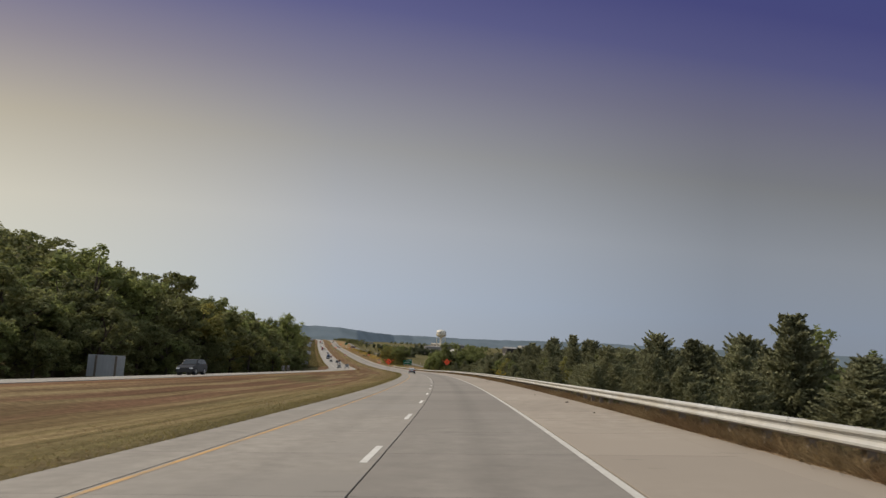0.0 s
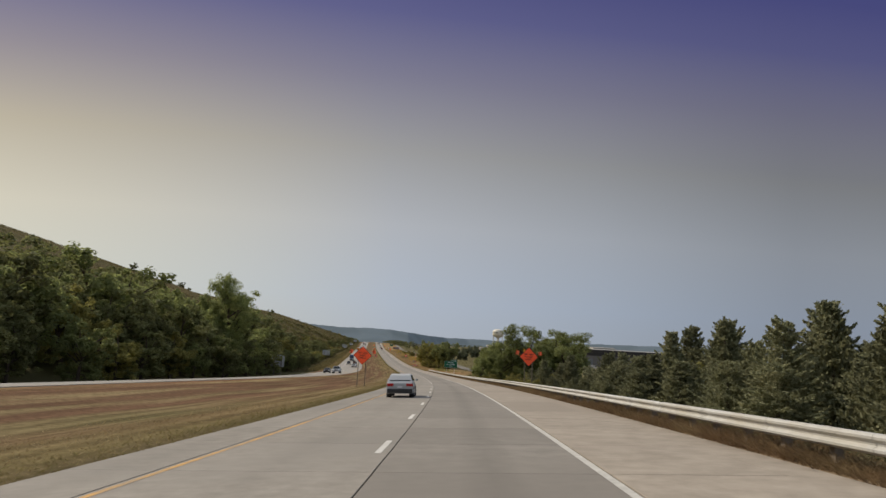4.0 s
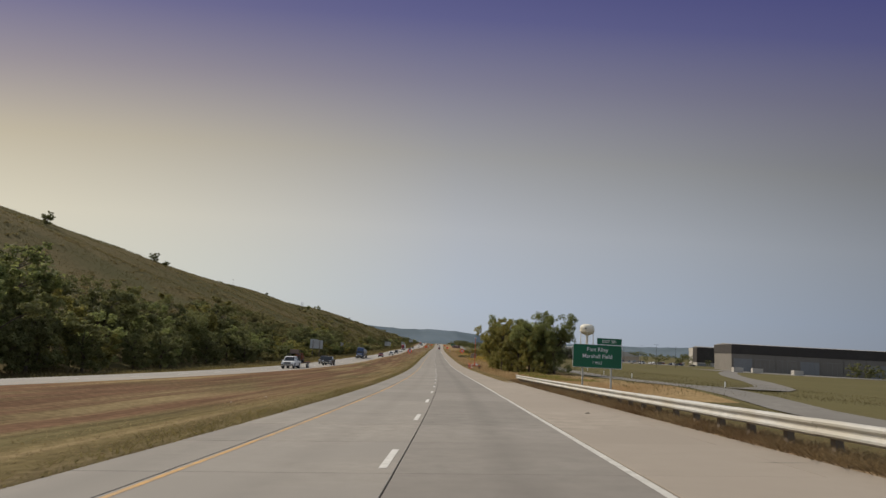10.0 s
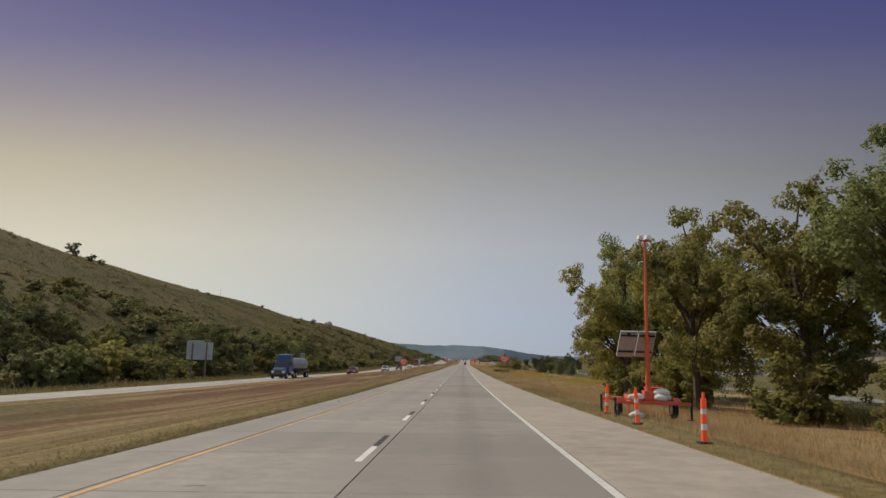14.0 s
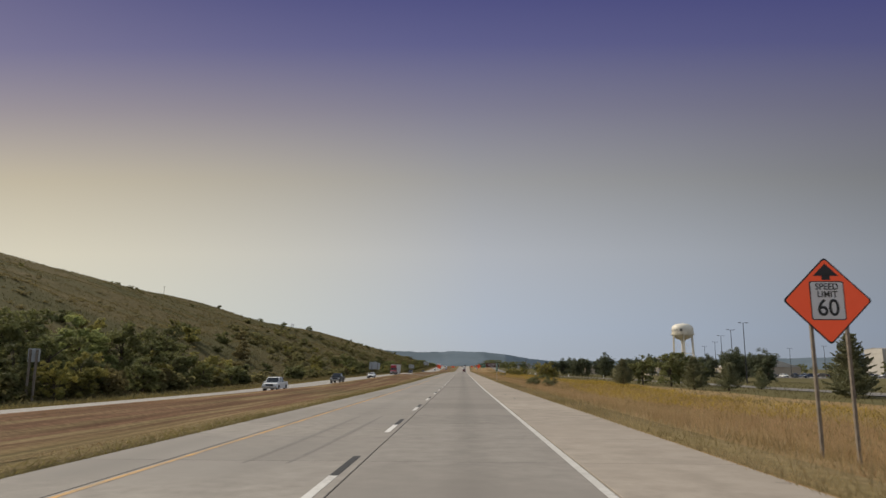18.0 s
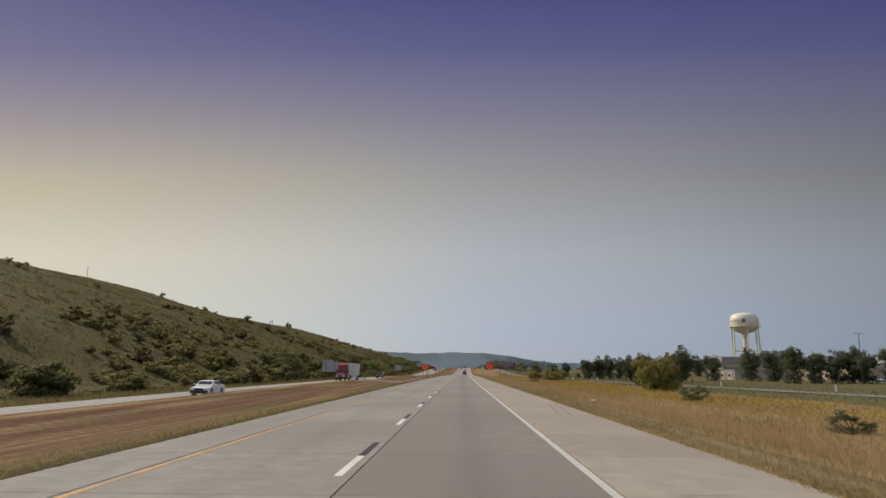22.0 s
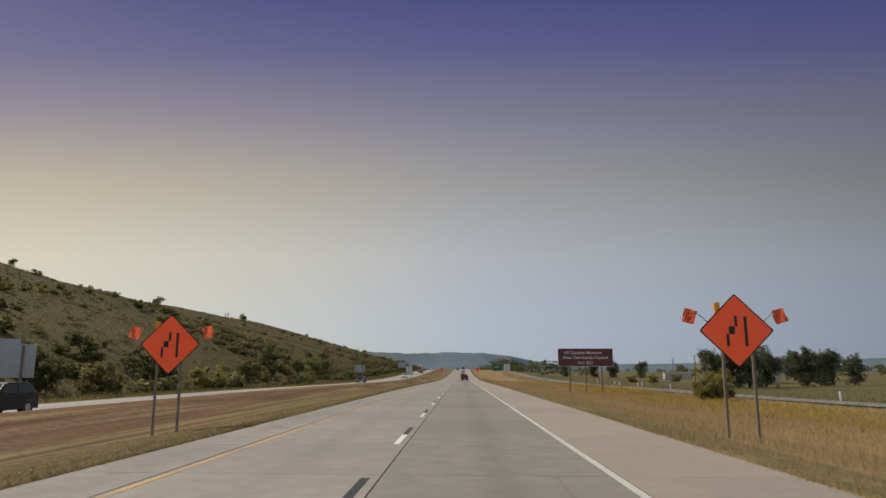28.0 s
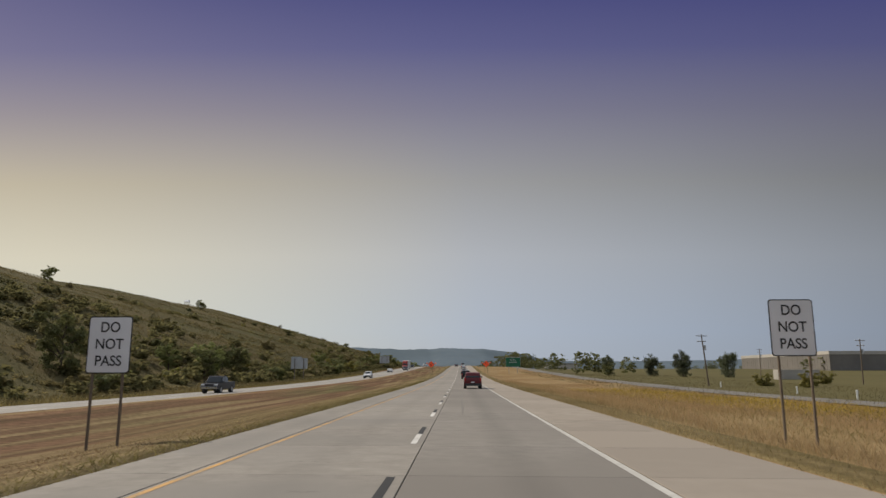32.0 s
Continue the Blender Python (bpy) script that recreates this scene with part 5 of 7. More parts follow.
endp.matrix_basis = at(G_END, G_LAT, 0, tilt=True)

# ---- signs ----
# slight emission brightens the unlit fluorescent sheeting, which is no lamp
M_ORANGE = mat("fluorescent_orange_sheeting", (0.92, 0.105, 0.03), (0.85, 0.09, 0.025), 2.0, 0.5, emit=0.12)
M_FLAG = mat("faded_orange_flag", (0.85, 0.26, 0.14), (0.75, 0.20, 0.11), 4.0, 0.85, see=0.5)
M_SIGNBLACK = mat("black_sign_paint", (0.012, 0.012, 0.013), (0.02, 0.02, 0.02), 3.0, 0.5)
M_SIGNWHITE = mat("white_sheeting", (0.72, 0.72, 0.74), (0.66, 0.66, 0.68), 1.5, 0.5, big=0.4)
M_SIGNGREEN = mat("green_sheeting", (0.004, 0.135, 0.065), (0.004, 0.115, 0.055), 1.0, 0.45, big=0.3)
M_SIGNBROWN = mat("brown_sheeting", (0.105, 0.035, 0.022), (0.088, 0.03, 0.02), 1.0, 0.45, big=0.3)
M_ALU = mat("sign_aluminium", (0.42, 0.43, 0.44), (0.52, 0.53, 0.54), 1.0, 0.55, metal=0.3, big=0.2)
M_AMBER = mat("amber_lens", (0.85, 0.35, 0.02), (0.75, 0.3, 0.02), 3.0, 0.3)
M_CREAM = mat("cream_tower_paint", (0.70, 0.65, 0.54), (0.62, 0.57, 0.47), 0.15, 0.5, big=0.05, c3=(0.66, 0.60, 0.50))
M_WOODPOLE = mat("creosoted_pole", (0.12, 0.09, 0.065), (0.19, 0.15, 0.11), 2.0, 0.9, 0.3)
M_DARKMETAL = mat("dark_metal", (0.05, 0.05, 0.052), (0.08, 0.08, 0.08), 3.0, 0.5, metal=0.6)
M_PANELBLUE = mat("solar_cells", (0.04, 0.042, 0.05), (0.06, 0.06, 0.07), 2.0, 0.85)
M_SANDBAG = mat("white_sandbag_cloth", (0.68, 0.66, 0.62), (0.55, 0.53, 0.50), 6.0, 0.9, 0.4)
M_TYRE = mat("tyre_rubber", (0.018, 0.018, 0.019), (0.03, 0.03, 0.03), 8.0, 0.85)
M_RIM = mat("alloy_rim", (0.42, 0.42, 0.43), (0.3, 0.3, 0.31), 4.0, 0.35, metal=0.7)


def lettering(text, size, material, parent, x, z, y=-0.012, wide=1.0, name="lettering"):
    cu = bpy.data.curves.new("lettering", "FONT")
    cu.body, cu.size, cu.align_x, cu.align_y, cu.extrude = text, size, "CENTER", "CENTER", 0.002
    cu.offset = size * 0.012
    ob = new("lettering_curve", cu)
    bpy.context.view_layer.update()
    me = bpy.data.meshes.new_from_object(ob.evaluated_get(bpy.context.evaluated_depsgraph_get()))
    bpy.data.objects.remove(ob)
    me.name = "lettering"
    me.materials.clear()
    me.materials.append(material)
    o = shared(name, me, parent, pose(x, y, z, 90, 0, 0) @ Matrix.Diagonal((wide, 1, 1, 1)))
    return o


def plate(w, h, r, t=0.012, lift=0.0):
    """A rounded plate facing -y, centred."""
    bm = bmesh.new()
    ring = []
    for cx, cz, a0 in ((w / 2 - r, h / 2 - r, 0), (-w / 2 + r, h / 2 - r, 90), (-w / 2 + r, -h / 2 + r, 180), (w / 2 - r, -h / 2 + r, 270)):
        for k in range(4):
            a = radians(a0 + 30 * k)
            ring.append((cx + r * math.cos(a), cz + r * math.sin(a)))
    fr = [bm.verts.new((x, -t / 2 - lift, z)) for x, z in ring]
    bk = [bm.verts.new((x, t / 2 - lift, z)) for x, z in ring]
    bm.faces.new(fr)
    bm.faces.new(bk[::-1])
    n = len(ring)
    for k in range(n):
        bm.faces.new((fr[k], bk[k], bk[(k + 1) % n], fr[(k + 1) % n]))
    bmesh.ops.recalc_face_normals(bm, faces=list(bm.faces))
    return bm


def sign_post(parent, x, z_top, z_bot, material=None, y=0.04, r=0.035):
    bm = bmesh.new()
    prism(bm, [(y - r, z_bot), (y + r, z_bot), (y + r, z_top), (y - r, z_top)], x - r, x + r)
    return part("post", bm, material or M_POST, parent)


def diamond_sign(s, lat, zc, side, kind, label, flags=True, turn=0.0):
    """Work-zone diamond on two posts."""
    g = float(lie(s, lat))
    ob = thing("work_zone_sign", label, "road sign", at(s, lat, zc, turn=turn))
    rot = pose(0, 0, 0, 0, 45, 0)
    for nm, w, m, lift in (("border", side, M_SIGNBLACK, 0.0), ("face", side - 0.07, M_ORANGE, 0.004), ):
        bm = plate(w, w, 0.07, 0.012, lift)
        bm.transform(rot)
        part(nm, bm, m, ob)
    u = side / 1.5
    if kind == "lane":
        for i, tx in enumerate(("LEFT LANE", "CLOSED", "AHEAD")):
            lettering(tx, 0.235 * u, M_SIGNBLACK, ob, 0, (0.27 - 0.27 * i) * u, -0.016, 0.92)
    elif kind == "merge":
        bm = bmesh.new()
        for x0, x1, z0, z1 in ((-0.30, -0.22, -0.45, -0.1), (-0.22, -0.05, -0.1, 0.12), (0.22, 0.30, -0.45, 0.4), (-0.05, 0.03, 0.12, 0.42)):
            box(bm, x0, x1, -0.018, -0.010, z0, z1)
        part("symbol", bm, M_SIGNBLACK, ob, "black lane symbol")
    else:
        bm = bmesh.new()
        prism(bm, [(-0.018, 0.50), (-0.010, 0.50), (-0.010, 0.62), (-0.018, 0.62)], -0.1, 0.1)
        v = [bm.verts.new(p) for p in ((-0.3, -0.018, 0.60), (0.3, -0.018, 0.60), (0, -0.018, 0.90))]
        bm.faces.new(v)
        part("arrow", bm, M_SIGNBLACK, ob, "black arrow pointing up")
        part("panel_edge", plate(0.82, 0.94, 0.05, 0.012, 0.008), M_SIGNBLACK, ob)
        part("panel", plate(0.77, 0.89, 0.04, 0.012, 0.012), M_SIGNWHITE, ob, "white inset speed panel")
        lettering("SPEED", 0.215, M_SIGNBLACK, ob, 0, 0.33, -0.022, 0.95)
        lettering("LIMIT", 0.215, M_SIGNBLACK, ob, 0, 0.145, -0.022, 0.95)
        lettering("60", 0.56, M_SIGNBLACK, ob, 0, -0.19, -0.022, 0.95)
    for x in (-0.42 * u, 0.42 * u):
        sign_post(ob, x, 0.28, g - zc - 0.3)
    if flags:
        for sg in (-1, 1):
            bm = bmesh.new()
            tube(bm, [(sg * 0.62, 0.03, 0.1), (sg * 1.12, 0.05, 0.55)], (0.012, 0.012), 5)
            part("flag_staff", bm, M_POST, ob)
            fl = []
            bm = bmesh.new()
            grid = [[bm.verts.new((sg * (1.05 + 0.07 * i + 0.04 * j), 0.05 + 0.05 * math.sin(1.4 * i + j), 0.56 - 0.13 * j + 0.02 * i)) for i in range(6)] for j in range(4)]
            for j in range(3):
                for i in range(5):
                    bm.faces.new((grid[j][i], grid[j][i + 1], grid[j + 1][i + 1], grid[j + 1][i]))
            bmesh.ops.solidify(bm, geom=list(bm.faces), thickness=0.006)
            part("flag", bm, M_FLAG, ob, "faded orange cloth flag")
        bm = bmesh.new()
        tube(bm, [(-0.5, 0.06, 0.62), (-0.5, 0.06, 0.80)], (0.09, 0.09), 10)
        part("warning_light", bm, M_AMBER, ob, "round amber warning light")
        bm = bmesh.new()
        box(bm, -0.57, -0.43, 0.0, 0.12, 0.50, 0.63, 0.01)
        part("battery_box", bm, M_AMBER, ob)
    return ob


diamond_sign(217, -8.0, 3.45, 1.5, "lane", "orange diamond lane closure sign with flags in the median", turn=-4)
diamond_sign(216, 10.6, 3.35, 1.5, "lane", "orange diamond lane closure sign with flags behind the guardrail", turn=4)
diamond_sign(630, 10.85, 3.36, 1.5, "speed", "orange diamond with speed limit panel and arrow on the verge", False)
diamond_sign(630, -10.4, 2.2, 1.5, "speed", "orange diamond with speed limit panel and arrow in the median", False)
diamond_sign(931, -8.6, 2.6, 1.5, "merge", "orange diamond lane symbol sign with flags in the median")
diamond_sign(927, 9.4, 2.9, 1.5, "merge", "orange diamond lane symbol sign with flags on the verge")
diamond_sign(1236, -8.0, 2.7, 1.5, "lane", "distant orange diamond sign in the median")
diamond_sign(1236, 9.0, 2.9, 1.5, "lane", "distant orange diamond sign on the verge")


def guide_sign(s, lat, w, z0, z1, material, lines, label, tab=None, posts=2, turn=0.0):
    """Large guide sign; lat is its left edge."""
    g = float(lie(s, lat + w / 2))
    zc, h = (z0 + z1) / 2, z1 - z0
    ob = thing("guide_sign", label, "road sign", at(s, lat + w / 2, zc, turn=turn))
    part("border", plate(w, h, 0.16, 0.03, 0.0), M_SIGNWHITE, ob, "thin white border")
    part("panel", plate(w - 0.09, h - 0.09, 0.13, 0.03, 0.006), material, ob)
    for tx, size, x, z, wd in lines:
        lettering(tx, size, M_SIGNWHITE, ob, x, z, -0.026, wd)
    if tab:
        x0, x1, hh, tx, size = tab
        bm = plate(x1 - x0, hh, 0.08, 0.03, 0.0)
        bm.transform(Matrix.Translation(((x0 + x1) / 2, 0, h / 2 + hh / 2 + 0.01)))
        t = part("exit_tab", bm, M_SIGNWHITE, ob)
        bm = plate(x1 - x0 - 0.08, hh - 0.08, 0.06, 0.03, 0.006)
        bm.transform(Matrix.Translation(((x0 + x1) / 2, 0, h / 2 + hh / 2 + 0.01)))
        part("tab_face", bm, material, t)
        lettering(tx, size, M_SIGNWHITE, ob, (x0 + x1) / 2, h / 2 + hh / 2, -0.026, 0.95)
    for k in range(posts):
        x = w * (-0.29 + 0.58 * k / max(posts - 1, 1))
        sign_post(ob, x, h / 2 - 0.05, float(lie(s, lat + w / 2 + x)) - zc - 0.3, M_POST if posts == 3 else M_STEEL, 0.12, 0.085)
    for z in (-0.35 * h, 0.35 * h):
        bm = bmesh.new()
        box(bm, -w / 2 + 0.1, w / 2 - 0.1, 0.02, 0.05, z - 0.04, z + 0.04)
        part("stringer", bm, M_ALU, ob)
    return ob


guide_sign(427, 15.12, 5.5, 1.55, 4.15, M_SIGNGREEN, (("Fort Riley", 0.62, 0.0, 0.72, 0.98), ("Marshall Field", 0.62, 0.0, -0.02, 0.98), ("1 MILE", 0.40, 0.0, -0.74, 1.0)),
           "large green guide sign for Fort Riley and Marshall Field", (-0.08, 2.72, 0.74, "EXIT 301", 0.45))
guide_sign(1001, 14.62, 7.4, 2.76, 5.16, M_SIGNBROWN, (("US Cavalry Museum", 0.56, -0.3, 0.62, 1.12), ("First Territorial Capitol", 0.56, 0.0, -0.04, 1.13), ("EXIT", 0.40, -0.6, -0.74, 1.15), ("301", 0.58, 0.55, -0.74, 1.15)),
           "large brown guide sign for a cavalry museum and capitol", None, 3)
guide_sign(1275, 17.5, 5.4, 1.6, 5.0, M_SIGNGREEN, (("Fort Riley", 0.55, 0.0, 0.8, 1.0), ("Marshall Field", 0.55, 0.0, 0.0, 1.0)), "distant green guide sign beside the road")


def back_sign(s, lat0, lat1, z0, z1, label, notch=0.0):
    """Guide sign for the other carriageway, seen from behind: extruded panels on posts."""
    w, h = lat1 - lat0, z1 - z0
    lat = (lat0 + lat1) / 2
    ob = thing("sign_back", label, "road sign", at(s, lat, z0))
    n = max(4, round(w / 0.42))
    for k in range(n):
        bm = bmesh.new()
        x0 = -w / 2 + k * w / n
        hh = h - (notch if k >= n * 0.62 else 0)
        box(bm, x0 + 0.004, x0 + w / n - 0.004, -0.02, 0.03, 0, hh, 0.006)
        part("panel", bm, M_ALU, ob)
    for x in (-0.27 * w, 0.27 * w):
        sign_post(ob, x, h - notch - 0.1, float(lie(s, lat + x)) - z0 - 0.3, M_POST, -0.13, 0.10)
    return ob


back_sign(86, -44.6, -39.8, 0.3, 3.1, "grey back of a guide sign against dark woods")
back_sign(172, -34.9, -34.1, 0.75, 1.95, "small grey back of a route sign by the woods")
back_sign(172, -33.7, -32.9, 0.95, 2.05, "small grey back of a route sign by the woods")
back_sign(364, -46.5, -42.4, 2.2, 6.0, "grey back of a guide sign against dark woods")
back_sign(602.6, -45.9, -41.3, 1.6, 4.9, "grey panelled back of a guide sign near the woods", 0.3)
back_sign(976, -47.1, -41.5, 1.0, 4.9, "pale grey back of a guide sign below the hill", 0.55)
back_sign(1212, -45.8, -41.2, 1.6, 4.9, "pale grey back of a guide sign below the hill", 0.4)
back_sign(1420, -46.0, -40.5, 1.6, 5.6, "pale grey back of a distant guide sign")
back_sign(690, -47.0, -45.6, 2.4, 3.9, "small grey back of a roadside sign")


def pass_sign(s, lat0, z0, label, turn=0.0):
    w, h = 1.22, 1.56
    ob = thing("regulatory_sign", label, "road sign", at(s, lat0 + w / 2, z0 + h / 2, turn=turn))
    part("edge", plate(w, h, 0.08, 0.012, 0.0), M_SIGNBLACK, ob)
    part("face", plate(w - 0.06, h - 0.06, 0.07, 0.012, 0.003), M_SIGNWHITE, ob)
    for i, tx in enumerate(("DO", "NOT", "PASS")):
        lettering(tx, 0.40, M_SIGNBLACK, ob, 0, 0.47 - 0.46 * i, -0.014, 0.9)
    for x in (-0.42, 0.42):
        sign_post(ob, x, h / 2 - 0.1, float(lie(s, lat0 + w / 2 + x)) - z0 - h / 2 - 0.3, M_WOODPOLE, 0.04, 0.028)
    return ob


pass_sign(1040.8, 9.66, 2.15, "white regulatory sign reading do not pass, on the verge")
pass_sign(1040.4, -9.15, 1.6, "white regulatory sign reading do not pass, in the median")
# delineators and marker posts
delin = thing("marker_post", "thin brown marker post beside the shoulder", "marker post", ground_at(903, -6.6))
bm = bmesh.new()
box(bm, -0.05, 0.05, -0.03, 0.03, -0.2, 1.25, 0.01)
part("stake", bm, M_WOODPOLE, delin)
bm = bmesh.new()
box(bm, -0.045, 0.045, -0.04, -0.031, 0.95, 1.2)
part("reflector", bm, M_AMBER, delin)
for s, lat in ((884, -18.7),):
    copy_thing(delin, ground_at(s, lat))
M_PLASTIC = mat("white_plastic", (0.75, 0.75, 0.73), (0.68, 0.68, 0.66), 3.0, 0.5)
wpost = thing("field_marker", "short white plastic marker post in the grass", "marker post", ground_at(1120, 48))
bm = bmesh.new()
tube(bm, [(0, 0, -0.1), (0, 0, 1.0), (0, 0, 1.06)], (0.11, 0.11, 0.06), 8)
part("stake", bm, M_PLASTIC, wpost)
for s, lat in ((474, 52), (520, 48.5), (547, 48.3), (580, 51), (849, 62), (885, 57), (915, 48), (945, 42.5), (980, 40.5), (1020, 44), (1050, 44), (1072, 43), (1100, 45), (1151, 49), (1084, 47)):
    copy_thing(wpost, ground_at(s, lat))

# ---- water tower ----
tower = thing("water_tower", "cream-painted elevated steel water tower on tall legs", "water tower", ground_at(1172, 178) @ Matrix.Diagonal((1.08, 1.08, 0.91, 1)))
def lathe(bm, prof, sides=32):
    rings = [[bm.verts.new((r * math.cos(6.28319 * k / sides), r * math.sin(6.28319 * k / sides), z)) for k in range(sides)] for r, z in prof]
    for a, b in zip(rings, rings[1:]):
        for k in range(sides):
            bm.faces.new((a[k], a[(k + 1) % sides], b[(k + 1) % sides], b[k]))
    bm.faces.new(rings[0][::-1])
    bm.faces.new(rings[-1])
    return bm


bm = lathe(bmesh.new(), [(1.2, 30.0), (3.2, 30.3), (5.5, 31.5), (7.2, 33.4), (7.8, 34.6), (7.8, 39.4), (7.45, 41.0), (6.5, 42.6), (4.7, 43.6), (2.4, 44.1), (0.8, 44.2)])
tank = part("tank", bm, M_CREAM, tower)
tank.data.polygons.foreach_set("use_smooth", [True] * len(tank.data.polygons))
bm = lathe(bmesh.new(), [(7.7, 34.2), (8.5, 34.2), (8.5, 34.5), (7.7, 34.5)])
part("balcony", bm, M_CREAM, tower)
for k in range(48):
    a = 6.2832 * k / 48
    bm = bmesh.new()
    tube(bm, [(8.4 * math.cos(a), 8.4 * math.sin(a), 34.4), (8.4 * math.cos(a), 8.4 * math.sin(a), 35.5)], (0.03, 0.03), 4)
    part("baluster", bm, M_CREAM, tower)
bm = bmesh.new()
tube(bm, [(8.4 * math.cos(6.2832 * k / 48), 8.4 * math.sin(6.2832 * k / 48), 35.5) for k in range(49)], [0.04] * 49, 5)
part("handrail", bm, M_CREAM, tower)
bm = lathe(bmesh.new(), [(1.5, -0.5), (1.3, 26), (1.6, 29), (2.6, 30.6)], 16)
part("riser", bm, M_CREAM, tower)
for k in range(6):
    a = 6.2832 * (k + 0.3) / 6
    c, q = math.cos(a), math.sin(a)
    bm = bmesh.new()
    tube(bm, [(8.3 * c, 8.3 * q, -0.5), (7.9 * c, 7.9 * q, 18), (7.5 * c, 7.5 * q, 34.5)], (0.42, 0.40, 0.38), 10)
    leg = part("leg", bm, M_CREAM, tower)
    a2 = a + 6.2832 / 6
    bm = bmesh.new()
    tube(bm, [(7.9 * c, 7.9 * q, 18), (7.9 * math.cos(a2), 7.9 * math.sin(a2), 18)], (0.2, 0.2), 6)
    part("strut", bm, M_CREAM, tower)
    bm = bmesh.new()
    tube(bm, [(8.2 * c, 8.2 * q, 1), (7.9 * math.cos(a2), 7.9 * math.sin(a2), 18)], (0.05, 0.05), 4)
    tube(bm, [(7.9 * c, 7.9 * q, 18), (7.6 * math.cos(a2), 7.6 * math.sin(a2), 33)], (0.05, 0.05), 4)
    part("brace_rods", bm, M_CREAM, tower)
bm = bmesh.new()
tube(bm, [(0, 0, 44.1), (0, 0, 45.4)], (0.15, 0.1), 6)
part("vent", bm, M_CREAM, tower)
M_FADED = mat("faded_dark_lettering", (0.16, 0.14, 0.11), (0.2, 0.18, 0.15), 1.0, 0.6)
for i, ch in enumerate("RILEY"):
    a = radians(176 + i * 12)
    o = lettering(ch, 2.5, M_FADED, tower, 0, 0)
    o.matrix_basis = Matrix.Translation((7.83 * math.cos(a), 7.83 * math.sin(a), 38.0)) @ pose(0, 0, 0, 0, 0, math.degrees(a) + 90) @ pose(0, 0, 0, 90, 0, 0)
a = radians(246)
bm = plate(2.0, 2.4, 0.3, 0.02)
bm.transform(Matrix.Translation((7.84 * math.cos(a), 7.84 * math.sin(a), 38.1)) @ pose(0, 0, 0, 0, 0, math.degrees(a) + 90))
part("emblem", bm, M_FADED, tower, "dark shield emblem")


# ---- poles ----
def utility_pole(s, lat, h, lean, label):
    ob = thing("utility_pole", label, "utility pole", ground_at(s, lat, turn=12))
    bm = bmesh.new()
    tube(bm, [(0, 0, -0.4), (lean * 0.5, 0, h * 0.5), (lean, 0, h)], (0.17, 0.15, 0.11), 8)
    part("pole", bm, M_WOODPOLE, ob)
    for z, w in ((h - 0.35, 1.3), (h - 1.5, 1.0)):
        bm = bmesh.new()
        box(bm, lean - w, lean + w, -0.06, 0.06, z - 0.06, z + 0.06, 0.01)
        arm = part("crossarm", bm, M_WOODPOLE, ob)
        for x in (-w + 0.1, -0.4, 0.4, w - 0.1):
            bm = bmesh.new()
            tube(bm, [(lean + x, 0, z + 0.06), (lean + x, 0, z + 0.16), (lean + x, 0, z + 0.24)], (0.05, 0.06, 0.03), 6)
            part("insulator", bm, M_ALU, arm)
    bm = bmesh.new()
    tube(bm, [(lean * 0.8 + 0.35, -0.1, h - 3.3), (lean * 0.8 + 0.35, -0.1, h - 2.3)], (0.26, 0.26), 10)
    part("transformer", bm, M_ALU, ob)
    return ob


utility_pole(1184, 93.7, 10.4, 0.3, "wooden utility pole with crossarms and transformer")
utility_pole(1167, 52.5, 10.6, -1.0, "leaning wooden utility pole with crossarms")
utility_pole(1300, 120, 10.5, 0.2, "wooden utility pole by the warehouses")


def mast_lamp(s, lat, h):
    ob = thing("lamp_mast", "tall thin grey lamp mast above the parking lot", "street lamp", ground_at(s, lat, turn=20), "lamp masts of the yard")
    bm = bmesh.new()
    tube(bm, [(0, 0, -0.3), (0, 0, h)], (0.13, 0.08), 8)
    part("pole", bm, M_DARKMETAL, ob)
    for sg in (-1, 1):
        bm = bmesh.new()
        tube(bm, [(0, 0, h - 0.1), (sg * 0.9, 0, h + 0.02)], (0.04, 0.04), 5)
        arm = part("arm", bm, M_DARKMETAL, ob)
        bm = bmesh.new()
        box(bm, sg * 0.8, sg * 1.35, -0.16, 0.16, h - 0.07, h + 0.07, 0.02)
        part("lamp_head", bm, M_DARKMETAL, arm)
    return ob


for s, lat, h in ((771, 66, 13.6), (805, 76.3, 14.1), (844, 88, 14.4), (886, 101, 14.0), (930, 112, 14.0), (900, 150, 13), (820, 140, 13.0), (780, 150, 13.0), (740, 125, 13.0), (930, 150, 13)):
    mast_lamp(s, lat, h)
for s, lat, top in ((1192, -257, 8.0),):
    ob = thing("hill_pole", "thin pole with a crossarm on the hill's crest", "utility pole", ground_at(s, lat))
    bm = bmesh.new()
    tube(bm, [(0, 0, -0.5), (0, 0, top)], (0.16, 0.12), 6)
    part("pole", bm, M_WOODPOLE, ob)
    bm = bmesh.new()
    box(bm, -1.1, 1.1, -0.08, 0.08, top - 0.6, top - 0.4)
    part("crossarm", bm, M_WOODPOLE, ob)
hut = thing("hilltop_shelter", "small white open shelter standing on the hill's crest", "shelter", ground_at(1702, -273))
for x in (-1.6, 1.6):
    for y in (-1.6, 1.6):
        bm = bmesh.new()
        box(bm, x - 0.2, x + 0.2, y - 0.2, y + 0.2, -0.5, 6.0)
        part("leg", bm, M_SIGNWHITE, hut)
bm = bmesh.new()
prism(bm, [(-2.4, 6.0), (2.4, 6.0), (0, 8.0)], -2.2, 2.2)
part("roof", bm, M_SIGNWHITE, hut)

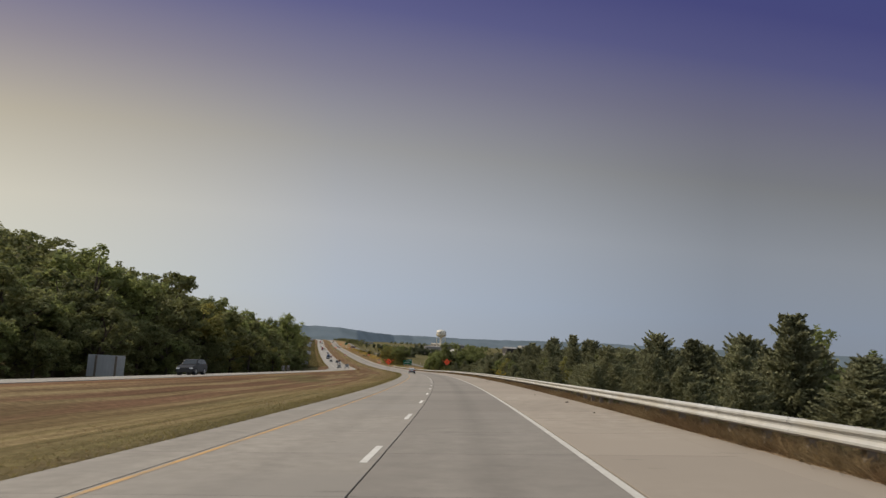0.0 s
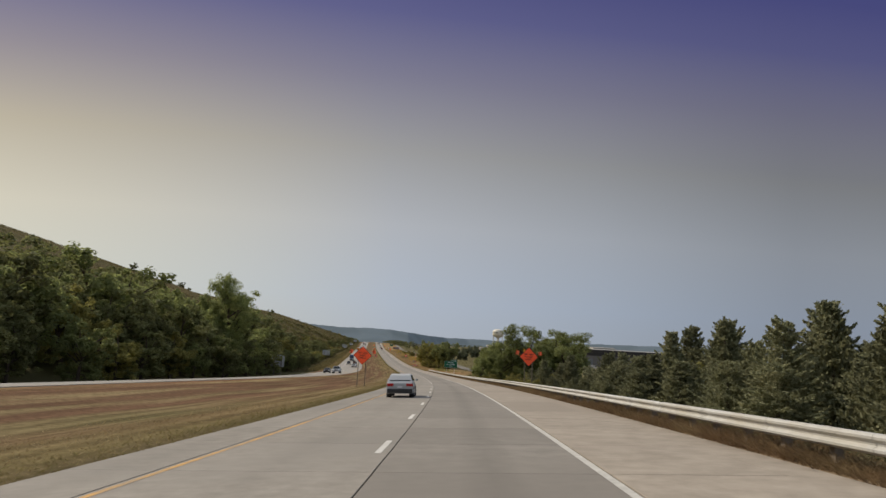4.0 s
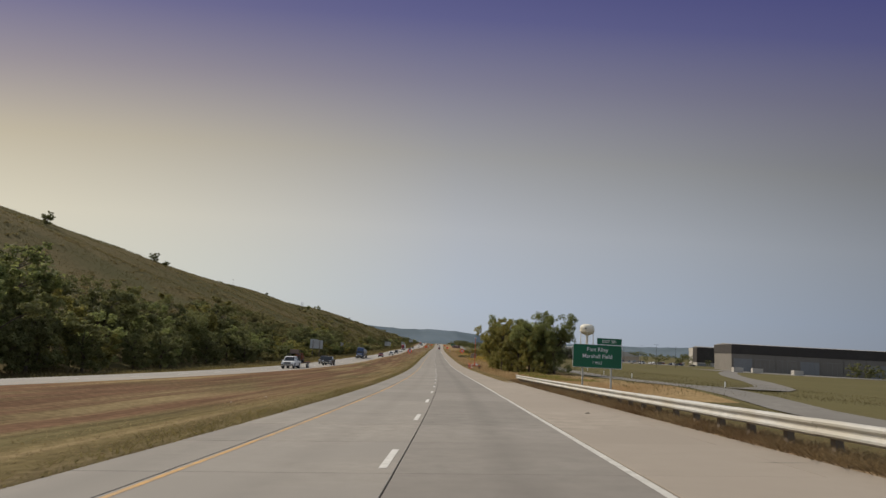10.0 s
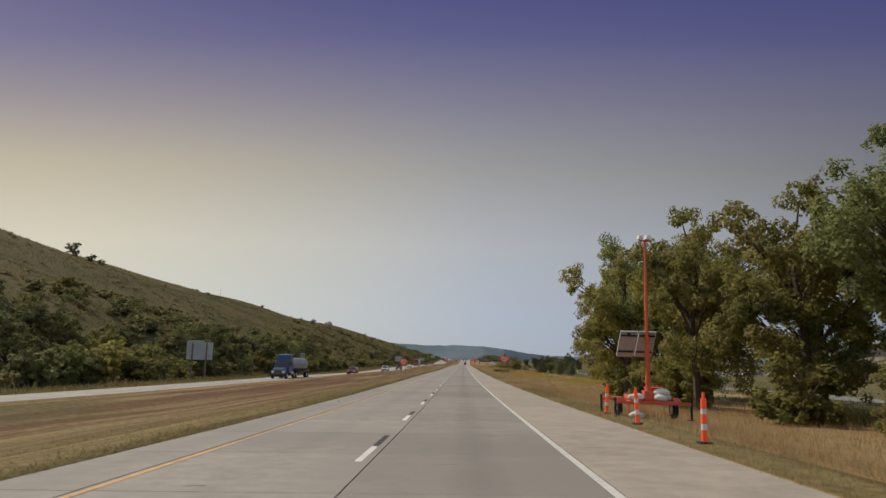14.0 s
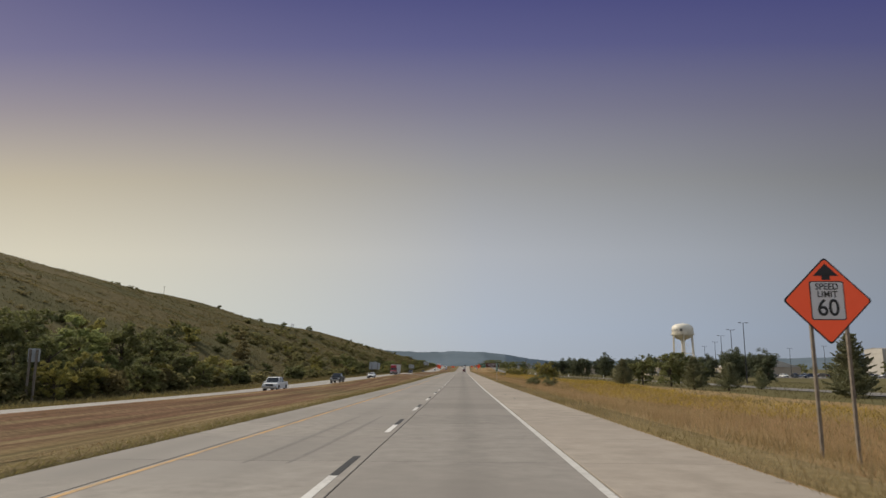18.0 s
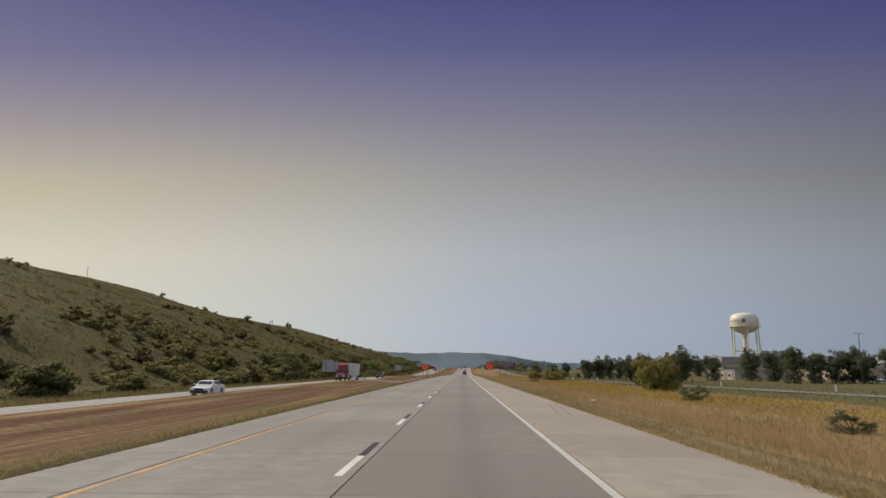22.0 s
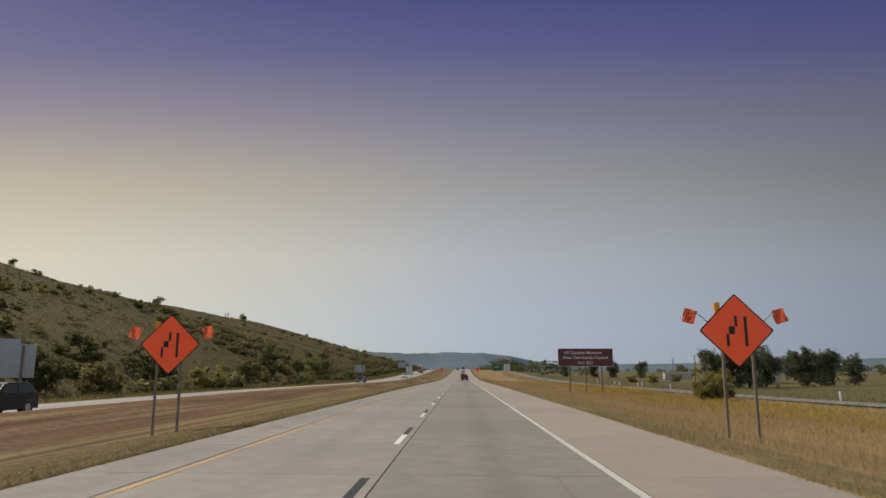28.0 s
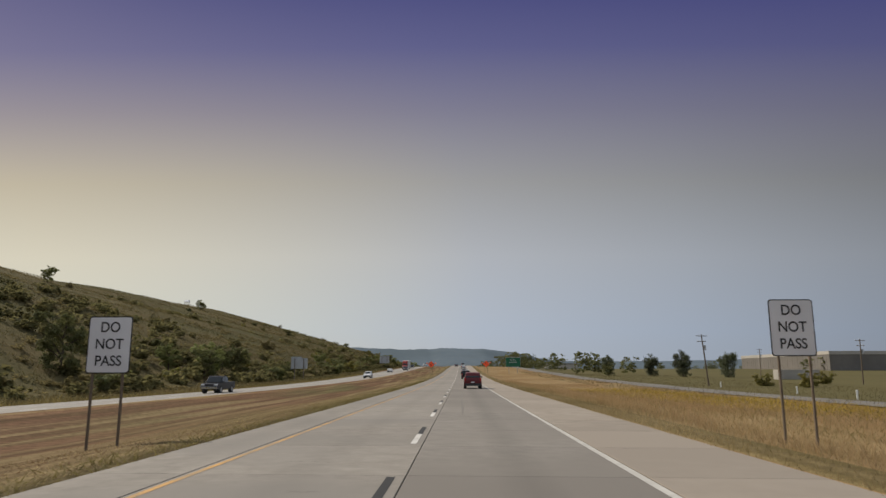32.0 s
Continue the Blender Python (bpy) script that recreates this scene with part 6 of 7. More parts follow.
# ---- speed trailer and channelizer tubes ----
M_TRAILER = mat("orange_trailer_paint", (0.62, 0.10, 0.04), (0.50, 0.08, 0.035), 3.0, 0.5)
M_PANELBACK = mat("grey_panel_back", (0.40, 0.39, 0.37), (0.32, 0.31, 0.30), 5.0, 0.55, big=0.5)
TRAILER_AT = ground_at(511.5, 9.15)
trailer = thing("mast_trailer", "orange mast trailer with solar panels and white sandbags", "trailer", TRAILER_AT)
for x in (-0.88, 0.78):
    part("side_rail", box(bmesh.new(), x, x + 0.1, -1.0, 1.7, 0.55, 0.68, 0.01), M_TRAILER, trailer)
for y in (-1.0, -0.2, 0.7, 1.6):
    part("cross_rail", box(bmesh.new(), -0.78, 0.78, y, y + 0.1, 0.553, 0.683, 0.01), M_TRAILER, trailer)
bm = bmesh.new()
tube(bm, [(-0.07, 1.65, 0.60), (0.0, 3.0, 0.52)], (0.06, 0.05), 8)
tube(bm, [(0.0, 2.85, 0.0), (0.0, 2.85, 0.75)], (0.035, 0.035), 8)
part("drawbar", bm, M_TRAILER, trailer)
bm = bmesh.new()
box(bm, -0.22, 0.12, -0.55, -0.15, 0.68, 1.05, 0.02)
tube(bm, [(-0.03, -0.36, 0.68), (-0.03, -0.36, 3.1)], (0.10, 0.085), 10)
for z in (1.35, 2.35, 3.0):
    tube(bm, [(-0.03, -0.36, z), (-0.03, -0.36, z + 0.1)], (0.125, 0.125), 10)
part("lower_mast", bm, M_TRAILER, trailer)
bm = bmesh.new()
tube(bm, [(-0.03, -0.36, 3.0), (-0.03, -0.36, 5.3), (-0.03, -0.36, 5.31), (-0.03, -0.36, 6.9)], (0.065, 0.062, 0.048, 0.045), 8)
part("mast", bm, M_TRAILER, trailer, "tall thin orange mast")
bm = bmesh.new()
box(bm, -0.26, 0.16, -0.42, -0.30, 6.90, 6.96, 0.01)
part("cross_arm", bm, M_TRAILER, trailer)
for x in (-0.22, 0.08):
    bm = bmesh.new()
    box(bm, x - 0.09, x + 0.09, -0.55, -0.25, 6.965, 7.14, 0.03)
    part("camera_head", bm, M_SIGNWHITE, trailer, "small white sensor box")
for x0, x1 in ((-1.03, -0.36), (-0.31, 0.36)):
    lean = Matrix.Translation((0, 0.12, 2.84)) @ pose(0, 0, 0, 42, 0, 0)
    bm = bmesh.new()
    box(bm, x0 + 0.03, x1 - 0.03, 0.0, 0.025, -0.62, 0.62, 0.004)
    bm.transform(lean)
    pnl = part("solar_panel", bm, M_PANELBLUE, trailer)
    bm = bmesh.new()
    box(bm, x0 + 0.03, x1 - 0.03, -0.012, -0.003, -0.62, 0.62)
    bm.transform(lean)
    part("backing", bm, M_PANELBACK, pnl, "grey back of the panel")
    bm = bmesh.new()
    for xa in (x0, x1 - 0.03):
        box(bm, xa, xa + 0.03, -0.03, 0.035, -0.65, 0.65)
    for z in (-0.65, 0.62):
        box(bm, x0 + 0.03, x1 - 0.03, -0.028, 0.033, z, z + 0.03)
    bm.transform(lean)
    part("panel_frame", bm, M_ALU, pnl)
    bm = bmesh.new()
    for z in (-0.40, 0.42):
        box(bm, x0 + 0.03, x1 - 0.03, -0.055, -0.014, z, z + 0.055)
    box(bm, 0.5 * (x0 + x1) - 0.06, 0.5 * (x0 + x1) + 0.06, -0.05, -0.013, 0.48, 0.57)
    bm.transform(lean)
    part("bracket", bm, M_TYRE, pnl, "dark mounting rails and junction box")
for x, sg in ((-1.08, -1), (1.08, 1)):
    bm = bmesh.new()
    tube(bm, [(x - 0.1, 0.1, 0.34), (x - 0.08, 0.1, 0.34), (x + 0.08, 0.1, 0.34), (x + 0.1, 0.1, 0.34)], (0.31, 0.36, 0.36, 0.31), 20)
    wh = part("tyre", bm, M_TYRE, trailer)
    bm = bmesh.new()
    tube(bm, [(x + sg * 0.085, 0.1, 0.34), (x + sg * 0.115, 0.1, 0.34)], (0.22, 0.19), 14)
    tube(bm, [(x - sg * 0.085, 0.1, 0.34), (x - sg * 0.11, 0.1, 0.34)], (0.22, 0.19), 14)
    part("rim", bm, M_SIGNWHITE, wh, "white steel wheel rim")
    bm = bmesh.new()
    prism(bm, [(-0.36, 0.62), (-0.26, 0.77), (0.46, 0.77), (0.56, 0.62), (0.52, 0.60), (0.44, 0.73), (-0.24, 0.73), (-0.32, 0.60)], x - 0.13, x + 0.13)
    part("fender", bm, M_TRAILER, trailer)
for x, y in ((-1.42, -0.95), (1.42, -0.95), (-1.42, 1.65), (1.42, 1.65)):
    bm = bmesh.new()
    box(bm, min(x, math.copysign(0.88, x)), max(x, math.copysign(0.88, x)), y - 0.04, y + 0.04, 0.57, 0.66)
    og = part("outrigger", bm, M_TRAILER, trailer)
    bm = bmesh.new()
    tube(bm, [(x, y, 0.02), (x, y, 0.80)], (0.045, 0.045), 8)
    box(bm, x - 0.12, x + 0.12, y - 0.12, y + 0.12, 0.0, 0.03)
    part("jack", bm, M_TYRE, og, "dark steel screw jack")
bm = bmesh.new()
box(bm, 0.15, 0.72, 0.1, 0.9, 0.68, 1.12, 0.03)
bat = part("battery_box", bm, M_TRAILER, trailer)
bm = bmesh.new()
box(bm, 0.12, 0.75, 0.07, 0.93, 1.122, 1.17, 0.02)
part("lid", bm, M_TRAILER, bat)
bm = bmesh.new()
box(bm, -0.72, -0.34, 0.0, 0.7, 0.68, 0.86, 0.02)
part("control_box", bm, M_TRAILER, trailer)
rb = random.Random(3)
bag_bm = bmesh.new()
bmesh.ops.create_icosphere(bag_bm, subdivisions=2, radius=1.0, matrix=Matrix.Diagonal((0.33, 0.22, 0.15, 1)))
for v in bag_bm.verts:
    v.co += Vector((rb.uniform(-.03, .03), rb.uniform(-.03, .03), rb.uniform(-.02, .02)))
bag_me = bm_mesh("sandbag", bag_bm, M_SANDBAG)
for x, y, z, a in ((-0.58, -0.72, 0.80, 10), (-0.42, -0.30, 0.80, 60), (0.36, -0.70, 0.80, 35), (0.45, -0.55, 1.0, 10), (0.68, -0.25, 0.80, 75), (-0.62, -0.95, 0.15, 20)):
    ob = thing("sandbag", "white cloth sandbag weighing down the trailer", "sandbag", TRAILER_AT @ pose(x, y, z, rb.uniform(-12, 12), 0, a), "sandbags on the trailer")
    shared("bag", bag_me, ob)
for s, lat, leanx in ((501, 7.72, 0), (507, 7.66, -3), (512.5, 7.80, 2)):
    tub = thing("channelizer_tube", "orange channelizer tube with white bands on a black base", "traffic tube", ground_at(s, lat) @ pose(0, 0, 0, 0, leanx, 0), "channelizer tubes by the trailer")
    for z0, z1, m, nm in ((0.05, 0.32, M_ORANGE, "tube"), (0.32, 0.46, M_SIGNWHITE, "band"), (0.46, 0.69, M_ORANGE, "tube"), (0.69, 0.81, M_SIGNWHITE, "band"), (0.81, 1.06, M_ORANGE, "tube"), (1.06, 1.2, M_ORANGE, "handle")):
        bm = bmesh.new()
        r0 = 0.07 if z1 < 1.1 else 0.035
        tube(bm, [(0, 0, z0), (0, 0, z1)], (r0 * (1.08 - 0.12 * z0), r0 * (1.08 - 0.12 * z1)), 12)
        part(nm, bm, m, tub)
    part("rubber_base", box(bmesh.new(), -0.15, 0.15, -0.15, 0.15, 0.0, 0.05, 0.015), M_TYRE, tub)
# mile marker on the verge
mile = thing("mile_marker", "narrow green mile marker on a steel post", "road sign", at(733, 8.0, 0.0))
sign_post(mile, 0, 2.8, float(lie(733, 8.0)) - 0.3, M_STEEL, 0.03, 0.03)
for nm, w, h, m, lift in (("edge", 0.34, 1.38, M_SIGNWHITE, 0.0), ("face", 0.315, 1.355, M_SIGNGREEN, 0.004)):
    bm = plate(w, h, 0.035, 0.01, lift)
    bm.transform(Matrix.Translation((0, -0.01, 2.18)))
    face = part(nm, bm, m, mile)
for tx, size, z in (("MILE", 0.11, 2.78), ("3", 0.38, 2.5), ("0", 0.38, 2.14), ("2", 0.38, 1.78)):
    lettering(tx, size, M_SIGNWHITE, mile, 0, z, -0.026, 0.95)
bag = thing("litter_bag", "crumpled white plastic bag lying in the grass", "litter", ground_at(780, 10.2) @ Matrix.Diagonal((0.85, 0.85, 0.85, 1)))
bm = bmesh.new()
bmesh.ops.create_icosphere(bm, subdivisions=3, radius=1.0, matrix=Matrix.Diagonal((0.26, 0.2, 0.12, 1)))
for v in bm.verts:
    v.co += Vector((rb.uniform(-.04, .04), rb.uniform(-.04, .04), 0.09 + rb.uniform(-.04, .05)))
part("film", bm, M_SANDBAG, bag)
bm = bmesh.new()
tube(bm, [(0.2, 0, 0.15), (0.28, 0.03, 0.22), (0.34, 0.02, 0.18)], (0.03, 0.05, 0.01), 6)
part("knot", bm, M_SANDBAG, bag)

# small debris on the shoulders and litter in the median
M_DEBRIS = mat("tyre_scraps", (0.05, 0.042, 0.036), (0.12, 0.09, 0.065), 6.0, 0.9, 0.3)
rd = random.Random(77)


def scrap(s, lat, size, label, material, cat="debris"):
    ob = thing("road_debris", label, cat, at(s, lat, 0.0, turn=rd.uniform(0, 360), tilt=True) if -5 < lat < 7.9 else ground_at(s, lat, turn=rd.uniform(0, 360)), "scraps beside the road")
    bm = bmesh.new()
    n = 7
    low, top = [], []
    for k in range(n):
        a = 6.283 * k / n
        r = 0.62 * size * rd.uniform(0.5, 1.0)
        x, y = r * math.cos(a), 0.55 * r * math.sin(a)
        low.append(bm.verts.new((x, y, 0.004)))
        top.append(bm.verts.new((x * 0.7, y * 0.7, size * rd.uniform(0.08, 0.22))))
    bm.faces.new(low[::-1])
    bm.faces.new(top)
    for k in range(n):
        bm.faces.new((low[k], low[(k + 1) % n], top[(k + 1) % n], top[k]))
    part("scrap", bm, material, ob)


for s, lat, size in ((983.5, 5.6, 0.16), (22, 6.9, 0.2), (30, 7.2, 0.22), (39, 6.8, 0.18), (78, 6.6, 0.2), (84, 7.4, 0.3), (95, 7.3, 0.2), (220, 7.2, 0.2), (226, 6.7, 0.25), (331, 7.0, 0.16), (344, 7.3, 0.2), (376, 6.2, 0.2), (463, 5.0, 0.12), (467, 4.7, 0.14),
                     (472, 5.4, 0.14), (520, -4.4, 0.16), (689, -4.5, 0.22), (621, 0.9, 0.1), (782, 1.2, 0.12), (868, -4.0, 0.14), (955, 5.3, 0.12)):
    scrap(s, lat, size, "dark scrap of tyre rubber lying on the concrete", M_DEBRIS)
for s, lat, size in ((384, -9.6, 0.16), (389, -9.2, 0.16), (343, -12, 0.14), (360, -8.2, 0.12), (883, -13, 0.2), (470, 9.2, 0.2), (478, 9.6, 0.16), (905, -9.5, 0.12)):
    scrap(s, lat, size, "small white scrap of litter in the grass", M_SANDBAG, "litter")

# ---- vehicles ----
M_GLASS = mat("tinted_glass", (0.02, 0.024, 0.028), (0.03, 0.034, 0.038), 2.0, 0.08)
M_TRIM = mat("black_trim", (0.02, 0.02, 0.021), (0.03, 0.03, 0.03), 5.0, 0.6)
M_HEAD = mat("headlight_lens", (0.70, 0.72, 0.74), (0.6, 0.62, 0.64), 5.0, 0.12)
M_TAIL = mat("red_tail_lens", (0.45, 0.015, 0.012), (0.35, 0.012, 0.01), 5.0, 0.2)
M_CHROME = mat("chrome", (0.6, 0.6, 0.61), (0.5, 0.5, 0.51), 4.0, 0.15, metal=0.9)
PAINT = {}


def paint(name, c):
    if name not in PAINT:
        PAINT[name] = mat(name + "_car_paint", c, tuple(v * 0.92 for v in c), 1.0, 0.4)
        PAINT[name].node_tree.nodes["Principled BSDF"].inputs["Coat Weight"].default_value = 0.08
        PAINT[name].node_tree.nodes["Principled BSDF"].inputs["Specular IOR Level"].default_value = 0.3
    return PAINT[name]


def wheel(parent, x, y, r, w=0.22, sides=18):
    sg = 1 if x > 0 else -1
    bm = bmesh.new()
    tube(bm, [(x - w / 2, y, r), (x - w / 2 + 0.03, y, r), (x + w / 2 - 0.03, y, r), (x + w / 2, y, r)], (r * 0.93, r, r, r * 0.93), sides)
    t = part("wheel", bm, M_TYRE, parent)
    bm = bmesh.new()
    tube(bm, [(x + sg * (w / 2 - 0.01), y, r), (x + sg * (w / 2 + 0.012), y, r)], (r * 0.66, r * 0.6), 14)
    part("rim", bm, M_RIM, t)


SHAPES = {
    # length, width, wheel radius, axle ys, body outline, cabin outline (y forward), cabin lean
    "sedan": (4.7, 1.82, 0.33, (1.42, -1.36), [(-2.35, 0.42), (-2.33, 0.86), (-2.2, 1.0), (-1.6, 1.06), (-0.2, 1.0), (0.9, 0.95), (1.95, 0.82), (2.32, 0.66), (2.35, 0.36), (2.1, 0.24), (-2.15, 0.26)],
              [(-1.75, 1.02), (-1.05, 1.42), (-0.1, 1.47), (0.45, 1.40), (1.2, 0.95)], 0.20),
    "suv": (4.7, 1.88, 0.37, (1.45, -1.35), [(-2.33, 0.5), (-2.36, 0.9), (-2.28, 1.12), (-0.5, 1.12), (0.95, 1.1), (1.95, 0.98), (2.3, 0.8), (2.35, 0.45), (2.1, 0.3), (-2.15, 0.32)],
            [(-2.25, 1.1), (-1.95, 1.62), (-1.2, 1.72), (0.0, 1.72), (0.45, 1.62), (1.15, 1.08)], 0.17),
    "hatch": (4.25, 1.78, 0.32, (1.3, -1.25), [(-2.1, 0.42), (-2.12, 0.9), (-2.0, 1.02), (-0.4, 1.02), (0.85, 0.96), (1.75, 0.84), (2.08, 0.68), (2.12, 0.36), (1.9, 0.24), (-1.95, 0.26)],
              [(-2.0, 1.0), (-1.6, 1.42), (-0.8, 1.52), (0.1, 1.50), (0.5, 1.4), (1.2, 0.95)], 0.18),
    "pickup": (5.8, 1.98, 0.41, (1.85, -1.75), [(-2.9, 0.62), (-2.9, 1.22), (-0.75, 1.22), (-0.7, 1.16), (1.0, 1.16), (2.4, 1.08), (2.82, 0.98), (2.9, 0.6), (2.6, 0.42), (-2.7, 0.46)],
               [(-0.72, 1.14), (-0.62, 1.78), (-0.2, 1.88), (0.75, 1.88), (1.05, 1.80), (1.6, 1.12)], 0.14),
}


def car(kind, colour, rgb, label, m, group="", dark=0.0):
    ln, wd, r, axles, body, cabin, lean = SHAPES[kind]
    p = paint(colour, rgb)
    ob = thing("pickup_truck" if kind == "pickup" else "car", label, "pickup truck" if kind == "pickup" else "car", m, group)
    x = wd / 2
    part("body", prism(bmesh.new(), body, -x, x, 0.05, 0.05), p, ob)
    part("cabin", prism(bmesh.new(), cabin, -x + 0.07, x - 0.07, lean, 0.04), p, ob)
    z0, z1 = cabin[0][1], max(c[1] for c in cabin)
    # glass set proud of the cabin
    def lx(z):
        return x - 0.07 - lean * (z - z0) / (z1 - z0) + 0.004
    ys = sorted(cabin, key=lambda c: c[0])
    yb, yf = ys[0][0], ys[-1][0]
    lo, hi = z0 + 0.06, z1 - 0.09

    def y_at(z, front):
        best = []
        n = len(cabin)
        for a, b in zip(cabin, cabin[1:]):
            if (a[1] - z) * (b[1] - z) <= 0 and a[1] != b[1]:
                best.append(a[0] + (b[0] - a[0]) * (z - a[1]) / (b[1] - a[1]))
        return (max(best) if front else min(best)) if best else (yf if front else yb)
    for sg in (-1, 1):
        f0, f1, b0, b1 = y_at(lo, True) - 0.16, y_at(hi, True) - 0.12, y_at(lo, False) + 0.14, y_at(hi, False) + 0.12
        pm = (f0 + b0) / 2 + 0.05
        for ya, yb2, yc, yd in ((pm + 0.04, f0, f1, pm + 0.04), (b0, pm - 0.04, pm - 0.04, b1)):
            bm = bmesh.new()
            vs = [bm.verts.new((sg * lx(z), y, z)) for y, z in ((ya, lo), (yb2, lo), (yc, hi), (yd, hi))]
            fc = bm.faces.new(vs)
            bmesh.ops.recalc_face_normals(bm, faces=[fc])
            bmesh.ops.solidify(bm, geom=[fc], thickness=0.012)
            part("side_window", bm, M_GLASS, ob)
        bm = bmesh.new()
        prism(bm, [(f0 - 0.02, z0 + 0.04), (f0 + 0.14, z0 + 0.04), (f0 + 0.12, z0 + 0.16), (f0 - 0.02, z0 + 0.16)], sg * (x - 0.02), sg * (x + 0.16))
        part("mirror", bm, p, ob)
        bm = bmesh.new()
        box(bm, sg * (x - 0.45), sg * (x - 0.06), ln / 2 - 0.20, ln / 2 - 0.02, 0.62 if kind != "pickup" else 0.86, 0.78 if kind != "pickup" else 1.02, 0.03)
        part("headlight", bm, M_HEAD, ob)
        bm = bmesh.new()
        if kind in ("pickup", "suv"):
            box(bm, sg * (x - 0.22), sg * (x - 0.05), -ln / 2 - 0.015, -ln / 2 + 0.12, 0.80, 1.12, 0.02)
        else:
            box(bm, sg * (x - 0.48), sg * (x - 0.06), -ln / 2 - 0.015, -ln / 2 + 0.14, 0.72, 0.90, 0.02)
        part("tail_light", bm, M_TAIL, ob)
        for y in axles:
            bm = bmesh.new()
            tube(bm, [(sg * (x - 0.30), y, r + 0.02), (sg * (x + 0.006), y, r + 0.02)], (r * 1.17, r * 1.17), 20)
            part("wheel_arch", bm, M_TRIM, ob)
            wheel(ob, sg * (x - 0.10), y, r)
    for front in (True, False):
        ya, yb2 = y_at(lo, front), y_at(hi, front)
        off = 0.012 if front else -0.012
        bm = bmesh.new()
        vs = [bm.verts.new(c) for c in ((-lx(lo) + 0.12, ya + off, lo), (lx(lo) - 0.12, ya + off, lo), (lx(hi) - 0.10, yb2 + off, hi), (-lx(hi) + 0.10, yb2 + off, hi))]
        fc = bm.faces.new(vs)
        bmesh.ops.recalc_face_normals(bm, faces=[fc])
        bmesh.ops.solidify(bm, geom=[fc], thickness=0.012)
        part("windscreen" if front else "rear_window", bm, M_GLASS, ob)
    for y0, y1, nm in ((ln / 2 - 0.1, ln / 2 + 0.05, "front_bumper"), (-ln / 2 - 0.05, -ln / 2 + 0.1, "rear_bumper")):
        bm = bmesh.new()
        box(bm, -x + 0.08, x - 0.08, y0, y1, 0.30 if kind != "pickup" else 0.5, 0.56 if kind != "pickup" else 0.76, 0.03)
        part(nm, bm, M_CHROME if kind == "pickup" else M_TRIM, ob)
    bm = bmesh.new()
    box(bm, -x + 0.5, x - 0.5, ln / 2 - 0.06, ln / 2 + 0.03, 0.58 if kind != "pickup" else 0.78, 0.74 if kind != "pickup" else 1.02, 0.01)
    part("grille", bm, M_TRIM, ob)
    bm = bmesh.new()
    box(bm, -0.16, 0.16, -ln / 2 - 0.065, -ln / 2 - 0.05, 0.62, 0.74)
    part("number_plate", bm, M_SIGNWHITE, ob)
    if kind == "pickup":
        bm = bmesh.new()
        box(bm, -x + 0.16, x - 0.16, -2.78, -0.86, 1.19, 1.226)
        part("load_bed", bm, M_TRIM, ob, "dark open load bed")
    return ob


T_LANE = {"in": -22.75, "out": -26.4}


def oncoming(s, lane):
    l = T_LANE[lane]
    return at(s, l, float(on_z(s, l)), turn=180, tilt=True)


GREY, BLK, SIL, WHT, RED, BLUE, TAN = (0.05, 0.05, 0.053), (0.009, 0.009, 0.01), (0.42, 0.43, 0.44), (0.74, 0.74, 0.73), (0.16, 0.018, 0.02), (0.03, 0.05, 0.10), (0.30, 0.25, 0.18)
DRY = "traffic on the other carriageway"
# ahead in the driving and passing lanes
car("suv", "maroon", (0.13, 0.016, 0.02), "maroon crossover seen from behind in the driving lane", at(1097, 2.4, 0))
car("hatch", "silver", SIL, "silver hatchback seen from behind in the passing lane", at(186, -1.75, 0, tilt=True))
car("suv", "black", BLK, "dark SUV seen from behind far ahead", at(1165, 2.2, 0))
car("sedan", "silver", SIL, "silver sedan seen from behind far ahead", at(1230, 2.1, 0))
car("suv", "white", WHT, "white SUV seen from behind far ahead", at(1330, 2.1, 0))
car("sedan", "grey", GREY, "grey sedan seen from behind far ahead", at(1400, -1.6, 0))
car("suv", "black", BLK, "black SUV seen from behind far ahead", at(1480, 2.1, 0))
car("suv", "black", BLK, "dark SUV driving on the other carriageway", oncoming(72, "out"), DRY)
car("pickup", "silver", SIL, "silver pickup on the other carriageway", oncoming(326, "in"), DRY)
car("sedan", "grey", GREY, "grey sedan on the other carriageway", oncoming(338, "out"), DRY)
car("pickup", "charcoal", (0.012, 0.0125, 0.014), "charcoal pickup on the other carriageway", oncoming(497.5, "in"), DRY)
car("pickup", "black", BLK, "dark pickup on the other carriageway", oncoming(515, "out"), DRY)
car("pickup", "white", WHT, "white pickup with an open bed on the other carriageway", oncoming(705, "in"), DRY)
car("pickup", "black", BLK, "black pickup on the other carriageway", oncoming(751, "in"), DRY)
car("sedan", "white", WHT, "white sedan on the other carriageway", oncoming(803, "in"), DRY)
car("suv", "black", BLK, "dark blue SUV on the other carriageway", oncoming(943, "in"), DRY)
car("suv", "white", WHT, "white SUV on the other carriageway", oncoming(1200, "in"), DRY)
for s, lane, kind, c, rgb, lb in ((1290, "out", "sedan", "white", WHT, "white sedan far off on the other carriageway"), (1320, "in", "suv", "grey", GREY, "grey SUV far off on the other carriageway"),
                                  (1100, "out", "pickup", "black", BLK, "dark pickup far off on the other carriageway"), (640, "in", "suv", "red", RED, "red SUV on the other carriageway"), (1410, "out", "suv", "black", BLK, "black SUV far off on the other carriageway"),
                                  (1470, "in", "pickup", "white", WHT, "white pickup far off on the other carriageway")):
    car(kind, c, rgb, lb, oncoming(s, lane), DRY)


